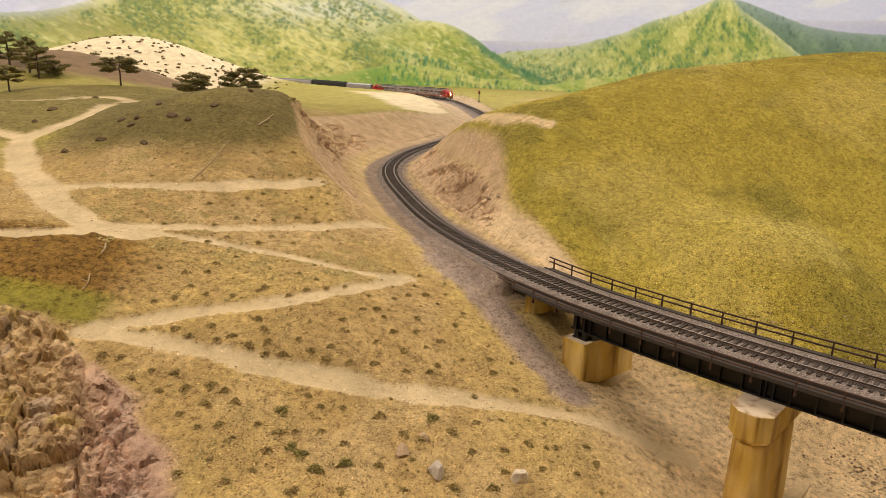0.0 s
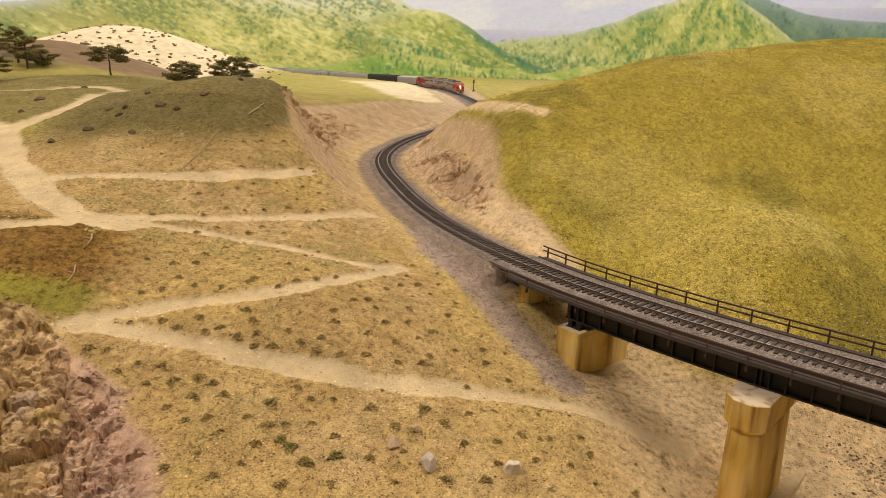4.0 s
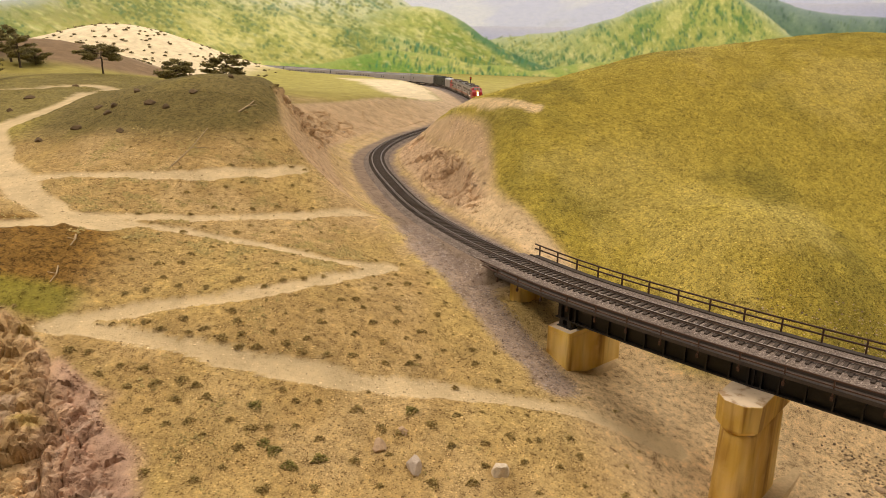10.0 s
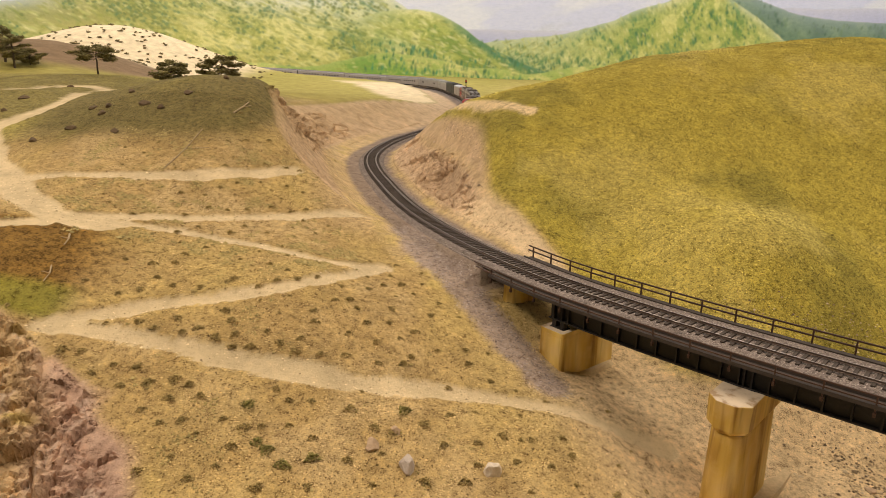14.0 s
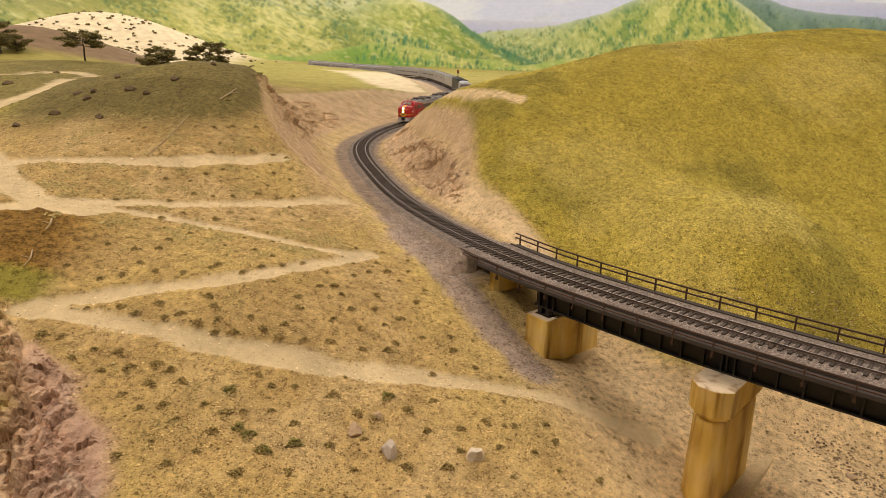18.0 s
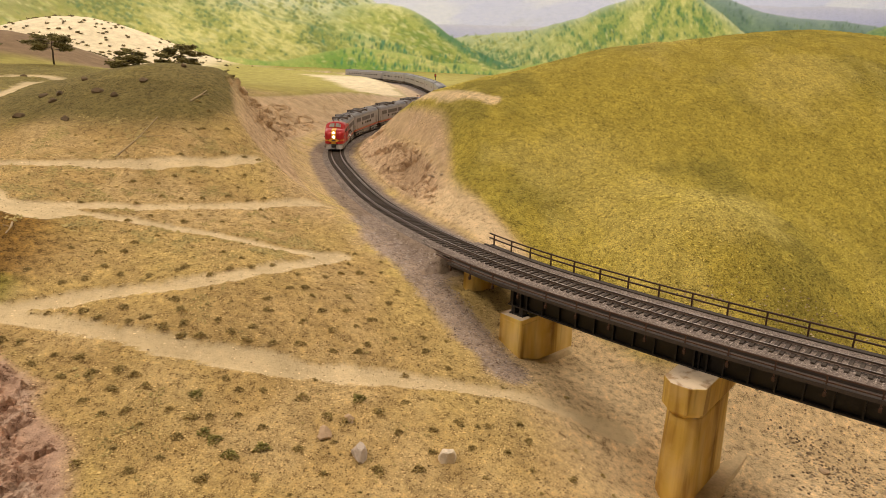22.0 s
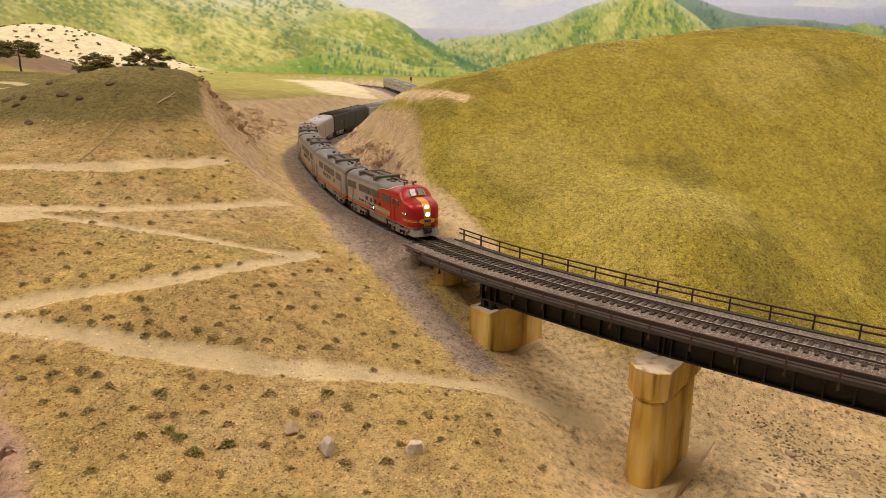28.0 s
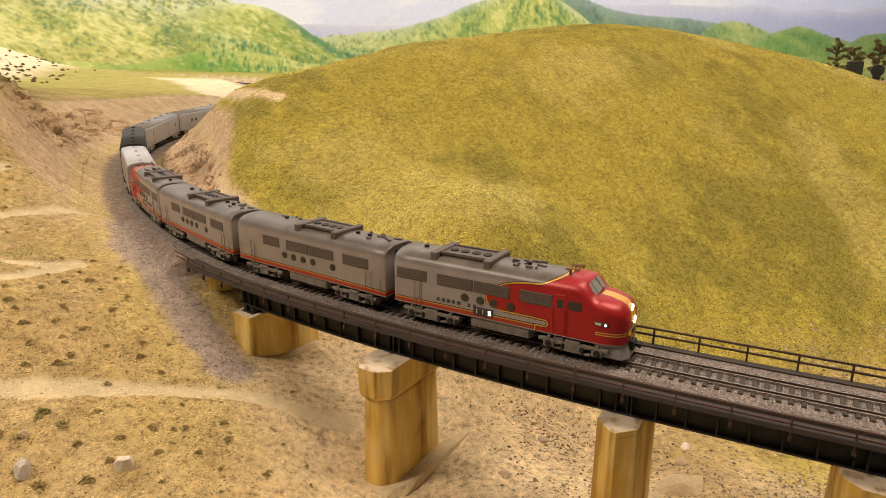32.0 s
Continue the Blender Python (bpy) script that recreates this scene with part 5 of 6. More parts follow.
def shell(stations, n=11, power=.75):
    """A car body: sections with half width, bottom, side height and roof height at places along it."""
    verts, faces, m = [], [], 0
    for x, w, zb, zs, zr in stations:
        ring = [(w, zb), (w, zb + (zs - zb) * .5)]
        for i in range(n + 1):
            t = math.pi / 2 * i / n
            ring.append((w * math.cos(t) ** power if i < n else 0.0, zs + (zr - zs) * math.sin(t) ** power))
        ring = ring + [(-u, v) for u, v in ring[:-1][::-1]]
        m = len(ring)
        verts += [(x, u, v) for u, v in ring]
    for i in range(len(stations) - 1):
        for j in range(m - 1):
            faces.append((i * m + j, (i + 1) * m + j, (i + 1) * m + j + 1, i * m + j + 1))
        faces.append((i * m + m - 1, (i + 1) * m + m - 1, (i + 1) * m, i * m))
    faces += [tuple(range(m)), tuple(range((len(stations) - 1) * m, len(stations) * m))[::-1]]
    return verts, faces


def disc(bm, x, y, z, r, depth, axis="y", n=14):
    """A short cylinder."""
    off = {"x": (depth, 0, 0), "y": (0, depth, 0), "z": (0, 0, depth)}[axis]
    return rod(bm, (x, y, z), (x + off[0], y + off[1], z + off[2]), r, n)


def truck(parent, x, wheels=2, base=.031):
    """A four-wheel truck with side frames."""
    tr = part("truck", boxes((x - base / 2 - .005, -.008, .0050, x + base / 2 + .005, .008, .0095), bevel=.0005), BLACK, parent)
    for sgn in (-1, 1):
        y0, y1 = sorted((sgn * .0150, sgn * .0178))
        rows = [(x - base / 2 - .007, y0, .0062, x + base / 2 + .007, y1, .0086), (x - .005, y0, .0026, x + .005, y1 + .0004, .0100), (x - base / 2 + .004, y0, .0020, x + base / 2 - .004, y1, .0034)]
        for k in range(wheels):
            wx = x - base / 2 + base * k / (wheels - 1)
            rows.append((wx - .0036, y0, .0026, wx + .0036, y1 + .0006, .0076))
            rows.append((wx - .0012, y0, .0070, wx + .0012, y1, .0105))
        part("side_frame", boxes(*rows, bevel=.0004), TRUCK, tr, "dusty cast side frame")
        for k in range(wheels):
            wx = x - base / 2 + base * k / (wheels - 1)
            part("journal_box", disc(bmesh.new(), wx, sgn * .0180, .0054, .0018, sgn * .0012, "y", 10), BLACK, tr)
        for q in (-.0065, .0065):
            part("spring", rod(bmesh.new(), (x + q, sgn * .0172, .0030), (x + q, sgn * .0172, .0068), .0013, 8), BLACK, tr)
        for k in range(wheels):
            wx = x - base / 2 + base * k / (wheels - 1)
            bm = disc(bmesh.new(), wx, sgn * .0078, .0058, .0057, sgn * .0016, "y", 18)
            part("wheel", bm, RAIL, tr)
    return tr


def coupler(parent, x, sgn):
    part("coupler", boxes(*[(min(x, x + sgn * .004), -.0012, .0080, max(x, x + sgn * .004), .0012, .0100), (min(x + sgn * .003, x + sgn * .0048), -.0022, .0078, max(x + sgn * .003, x + sgn * .0048), .0022, .0104)], bevel=.0003), BLACK, parent, "black knuckle coupler")


def diesel(cab, label):
    """A streamlined cab or booster unit; its front is towards +x."""
    loco = tagged(new("diesel_locomotive"), label, "locomotive", "cars of the train")
    W, ZB, ZS, ZR, R = .0182, .0116, .0388, .0485, -.0820
    st = [(R, W - .0008, ZB, ZS, ZR - .0006), (R + .0008, W, ZB, ZS, ZR)]
    if cab:
        st += [(x, W, ZB, ZS, ZR) for x in np.linspace(R + .01, .044, 14)]
        st += [(.0490, W, ZB, ZS, ZR), (.0525, W, ZB, ZS - .0002, ZR - .0004), (.0548, W, ZB, ZS - .0010, ZR - .0016), (.0582, W, ZB, ZS - .0038, ZR - .0060), (.0616, W, ZB, ZS - .0062, ZR - .0096), (.0640, W, ZB, .0322, .0388), (.0682, W - .0002, ZB, .0314, .0384),
               (.0720, W - .0008, ZB, .0300, .0374), (.0752, W - .0018, ZB, .0288, .0366), (.0778, W - .0034, ZB, .0270, .0349), (.0798, W - .0056, ZB, .0247, .0324), (.0811, W - .0085, ZB + .0004, .0220, .0292), (.0818, W - .0115, ZB + .001, .0195, .0258)]
    else:
        st += [(x, W, ZB, ZS, ZR) for x in np.linspace(R + .01, .081, 14)] + [(.0820, W - .0008, ZB, ZS, ZR - .0006)]
    v, f = shell(st)
    body = part("body", mesh_of("body", v, f, BONNET if cab else STRIPED, True), None, loco, "red and silver streamlined body" if cab else "silver streamlined body with red stripe")
    mod = body.modifiers.new("split", "EDGE_SPLIT")
    mod.split_angle = radians(50)
    for sgn in (-1, 1):
        y = sgn * W

        def plate(nm, x0, z0, x1, z1, mat, lab="", d=.0004, up=None):
            q0, q1 = sorted((y - sgn * .0006, y + sgn * d))
            return part(nm, boxes((x0, q0, z0, x1, q1, z1), bevel=.00015), mat, up or loco, lab)
        spans = [(-.0795, -.0550), (-.0468, -.0196), (-.0188, .0071), (.0143, .0359)] if cab else [(-.0496, -.0295), (-.0216, .0036), (.0044, .0311), (.0407, .0664)]
        for a, c in spans:
            g = plate("side_grille", a, .0292, c, .0372, GRILLE, "dark louvred side grille")
            for k in range(5):
                zz = .0300 + k * .0015
                plate("louvre", a + .0004, zz, c - .0004, zz + .0007, GRILLE, "", .00048, g)
        xs = (-.0254, -.0139, -.0042, .0080) if cab else (-.0237, -.0133, -.0024, .0085, .0300)
        for px in xs:
            bm = disc(bmesh.new(), px, y - sgn * .0005, .0242, .0028, sgn * .0010)
            ring = part("porthole", bm, RAIL, loco, "round window in a metal ring")
            part("glass", disc(bmesh.new(), px, y - sgn * .0005, .0242, .0023, sgn * .0013), GLASS_DARK, ring)
        for hx, h0, h1 in ((-.078, .014, .026), (-.0645, .013, .031), (-.0600, .013, .031)) + (() if cab else ((.064, .013, .029), (.0695, .013, .029), (.0785, .014, .024))):
            part("grab_iron", rod(bmesh.new(), (hx, y + sgn * .0012, h0), (hx, y + sgn * .0012, h1), .00028, 6), TRUCK, loco)
        part("skirt", boxes((-.0215, min(y - sgn * .001, y - sgn * .004), .0040, .0215, max(y - sgn * .001, y - sgn * .004), .0118), bevel=.0010), TRUCK, loco, "dusty fuel tank skirt")
        for sx in ((-.062, .0410) if cab else (-.062, .0665)):
            step = boxes(*[(sx - .0026, min(y, y - sgn * .004), zz, sx + .0026, max(y, y - sgn * .004), zz + .0005) for zz in (.0030, .0062, .0094)],
                         *[(q - .0002, min(y, y - sgn * .0006), .0028, q + .0002, max(y, y - sgn * .0006), .0120) for q in (sx - .0026, sx + .0026)])
            part("step", step, TRUCK, loco)
        if cab:
            plate("cab_window", .0462, .0302, .0544, .0356, GLASS_DARK, "dark cab side window")
            door = plate("cab_door", .0378, .0135, .0442, .0385, BONNET, "red cab door", .00025)
            plate("door_window", .0390, .0302, .0430, .0356, GLASS_DARK, "", .0005, door)
            for q in (.0368, .0452):
                part("grab_iron", rod(bmesh.new(), (q, y + sgn * .0012, .013), (q, y + sgn * .0012, .030), .00028, 6), BONNET, loco)
            # road name and number, as plain marks
            lx = -.0470
            for wdt in (.0026, .0030, .0030, .0024, .0030, 0, .0022, .0022):
                if wdt:
                    plate("letter_mark", lx, .0180, lx + wdt * .85, .0205, INK, "", .0003)
                lx += .0040
            board = plate("number_board", -.0185, .0136, -.0040, .0194, INK, "black number board", .0004)
            for q, mt in ((-.0163, CREAM), (-.0118, CREAM), (-.0076, NUMBER_GLOW)):
                plate("digit_mark", q, .0150, q + (.0008 if mt is CREAM else .0019), .0182, mt, "", .0008, board)
            # windscreen, in two panes over the nose
            for k in (0, 1):
                a, c = sgn * (.0012 + .0065 * k), sgn * (.0070 + .0060 * k)
                if k == 0:
                    vv = [(.0557, a, .0464), (.0608, a, .0404), (.0606, c, .0396), (.0553, c, .0456)]
                else:
                    vv = [(.0552, a, .0454), (.0605, a, .0395), (.0582, sgn * .0162, .0366), (.0538, sgn * .0160, .0412)]
                out = [(px + .0006, py + (sgn * .0004 if k else 0), pz + .0007) for px, py, pz in vv]
                vs = vv + out
                fs = [(0, 1, 2, 3), (7, 6, 5, 4)] + [(i, (i + 1) % 4, (i + 1) % 4 + 4, i + 4) for i in range(4)]
                part("windscreen_pane", mesh_of("windscreen_pane", vs, fs, GLASS_PALE), None, loco, "windscreen pane in a pale colour that stands for its reflection")
            nb = part("nose_number_board", boxes((.0630, min(sgn * .0170, sgn * .0187), .0236, .0715, max(sgn * .0170, sgn * .0187), .0262), bevel=.0002), INK, loco, "small lit number board")
            part("number_mark", boxes((.0636, min(sgn * .0180, sgn * .0190), .0242, .0672, max(sgn * .0180, sgn * .0190), .0256)), CREAM, nb)
            part("marker_lamp", disc(bmesh.new(), 0.0700, sgn * .0178, .0249, .0008, sgn * .0011), NUMBER_GLOW, nb, "small glowing marker lamp")
            part("horn", rod(rod(bmesh.new(), (.0385, sgn * .005, .0512), (.0455, sgn * .005, .0518), .0006), (.0455, sgn * .005, .0518), (.0475, sgn * .005, .0520), .0012), BRASS, loco, "brass air horn")
            part("horn_bracket", boxes((.041, min(sgn * .0044, sgn * .0056), .0475, .0425, max(sgn * .0044, sgn * .0056), .0514)), BRASS, loco)
    # roof
    h0 = -.053 if cab else -.013
    hood = part("fan_hood", boxes((h0, -.0095, .0466, h0 + .044, .0095, .0496), bevel=.0004), ROOF_GREY, loco, "sooty raised cooling-fan hood")
    for q in (h0 - .001, h0 + .039):
        part("hood_bar", boxes((q, -.0155, .0440, q + .0056, .0155, .0508), bevel=.0006), ROOF_GREY, hood)
    for q in (-1, 1):
        part("hood_rail", boxes((h0 + .003, q * .0098 - .0009, .0490, h0 + .041, q * .0098 + .0009, .0507)), ROOF_GREY, hood)
    for k in range(4):
        part("fan", disc(bmesh.new(), h0 + .0095 + k * .0085, 0, .0494, .0030, .0009, "z"), BLACK, hood)
    rng = random.Random(3)
    for k in range(14):
        q = rng.uniform(-.004, .022) if cab else rng.choice((rng.uniform(-.078, -.026), rng.uniform(.034, .076)))
        w = rng.uniform(-.008, .008)
        part("roof_fitting", boxes((q, w, .0462, q + rng.uniform(.001, .004), w + rng.uniform(.001, .003), .0494)), ROOF_GREY, loco)
    for k in range(3):
        q = ((.002, .012, -.066) if cab else (.040, .052, -.040))[k]
        part("exhaust_stack", disc(bmesh.new(), q, 0, .0472, .0018, .0030, "z", 10), BLACK, loco)
    part("underframe", boxes((-.0800, -.0130, .0080, .0700 if cab else .0800, .0130, .0120)), BLACK, loco)
    part("fuel_tank", boxes((-.0230, -.0150, .0040, .0230, .0150, .0110), bevel=.0015), TRUCK, loco)
    for tx in (-.052, .050):
        truck(loco, tx)
    part("diaphragm", boxes((R - .0022, -.0060, .0130, R + .0005, .0060, .0450), bevel=.0006), BLACK, loco, "black rubber diaphragm")
    coupler(loco, R, -1)
    if cab:
        for z_, r_ in ((.0322, .0020), (.0250, .0021)):
            fx = .0792 if z_ > .028 else .0812
            lamp = part("headlamp", disc(bmesh.new(), fx - .003, 0, z_, r_ + .0006, .0040, "x", 18), CREAM, loco, "chrome headlamp ring")
            part("lens", disc(bmesh.new(), fx + .0009, 0, z_, r_, .0004, "x", 18), LAMP_GLOW, lamp, "glowing headlamp lens")
        pil = [(.0830, -.0100, .0030), (.0830, .0100, .0030), (.0800, .0150, .0030), (.0640, .0170, .0040), (.0640, -.0170, .0040), (.0800, -.0150, .0030)]
        top = [(.0800, -.0085, .0120), (.0800, .0085, .0120), (.0770, .0140, .0120), (.0640, .0178, .0120), (.0640, -.0178, .0120), (.0770, -.0140, .0120)]
        part("pilot", mesh_of("pilot", pil + top, [(0, 1, 2, 3, 4, 5), (11, 10, 9, 8, 7, 6)] + [(i, i + 6, (i + 1) % 6 + 6, (i + 1) % 6) for i in range(6)], SILVER), None, loco, "dull silver pilot apron")
        part("coupler_pocket", boxes((.0800, -.0040, .0060, .0838, .0040, .0118), bevel=.0004), BLACK, loco)
        coupler(loco, .0830, 1)
        part("emblem_mark", boxes((.0800, -.0036, .0174, .0824, .0036, .0196)), INK, loco, "dark emblem mark on the nose")
    else:
        part("diaphragm", boxes((.0815, -.0060, .0130, .0842, .0060, .0450), bevel=.0006), BLACK, loco, "black rubber diaphragm")
        coupler(loco, .0820, 1)
    return loco


def carriage(name, length, mat, roof, label, height=.0475, width=.0180, windows=(), doors=(), ribs=0, category="carriage"):
    """A railway car: body, roof, trucks, windows, doors."""
    car = tagged(new(name), label, category, "cars of the train")
    h, zb, zs = length / 2, .0105, height - .0085
    v, f = shell([(-h, width - .0005, zb, zs, height - .0005), (-h + .0008, width, zb, zs, height)] + [(x, width, zb, zs, height) for x in np.linspace(-h + .01, h - .01, 8)] + [(h - .0008, width, zb, zs, height), (h, width - .0005, zb, zs, height - .0005)], power=.8)
    body = part("body", mesh_of("body", v, f, mat, True), None, car)
    body.modifiers.new("split", "EDGE_SPLIT").split_angle = radians(50)
    v, f = shell([(-h + .001, width - .0012, zs + .004, zs + .0042, height + .0004), (h - .001, width - .0012, zs + .004, zs + .0042, height + .0004)], power=.8)
    part("roof", mesh_of("roof", v, f, roof, True), None, car)
    for sgn in (-1, 1):
        y = sgn * width
        for a, c in windows:
            q0, q1 = sorted((y - sgn * .0006, y + sgn * .0003))
            part("window", boxes((a, q0, .0250, c, q1, .0310), bevel=.0002), GLASS_DARK, car)
        for a, c in doors:
            q0, q1 = sorted((y - sgn * .0006, y + sgn * .0006))
            part("door", boxes((a, q0, .0125, c, q1, zs - .001), bevel=.0003), mat, car)
        for k in range(ribs):
            zz = .0130 + k * .0015
            q0, q1 = sorted((y - sgn * .0003, y + sgn * .0004))
            part("rib", boxes((-h + .003, q0, zz, h - .003, q1, zz + .0007)), mat, car)
    part("underframe", boxes((-h + .002, -.012, .0070, h - .002, .012, .0108), (-.03, -.014, .0040, .03, .014, .0110)), BLACK, car)
    for k in range(max(2, int(length / .035))):
        q = -h + .015 + k * (length - .03) / max(1, int(length / .035) - 1)
        part("roof_vent", boxes((q - .0018, -.0018, height - .0002, q + .0018, .0018, height + .0022), bevel=.0004), roof, car)
    for tx in (-h + .034, h - .034):
        truck(car, tx, 2, .028)
    for sgn in (-1, 1):
        q0, q1 = sorted((sgn * (h - .0004), sgn * (h + .0022)))
        part("diaphragm", boxes((q0, -.0058, .0115, q1, .0058, .0430), bevel=.0005), BLACK, car)
        coupler(car, sgn * h, sgn)
    return car


def build_train():
    """The cars, with the distance of each one's middle behind the train's nose."""
    lead = diesel(True, "red and silver streamlined diesel locomotive with lit headlamps")
    boost = diesel(False, "silver booster diesel unit with red stripe and portholes")
    cars = [(lead, .084, .052, 1), (boost, .254, .052, 1), (copy_thing(boost, Matrix()), .424, .052, 1)]
    rear = copy_thing(lead, Matrix())
    tagged(rear, "red and silver streamlined diesel locomotive facing backwards")
    for o in rear.children_recursive:
        if o.name.startswith("lens") or "glow" in " ".join(m.name for m in o.data.materials):
            o.data = o.data.copy()
            o.data.materials[0] = GLASS_PALE
    cars.append((rear, .596, .052, -1))
    back = .684
    rows = [("express_car", .150, SILVER, WHITE_ROOF, "silver express car with a white roof", .046, (), ((-.012, .012),), 0),
            ("baggage_car", .205, DARK_CAR, BLACK, "dark green baggage car with black roof", .0490, ((-.062, -.056), (.056, .062)), ((-.045, -.022), (.022, .045)), 0),
            ("baggage_car", .235, BRIGHT, DULL_ROOF, "stainless steel baggage car with sliding doors", .0470, ((-.09, -.085),), ((-.062, -.040), (.040, .062)), 6),
            ("dormitory_car", .265, BRIGHT, DULL_ROOF, "stainless steel baggage and dormitory car", .0475, ((-.085, -.079), (-.07, -.064), (.062, .068), (.08, .086)), ((-.03, -.012),), 6)]
    for nm, ln, m, r, lab, hh, win, doors, ribs in rows:
        c = carriage(nm, ln, m, r, lab, hh, .0178, win, doors, ribs)
        cars.append((c, back + ln / 2, ln / 2 - .034, 1))
        back += ln + .006
    ln = .275
    wins = tuple((q, q + .0075) for q in np.linspace(-.105, .097, 13) if abs(q) > .008)
    coach = carriage("passenger_coach", ln, BRIGHT, DULL_ROOF, "stainless steel passenger coach with a row of windows", .0475, .0178, wins, ((.118, .126),), 5)
    for k in range(4):
        c = coach if k == 0 else copy_thing(coach, Matrix())
        cars.append((c, back + ln / 2, ln / 2 - .034, 1))
        back += ln + .006
    return cars


TRAIN = build_train()
NOSE = [(0, 3.19), (4, 3.575), (8.5, 4.01), (12.5, 4.40), (16, 4.745), (19, 5.04), (21, 5.222), (23, 5.42), (25, 5.615), (26, 5.715), (28, 5.934), (30, 6.168), (31, 6.267), (32, 6.364)]


# ---- plants, stones and loose scatter ----
def scatter_mesh(name, places, sizes, mat, squash=.7, seed=1, stretch=.35, under=False, tint=None):
    """Many small angular grains as one mesh; tint: a colour for each."""
    rng = np.random.default_rng(seed)
    n = len(places)
    octa = np.array([(1, 0, 0), (0, 1, 0), (-1, 0, 0), (0, -1, 0), (0, 0, 1), (0, 0, -.6)], float)
    tri = np.array([(0, 1, 4), (1, 2, 4), (2, 3, 4), (3, 0, 4), (1, 0, 5), (2, 1, 5), (3, 2, 5), (0, 3, 5)])
    if not under:
        tri = tri[:4]
    v = octa[None] * rng.uniform(1 - stretch, 1 + stretch, (n, 6, 1)) * np.array(sizes)[:, None, None]
    v[:, :, 2] *= squash
    a = rng.uniform(0, 2 * math.pi, n)
    c, s = np.cos(a)[:, None], np.sin(a)[:, None]
    x, y = v[:, :, 0] * c - v[:, :, 1] * s, v[:, :, 0] * s + v[:, :, 1] * c
    v = np.stack([x, y, v[:, :, 2]], axis=2) + np.array(places)[:, None, :]
    f = (tri[None] + 6 * np.arange(n)[:, None, None]).reshape(-1, 3)
    me = bpy.data.meshes.new(name)
    me.vertices.add(n * 6)
    me.vertices.foreach_set("co", v.astype("f").ravel())
    me.loops.add(f.size)
    me.loops.foreach_set("vertex_index", f.astype("i").ravel())
    me.polygons.add(len(f))
    me.polygons.foreach_set("loop_start", np.arange(0, f.size, 3, dtype="i"))
    me.update(calc_edges=True)
    if tint is not None:
        at = me.attributes.new("soil", "FLOAT_COLOR", "POINT")
        at.data.foreach_set("color", np.repeat(np.concatenate([tint, np.ones((n, 1))], axis=1), 6, axis=0).astype("f").ravel())
    me.materials.append(mat)
    return me


def grain_material(name, lo, hi, warm=(1.0, 1.0, 1.0)):
    """Loose cover in the colour of the ground that it lies on, darker and lighter from grain to grain."""
    m, nt, b = material(name)
    at = nt.nodes.new("ShaderNodeAttribute")
    at.attribute_name = "soil"
    island = nt.nodes.new("ShaderNodeNewGeometry").outputs["Random Per Island"]
    stops = [(.04, tuple(lo * w for w in warm)), (.30, (.80, .78, .75)), (.66, (1.08, 1.08, 1.08)), (.96, (hi, hi, hi * .97))]
    nt.links.new(mix(nt, 1.0, at.outputs["Color"], ramp(nt, island, stops), "MULTIPLY"), b.inputs["Base Color"])
    b.inputs["Roughness"].default_value, b.inputs["Specular IOR Level"].default_value = .9, .2
    return m


def grid_height(x, y):
    """Heights of the finished ground at many spots."""
    i, j = np.clip(np.searchsorted(GX, x) - 1, 0, len(GX) - 2), np.clip(np.searchsorted(GY, y) - 1, 0, len(GY) - 2)
    u, v = (x - GX[i]) / (GX[i + 1] - GX[i]), (y - GY[j]) / (GY[j + 1] - GY[j])
    return (GZ[j, i] * (1 - u) + GZ[j, i + 1] * u) * (1 - v) + (GZ[j + 1, i] * (1 - u) + GZ[j + 1, i + 1] * u) * v


TURF = grain_material("turf_grain", .36, 1.38)
SAND_GRAIN = grain_material("sandy_grain", .30, 1.32, (1.1, .95, .8))
STONE_GRAIN = varied("pale_stone_grain", [(.09, .06, .035), (.20, .14, .08), (.44, .33, .20), (.66, .54, .38)])


def strew(name, count, x0, x1, y0, y1, keep, lo, hi, mat, label, seed, sink=.25, squash=.7):
    """Grains strewn over a stretch of the ground where keep() allows them."""
    rng = np.random.default_rng(seed)
    x, y = rng.uniform(x0, x1, count), rng.uniform(y0, y1, count)
    k = keep(x, y) > rng.uniform(0, 1, count)
    x, y = x[k], y[k]
    r = rng.uniform(lo, hi, len(x)) * np.where(rng.uniform(0, 1, len(x)) < .06, 1.6, 1)
    p = np.stack([x, y, grid_height(x, y) + r * (.35 - sink)], axis=1)
    clump = 1 + .36 * value_noise(x, y, 230, seed + 5, 2) + .18 * value_noise(x, y, 70, seed + 6, 2)
    tint = clump[:, None] * SOIL_MAP[np.clip(np.searchsorted(GY, y), 0, len(GY) - 1), np.clip(np.searchsorted(GX, x), 0, len(GX) - 1)]
    ob = new(name, scatter_mesh(name, p, r, mat, squash, seed, tint=tint))
    return tagged(ob, label, name.replace("_", " "), kind="stuff")


def clear_of_track(x, y, w=.03):
    d, side, i = nearest(x, y, LINE, 6)
    return smooth(w - .004, w + .004, d) + (i * STEP > ABUTMENT + .02)


def slope_keep(x, y):
    patch = (x < -.25) & (y > .49) & (y < .625)
    d, side, i = nearest(x, y, LINE, 6)
    return ((side > 0) | (i * STEP > ABUTMENT)) * smooth(.17, .10, x) * (1 - .85 * road_distance(x, y)) * (1 - rock_zone(x, y)) * (1 - .85 * patch) * np.clip(clear_of_track(x, y), 0, 1) * (.5 + .5 * smooth(-.4, .5, value_noise(x, y, 16, 41)))


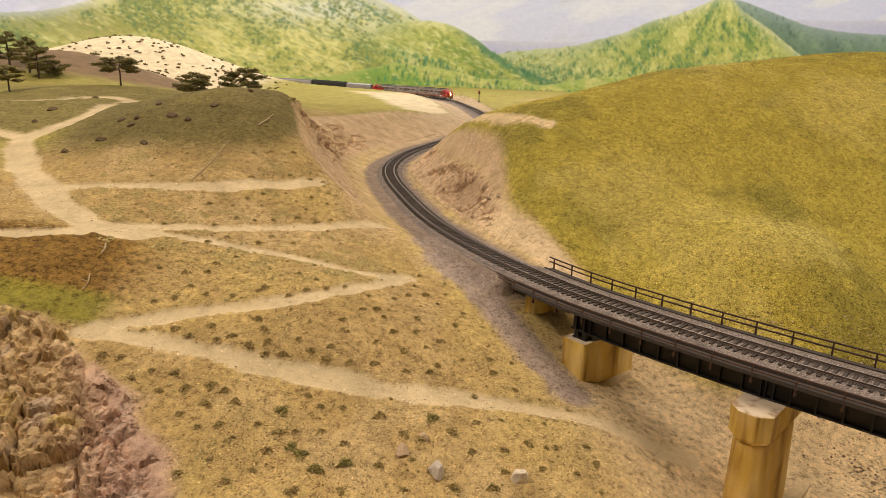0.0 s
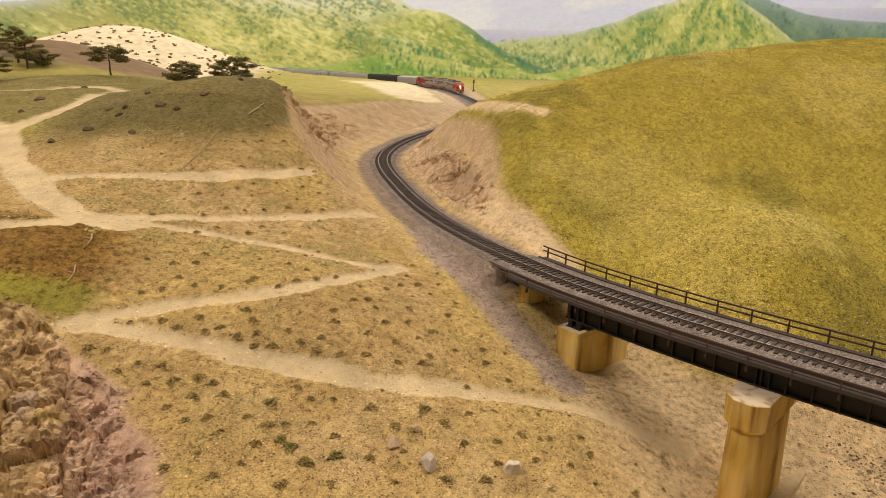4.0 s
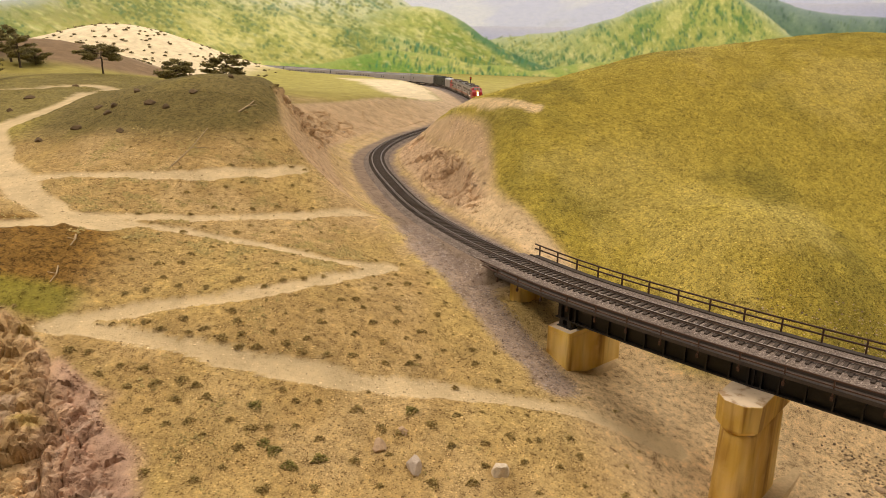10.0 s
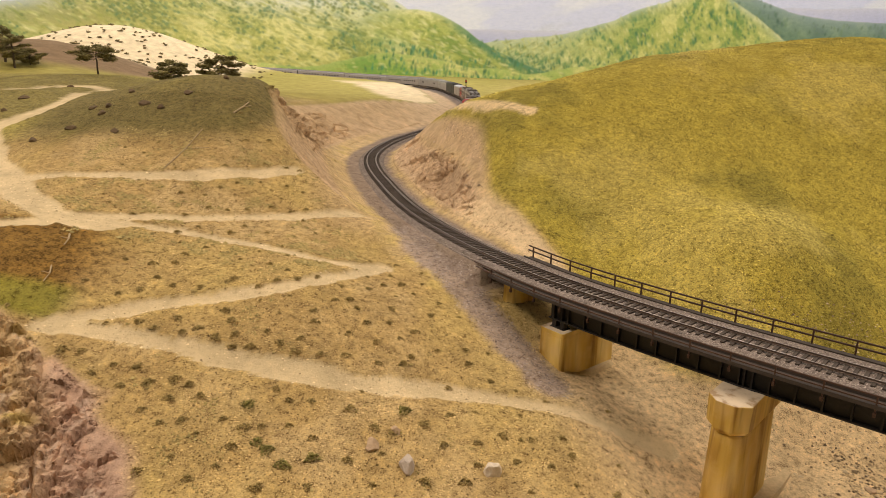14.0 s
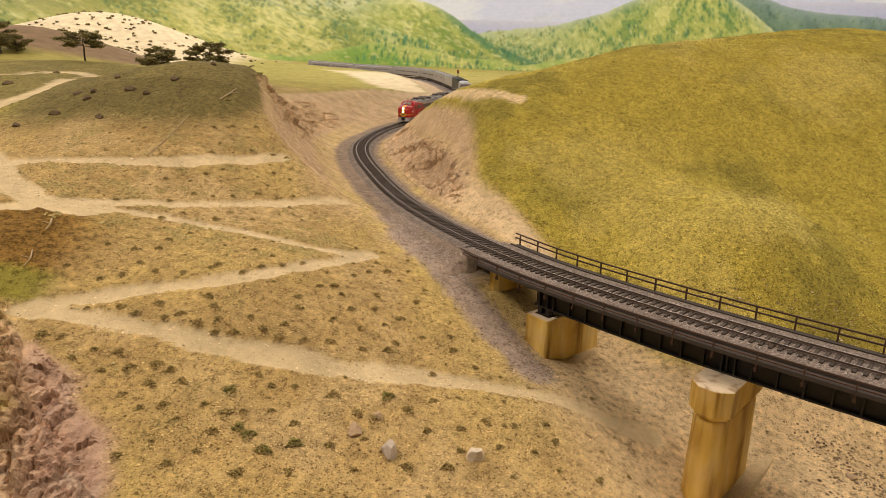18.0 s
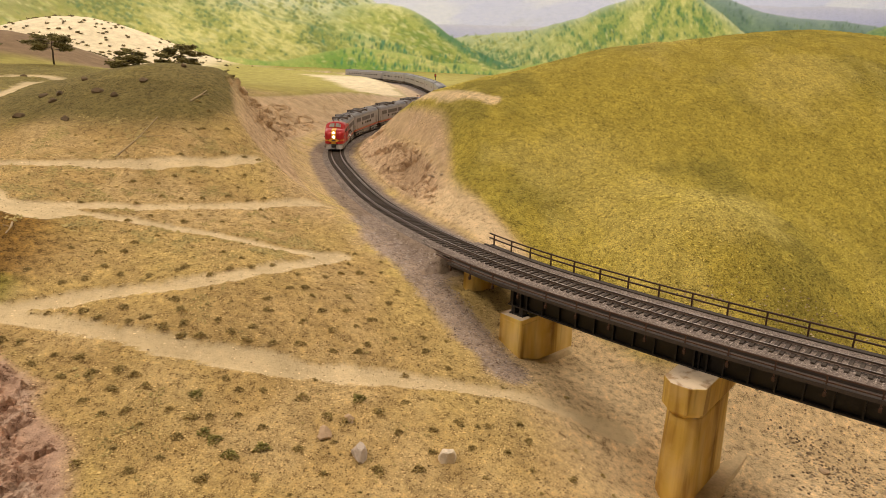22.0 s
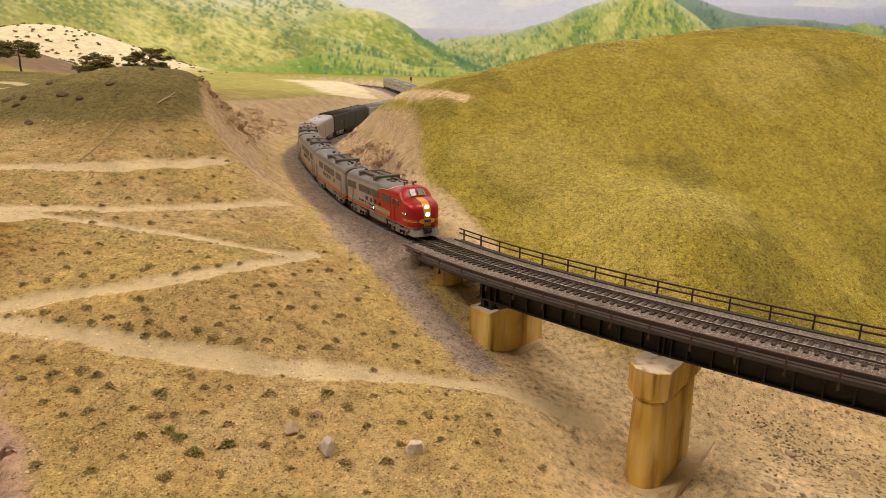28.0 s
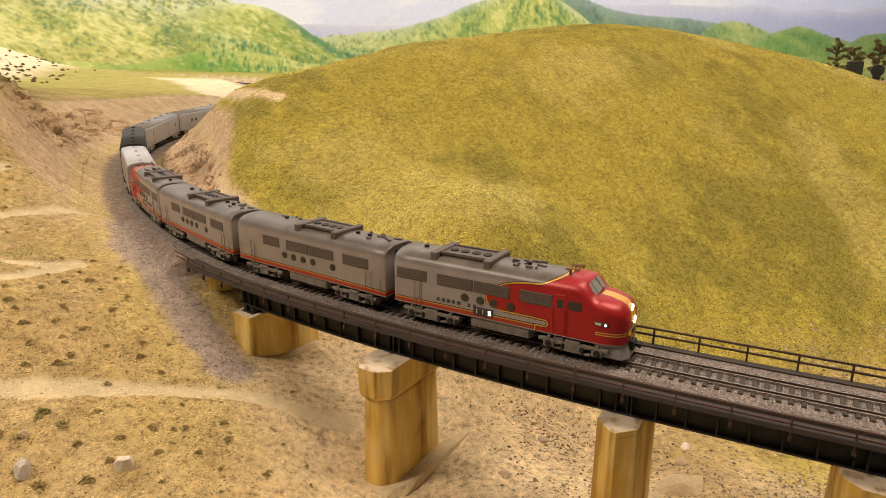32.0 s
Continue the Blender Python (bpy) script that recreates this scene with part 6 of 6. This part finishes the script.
def hill_keep(x, y):
    d, side, i = nearest(x, y, LINE, 6)
    edge = turf_edge(i * STEP)
    return (side < 0) * smooth(.002, .020, d - edge + .010 * value_noise(x, y, 9, 1)) * smooth(.545, .585, y) * smooth(.092, .125, grid_height(x, y)) * smooth(.008, .015, nearest(x, y, LEDGE_LINE)[0]) * (.6 + .4 * smooth(-.4, .4, value_noise(x, y, 14, 42)))


def canyon_keep(x, y):
    return smooth(.235, .20, grid_height(x, y)) * smooth(.27, .36, x + .03 * value_noise(x, y, 20, 44)) * (.25 + .75 * smooth(-.1, .5, value_noise(x, y, 12, 43)))


strew("ground_grit", 330000, -.50, .20, .32, .98, slope_keep, .0003, .00085, SAND_GRAIN, "fine tan and brown scenic grit on the slopes", 51)
strew("hill_turf", 450000, .03, 1.45, .55, 1.30, hill_keep, .00055, .00105, TURF, "coarse olive and straw scenic turf", 52, .15, 1.0)
strew("canyon_gravel", 34000, .08, .9, .30, .62, canyon_keep, .0005, .0016, STONE_GRAIN, "loose pale gravel on the canyon floor", 53)


def fan_keep(x, y):
    return smooth(.026, .010, nearest(x, y, FAN_LINE)[0])


TUFT = varied("dry_tuft_grain", [(.20, .155, .055), (.30, .235, .08), (.40, .31, .11), (.52, .41, .17)])


def tuft_keep(x, y):
    d, side, i = nearest(x, y, LINE, 6)
    return (side > 0) * smooth(.115, .13, d) * smooth(.05, .45, value_noise(x, y, 60, 47) + .35 * value_noise(x, y, 12, 48)) * (1 - road_distance(x, y)) * (1 - rock_zone(x, y)) * smooth(.88, .84, y)


strew("dry_tufts", 60000, -.40, .0, .60, 1.0, tuft_keep, .0006, .0015, TUFT, "brushy dry tufts on the terraces", 57, .1, .8)
strew("slope_tufts", 36000, -.30, .16, .33, .62, lambda x, y: tuft_keep(x, y) * smooth(.15, .4, value_noise(x, y, 34, 49)), .0005, .0010, TUFT, "brushy dry tufts on the sandy slope", 58, .1, 1.0)
strew("ballast_spill", 16000, -.06, .16, .48, .80, fan_keep, .0004, .0009, BALLAST, "grey ballast spilled down the embankment", 54)


def lay_ballast():
    """Loose stones on the ballast between and beside the rails."""
    rng = np.random.default_rng(55)
    n = 34000
    s = ABUTMENT - .42 + rng.uniform(0, 1, n) ** .8 * (LENGTH - .05 - ABUTMENT + .42)
    u = rng.uniform(-.0255, .0255, n)
    k = np.clip((s / STEP).astype(int), 0, len(LINE) - 1)
    tie = np.abs(((s - .03) / .0063) % 1 - .5) > .30
    ok = ~(tie & (np.abs(u) < .0145)) & (np.abs(np.abs(u) - .00825) > .0012)
    s, u, k = s[ok], u[ok], k[ok]
    x, y = LINE[k, 0] + TAN[k, 1] * u, LINE[k, 1] - TAN[k, 0] * u
    z = LINE[k, 2] - .0034 - .0016 * (np.abs(u) > .019)
    r = rng.uniform(.00035, .0007, len(s))
    tagged(new("loose_ballast", scatter_mesh("loose_ballast", np.stack([x, y, z], axis=1), r, BALLAST, .8, 56)), "loose grey ballast stones between the ties", "ballast", kind="stuff")


lay_ballast()

def spot(grid, x, y):
    """A ground map's value at one spot."""
    return float(grid[int(np.clip(np.searchsorted(GY, y), 0, len(GY) - 1)), int(np.clip(np.searchsorted(GX, x), 0, len(GX) - 1))])


def off_track(x, y):
    return float(np.sqrt(np.min((LINE[:, 0] - x) ** 2 + (LINE[:, 1] - y) ** 2)))


BUSH = varied("dry_scrub", [(.19, .135, .050), (.31, .225, .078), (.44, .33, .12), (.56, .43, .18)])
BUSH_GREEN = varied("green_scrub", [(.12, .112, .032), (.21, .185, .048), (.31, .265, .072), (.42, .35, .12)])

BUSH_DARK = varied("dark_scrub", [(.09, .066, .027), (.15, .112, .044), (.22, .165, .066), (.30, .23, .10)])


def bush_mesh(seed, mat):
    """A low clump of stems and leaves, about 9 mm across."""
    rng = np.random.default_rng(seed)
    n = 115
    a, rr = rng.uniform(0, 2 * math.pi, n), rng.uniform(0, 1, n) ** .7
    wide = 1 + .35 * np.sin(3 * a + seed)
    h = .0034 * (1 - rr ** 2) * rng.uniform(.35, 1, n)
    p = np.stack([.0050 * wide * rr * np.cos(a), .0046 * wide * rr * np.sin(a), h + .0003], axis=1)
    return scatter_mesh("scrub_bush", p, rng.uniform(.00040, .00085, n), mat, .9, seed, .6, True)


BUSH_MESHES = [bush_mesh(60 + k, BUSH) for k in range(5)] + [bush_mesh(70 + k, BUSH_GREEN) for k in range(2)] + [bush_mesh(80, BUSH_DARK)]
planted = []


def plant_bush(x, y, size, kind=None, label="small dry scrub bush on the sandy slope"):
    rng = random.Random(int(x * 9973 + y * 7919 + 1e5))
    ob = new("scrub_bush", BUSH_MESHES[rng.randrange(5) if kind is None else kind])
    ob.matrix_basis = pose(x, y, floor_at(x, y) - .0005, 0, 0, rng.uniform(0, 360)) @ Matrix.Diagonal((size, size, size * rng.uniform(.8, 1.25), 1))
    planted.append((x, y))
    return tagged(ob, label, "bush", "scrub bushes")


# scrub between the roads, on the near slope, towards the canyon and on the terraces
ABOVE_LOOP = [(-0.256, 0.576), (-0.232, 0.575), (-0.215, 0.582), (-0.212, 0.599), (-0.271, 0.534), (-0.226, 0.533), (-0.220, 0.552), (-0.240, 0.524), (-0.203, 0.541), (-0.180, 0.541), (-0.134, 0.593), (-0.121, 0.560), (-0.105, 0.569), (-0.090, 0.583), (-0.156, 0.555), (-0.134, 0.549), (-0.160, 0.549), (-0.116, 0.581)]
IN_LOOP = [(-0.186, 0.504), (-0.151, 0.513), (-0.144, 0.504), (-0.167, 0.494), (-0.178, 0.488), (-0.200, 0.491), (-0.213, 0.495), (-0.070, 0.547), (-0.058, 0.552), (-0.045, 0.584), (-0.033, 0.603), (-0.017, 0.615), (-0.051, 0.545), (-0.022, 0.563), (-0.084, 0.526), (-0.081, 0.515), (-0.023, 0.542), (-0.042, 0.531), (-0.054, 0.513), (-0.013, 0.524), (-0.002, 0.538), (-0.089, 0.495), (-0.103, 0.488), (-0.116, 0.497), (-0.138, 0.491), (-0.137, 0.480), (-0.124, 0.481), (-0.091, 0.481), (-0.072, 0.484), (-0.054, 0.490), (-0.032, 0.512), (-0.003, 0.506), (-0.009, 0.496), (-0.029, 0.491), (-0.151, 0.486), (0.041, 0.530), (0.043, 0.514), (0.026, 0.482), (0.012, 0.569), (0.060, 0.496)]
NEAR_SLOPE = [(-0.253, 0.458), (-0.240, 0.460), (-0.225, 0.442), (-0.215, 0.453), (-0.186, 0.442), (-0.169, 0.445), (-0.203, 0.436), (-0.198, 0.453), (-0.158, 0.442), (-0.168, 0.430), (-0.183, 0.419), (-0.148, 0.434), (-0.114, 0.431), (-0.088, 0.440), (-0.072, 0.443), (-0.098, 0.448), (-0.044, 0.440), (-0.006, 0.448), (-0.026, 0.428), (-0.013, 0.426), (-0.084, 0.420), (-0.102, 0.416), (-0.113, 0.412), (-0.128, 0.418), (-0.154, 0.414), (-0.168, 0.410), (-0.142, 0.405), (-0.102, 0.404), (-0.094, 0.398), (-0.117, 0.398), (-0.067, 0.412), (-0.064, 0.396), (-0.082, 0.388), (-0.041, 0.397), (-0.023, 0.379), (-0.064, 0.374), (-0.094, 0.368), (-0.123, 0.383), (-0.152, 0.386), (-0.137, 0.371), (-0.168, 0.372)]
CANYON_SIDE = [(0.027, 0.450), (0.065, 0.436), (0.078, 0.435), (0.086, 0.437), (0.046, 0.426), (0.023, 0.419), (0.072, 0.411), (0.097, 0.412), (0.114, 0.429), (0.110, 0.445), (0.010, 0.385), (0.036, 0.388), (0.140, 0.401), (0.045, 0.404), (0.009, 0.437)]
TERRACES = [(-0.249, 0.935), (-0.228, 0.876), (-0.248, 0.865), (-0.240, 0.741), (-0.263, 0.734), (-0.231, 0.920), (-0.202, 0.889), (-0.196, 0.837), (-0.171, 0.845), (-0.237, 0.813), (-0.155, 0.848), (-0.215, 0.781), (-0.229, 0.718), (-0.142, 0.796), (-0.169, 0.749), (-0.223, 0.668), (-0.237, 0.647), (-0.192, 0.670), (-0.160, 0.688), (-0.191, 0.731), (-0.229, 0.763), (-0.245, 0.690), (-0.132, 0.761), (-0.161, 0.800)]
GREENEST = ((-.006, .448), (-.064, .396), (-.082, .388), (-.114, .431), (-.102, .404), (-.094, .398))
rng = random.Random(21)
for spots, lo, hi, lab in ((ABOVE_LOOP, .65, .95, "small dry scrub bush between the dirt roads"), (IN_LOOP, .65, .95, "small dry scrub bush between the dirt roads"),
                           (NEAR_SLOPE, .65, .98, "olive-brown scrub bush on the sandy slope"), (CANYON_SIDE, .65, .95, "olive-brown scrub bush above the canyon"),
                           (TERRACES, .6, .9, "small dry scrub bush on the terraces")):
    for bx, by in spots:
        if (bx, by) in GREENEST:
            plant_bush(bx, by, 1.05, rng.choice((5, 6)), "green scrub bush on the sandy slope")
        else:
            plant_bush(bx, by, rng.uniform(lo, hi), None, lab)
tries = 0
while len(planted) < 215 and tries < 9000:
    tries += 1
    x, y = rng.uniform(-.42, .17), rng.uniform(.335, .66)
    if all((x - q) ** 2 + (y - w) ** 2 > .0185 ** 2 for q, w in planted) and spot(ROAD_MAP, x, y) < .12 and spot(ROCK_MAP, x, y) < .1 and math.sqrt(np.min((FAN_LINE[:, 0] - x) ** 2 + (FAN_LINE[:, 1] - y) ** 2)) > .024 and y < .70 - 1.1 * max(0, x + .02) and not (x < -.245 and y > .495):
        plant_bush(x, y, rng.uniform(.35, .6))
tries = 0
while len(planted) < 265 and tries < 9000:
    tries += 1
    x, y = rng.uniform(-.36, -.04), rng.uniform(.64, .98)
    if all((x - q) ** 2 + (y - w) ** 2 > .019 ** 2 for q, w in planted) and spot(ROAD_MAP, x, y) < .1 and off_track(x, y) > .11 and not (x < -.27 and y > .84):
        plant_bush(x, y, rng.uniform(.35, .6))

# scrub on the pale far hill
P_, S_ = [], []
gen = np.random.default_rng(77)
for k in range(280):
    x, y = gen.uniform(-1.65, -.70), gen.uniform(2.40, 3.35)
    w = gen.uniform(.0045, .0085)
    m = 46
    P_.append(np.array([x, y, floor_at(x, y)]) + gen.normal(0, 1, (m, 3)) * np.array([1, 1, .5]) * w * .42 + np.array([0, 0, w * .35]))
    S_.append(gen.uniform(.16, .34, m) * w)
tagged(new("far_scrub", scatter_mesh("far_scrub", np.vstack(P_), np.concatenate(S_), BUSH_DARK, .9, 78, .6, True)), "dark scrub dotted over the pale far hill", "scrub", kind="stuff")

ROCK = [plain("grey_stone", (.52, .44, .38), .85, 0, .25, 120, .0008), plain("white_stone", (.78, .68, .56), .8, 0, .18, 120, .0008), plain("brown_stone", (.50, .36, .24), .85, 0, .25, 120, .0008), plain("dark_rock", (.13, .088, .048), .9, 0, .4, 160, .0008)]


def boulder(name, x, y, size, mat, label, seed, lift=.35, turn=0):
    """An angular stone, broken along flat faces."""
    r = random.Random(seed)
    bm = bmesh.new()
    bmesh.ops.create_icosphere(bm, subdivisions=3, radius=1)
    for _ in range(9):
        n = Vector((r.uniform(-1, 1), r.uniform(-1, 1), r.uniform(-.5, 1))).normalized()
        q = r.uniform(.55, .8)
        for v in bm.verts:
            d = v.co.dot(n) - q
            if d > 0:
                v.co -= n * d
    for v in bm.verts:
        w = noise.noise(v.co * 2.5 + Vector((seed, 0, 0))) * .07
        v.co = Vector((v.co.x * size[0], v.co.y * size[1], v.co.z * size[2])) * (1 + w)
    ob = part(name, bm, mat, None)
    ob.matrix_basis = pose(x, y, floor_at(x, y) + size[2] * lift, 0, 0, turn)
    return tagged(ob, label, "rock", "loose rocks")


boulder("boulder", -.003, .396, (.0058, .0085, .0075), ROCK[0], "grey angular stone lying on the sandy slope", 1, .3, 20)
boulder("boulder", .055, .399, (.0064, .0060, .0075), ROCK[1], "white angular stone lying on the sandy slope", 2, .3, 40)
boulder("boulder", -.026, .411, (.0052, .0066, .0052), ROCK[2], "pale brown stone lying on the sandy slope", 3, .3)
boulder("boulder", -.011, .428, (.0042, .0052, .0036), ROCK[2], "small brown stone lying on the sandy slope", 4, .2)
for k, (x, y) in enumerate(((-0.487, 0.856), (-0.452, 0.881), (-0.456, 0.952), (-0.429, 0.922), (-0.386, 0.860), (-0.379, 0.937), (-0.350, 0.922), (-0.330, 0.970), (-0.302, 1.057), (-0.420, 0.998), (-0.713, 1.387), (-0.645, 1.114), (-0.616, 1.014), (-0.432, 0.948))):
    boulder("rock", x, y, (.0055 + .002 * (k % 3), .0042 + .002 * (k % 2), .0046), ROCK[3], "dark weathered rock on the grassy knoll", 10 + k, .25, 37 * k)
for k, (x, y) in enumerate(((.49, .455), (.47, .43), (.40, .44), (.53, .47), (.36, .46), (.44, .40), (.31, .41), (.57, .52))):
    boulder("rock", x, y, (.006 + .002 * (k % 2), .005, .003), ROCK[1] if k == 0 else ROCK[2], "pale stone on the canyon floor", 40 + k, .1, 50 * k)

BARK = plain("bark", (.10, .075, .055), .9, 0, .4, 200, .0008)
STICK = plain("dead_wood", (.42, .32, .19), .85, 0, .3, 200, .0004)
NEEDLES = varied("pine_needles", [(.075, .066, .024), (.16, .135, .046), (.25, .21, .068), (.36, .30, .11)])


def tree(x, y, height, spread, seed, lean, label, base=.35, flat=.42):
    """A wind-shaped pine: trunk, limbs and flat clumps of needles."""
    r = random.Random(seed)
    t = tagged(new("pine_tree"), label, "tree", "layout trees")
    t.matrix_basis = pose(x, y, floor_at(x, y) - .002, 0, 0, 0)
    bm = bmesh.new()
    pts, n = [], 7
    for k in range(n):
        f = k / (n - 1)
        pts.append(Vector((lean * f * f * height + r.uniform(-.02, .02) * height * f, r.uniform(-.02, .02) * height, f * height * .92)))
    for k in range(n - 1):
        rod(bm, pts[k], pts[k + 1], height * (.034 * (1 - .75 * k / n)), 8)
    part("trunk", bm, BARK, t)
    tufts = []
    for k in range(15):
        f = base + (1 - base) * (k + .5) / 15
        q = pts[min(n - 2, int(f * (n - 1)))].lerp(pts[min(n - 1, int(f * (n - 1)) + 1)], f * (n - 1) % 1)
        a = k * 2.4 + r.uniform(-.5, .5)
        reach = spread * (.45 + .75 * math.sin(math.pi * min(1, (f - base) / (1 - base) * .8 + .2))) * r.uniform(.55, 1.0)
        tip = q + Vector((math.cos(a) * reach, math.sin(a) * reach, r.uniform(.0, .1) * height))
        part("limb", rod(bmesh.new(), q, tip, height * .009, 5), BARK, t)
        tufts += [(q.lerp(tip, g), spread * w) for g, w in ((.62, .22), (.85, .30), (1.05, .20))]
    rg = np.random.default_rng(seed)
    P, S = [], []
    for c, w in tufts:
        m = 85
        d = rg.normal(0, 1, (m, 3)) * np.array([w, w, w * flat]) * .50
        P.append(np.array(c) + d)
        S.append(rg.uniform(.0012, .0026, m))
    part("crown", scatter_mesh("crown", np.vstack(P), np.concatenate(S), NEEDLES, .6, seed, .6, True), None, t, "dark green clumps of needles")
    return t


PINE = "dark green wind-shaped model pine tree"
tree(-.775, 1.635, .066, .046, 1, .02, PINE + " standing alone", .55)
tree(-.392, 1.29, .066, .034, 2, .30, PINE + " leaning behind the knoll", .42)
tree(-.487, 1.30, .060, .030, 3, .30, PINE + " leaning behind the knoll", .42)
tree(-1.065, 1.80, .084, .034, 4, .0, "tall olive-green model pine tree with open limbs", .3, .45)
tree(-1.125, 1.86, .092, .036, 5, .05, "tall olive-green model pine tree with open limbs", .25, .45)
tree(-.948, 1.485, .060, .030, 6, .0, PINE + " beside the dirt road", .45, .35)
tree(-1.20, 1.90, .096, .038, 7, .0, "tall olive-green model pine tree with open limbs", .2, .45)
tree(-1.06, 1.86, .045, .034, 8, .0, "low olive-green model pine tree", .15, .5)


def stick(x, y, dx, dy, r=.0011):
    ob = tagged(new("fallen_stick"), "pale dry stick lying on the ground", "stick", "fallen sticks")
    a = Vector((x, y, floor_at(x, y) + r))
    mid = Vector((x + dx * .5 + .002, y + dy * .5, floor_at(x + dx * .5, y + dy * .5) + r * 1.6))
    b = Vector((x + dx, y + dy, floor_at(x + dx, y + dy) + r))
    bm = rod(rod(bmesh.new(), a, mid, r, 6), mid, b, r * .7, 6)
    rod(bm, mid, mid + Vector((dy * .3, -dx * .3, .002)), r * .5, 5)
    part("twig", bm, STICK, ob)


stick(-.297, .779, .014, .10, .0007)
stick(-.257, .930, .010, .042, .0011)
stick(-.3125, .5955, .005, -.020, .0009)
stick(-.302, .5435, .004, -.021, .0006)

# the lineside signal and its neighbours at the back
RED_TARGET = plain("red_signal_target", (.55, .05, .02), .5, 0, .1, 60, 0)


def signal(x, y, h, label):
    ob = tagged(new("railway_signal"), label, "signal")
    ob.matrix_basis = pose(x, y, floor_at(x, y) - .002)
    part("mast", rod(bmesh.new(), (0, 0, 0), (0, 0, h), .0016, 8), STEEL, ob)
    head = part("signal_head", boxes((-.004, -.003, h - .006, .004, .003, h + .008), bevel=.001), STEEL, ob, "black signal head")
    part("target", disc(bmesh.new(), 0, -.003, h + .002, .0040, -.0012), RED_TARGET, head, "round red target")
    part("base", boxes((-.005, -.005, 0, .005, .005, .006), bevel=.001), STEEL, ob)


signal(.150, 3.05, .044, "black lineside signal with a round red target")


# tank car and box car standing beyond the hill
def yard():
    p = Vector((1.785, 1.70, 0))
    p.z = floor_at(p.x, p.y) - .004
    bank = tagged(new("yard_bank"), "low earth bank carrying a siding behind the hill", "bank")
    part("bank", boxes((p.x - .14, p.y - .06, p.z, p.x + .30, p.y + .14, .358), bevel=.01), ROCK[2], bank)
    p.z = .358
    box_ = tagged(new("box_car"), "dark brown box car standing behind the hill", "freight car")
    box_.matrix_basis = pose(p.x - .010, p.y + .03, p.z, 0, 0, 52)
    part("body", boxes((-.040, -.018, .012, .040, .018, .056), bevel=.001), DARK_CAR, box_)
    for q in (-.038, -.019, 0, .019, .038):
        part("rib", boxes((q - .0006, -.0188, .013, q + .0006, .0188, .055)), BLACK, box_)
    for q in (-.025, .025):
        truck(box_, q, 2, .02)
    tank = tagged(new("tank_car"), "black tank car standing behind the hill", "freight car")
    tank.matrix_basis = pose(p.x + .066, p.y + .025, p.z, 0, 0, 47)
    part("tank", rod(bmesh.new(), (-.045, 0, .030), (.045, 0, .030), .017, 24), BLACK, tank)
    part("frame", boxes((-.048, -.010, .009, .048, .010, .014)), BLACK, tank)
    for q in (-.03, .03):
        truck(tank, q, 2, .02)
    return p


yard()
tree(1.86, 1.90, .200, .026, 21, .0, "dark model tree behind the siding", .55, .7)
tree(1.95, 1.93, .190, .030, 22, .0, "dark model tree behind the siding", .55, .7)
tree(2.02, 1.90, .200, .032, 23, .0, "dark model tree behind the siding", .55, .7)

for k, (x, y, a, b_, c) in enumerate(((.445, .385, .030, .018, .010), (.585, .372, .042, .020, .012))):
    boulder("plaster_mound", x, y, (a, b_, c), PLASTER, "smooth pale plaster mound on the canyon floor", 90 + k, .0, 20 + 25 * k)


def nose_at(t):
    """How far along the track the train's nose is."""
    ts = np.linspace(t - 1.5, t + 1.5, 13)
    a = np.array(NOSE)
    v = np.interp(ts, a[:, 0], a[:, 1])
    v = np.where(ts > 32, a[-1, 1] + (ts - 32) * .11, np.where(ts < 0, a[0, 1] + ts * .0965, v))
    return float(v.mean())


def motions():
    """The train runs along its track."""
    times = [k * .5 for k in range(65)]
    for car, back, half, way in TRAIN:
        rows = []
        for t in times:
            s = nose_at(t) - back
            a, b = along(s + half)[0], along(s - half)[0]
            d, mid = a - b, (a + b) / 2
            yaw = math.degrees(math.atan2(d[1], d[0])) + (0 if way > 0 else 180)
            rows.append((t, pose(mid[0], mid[1], mid[2], 0, math.degrees(-math.asin(d[2] / np.linalg.norm(d))) * way, yaw)))
        walk(car, rows)


motions()
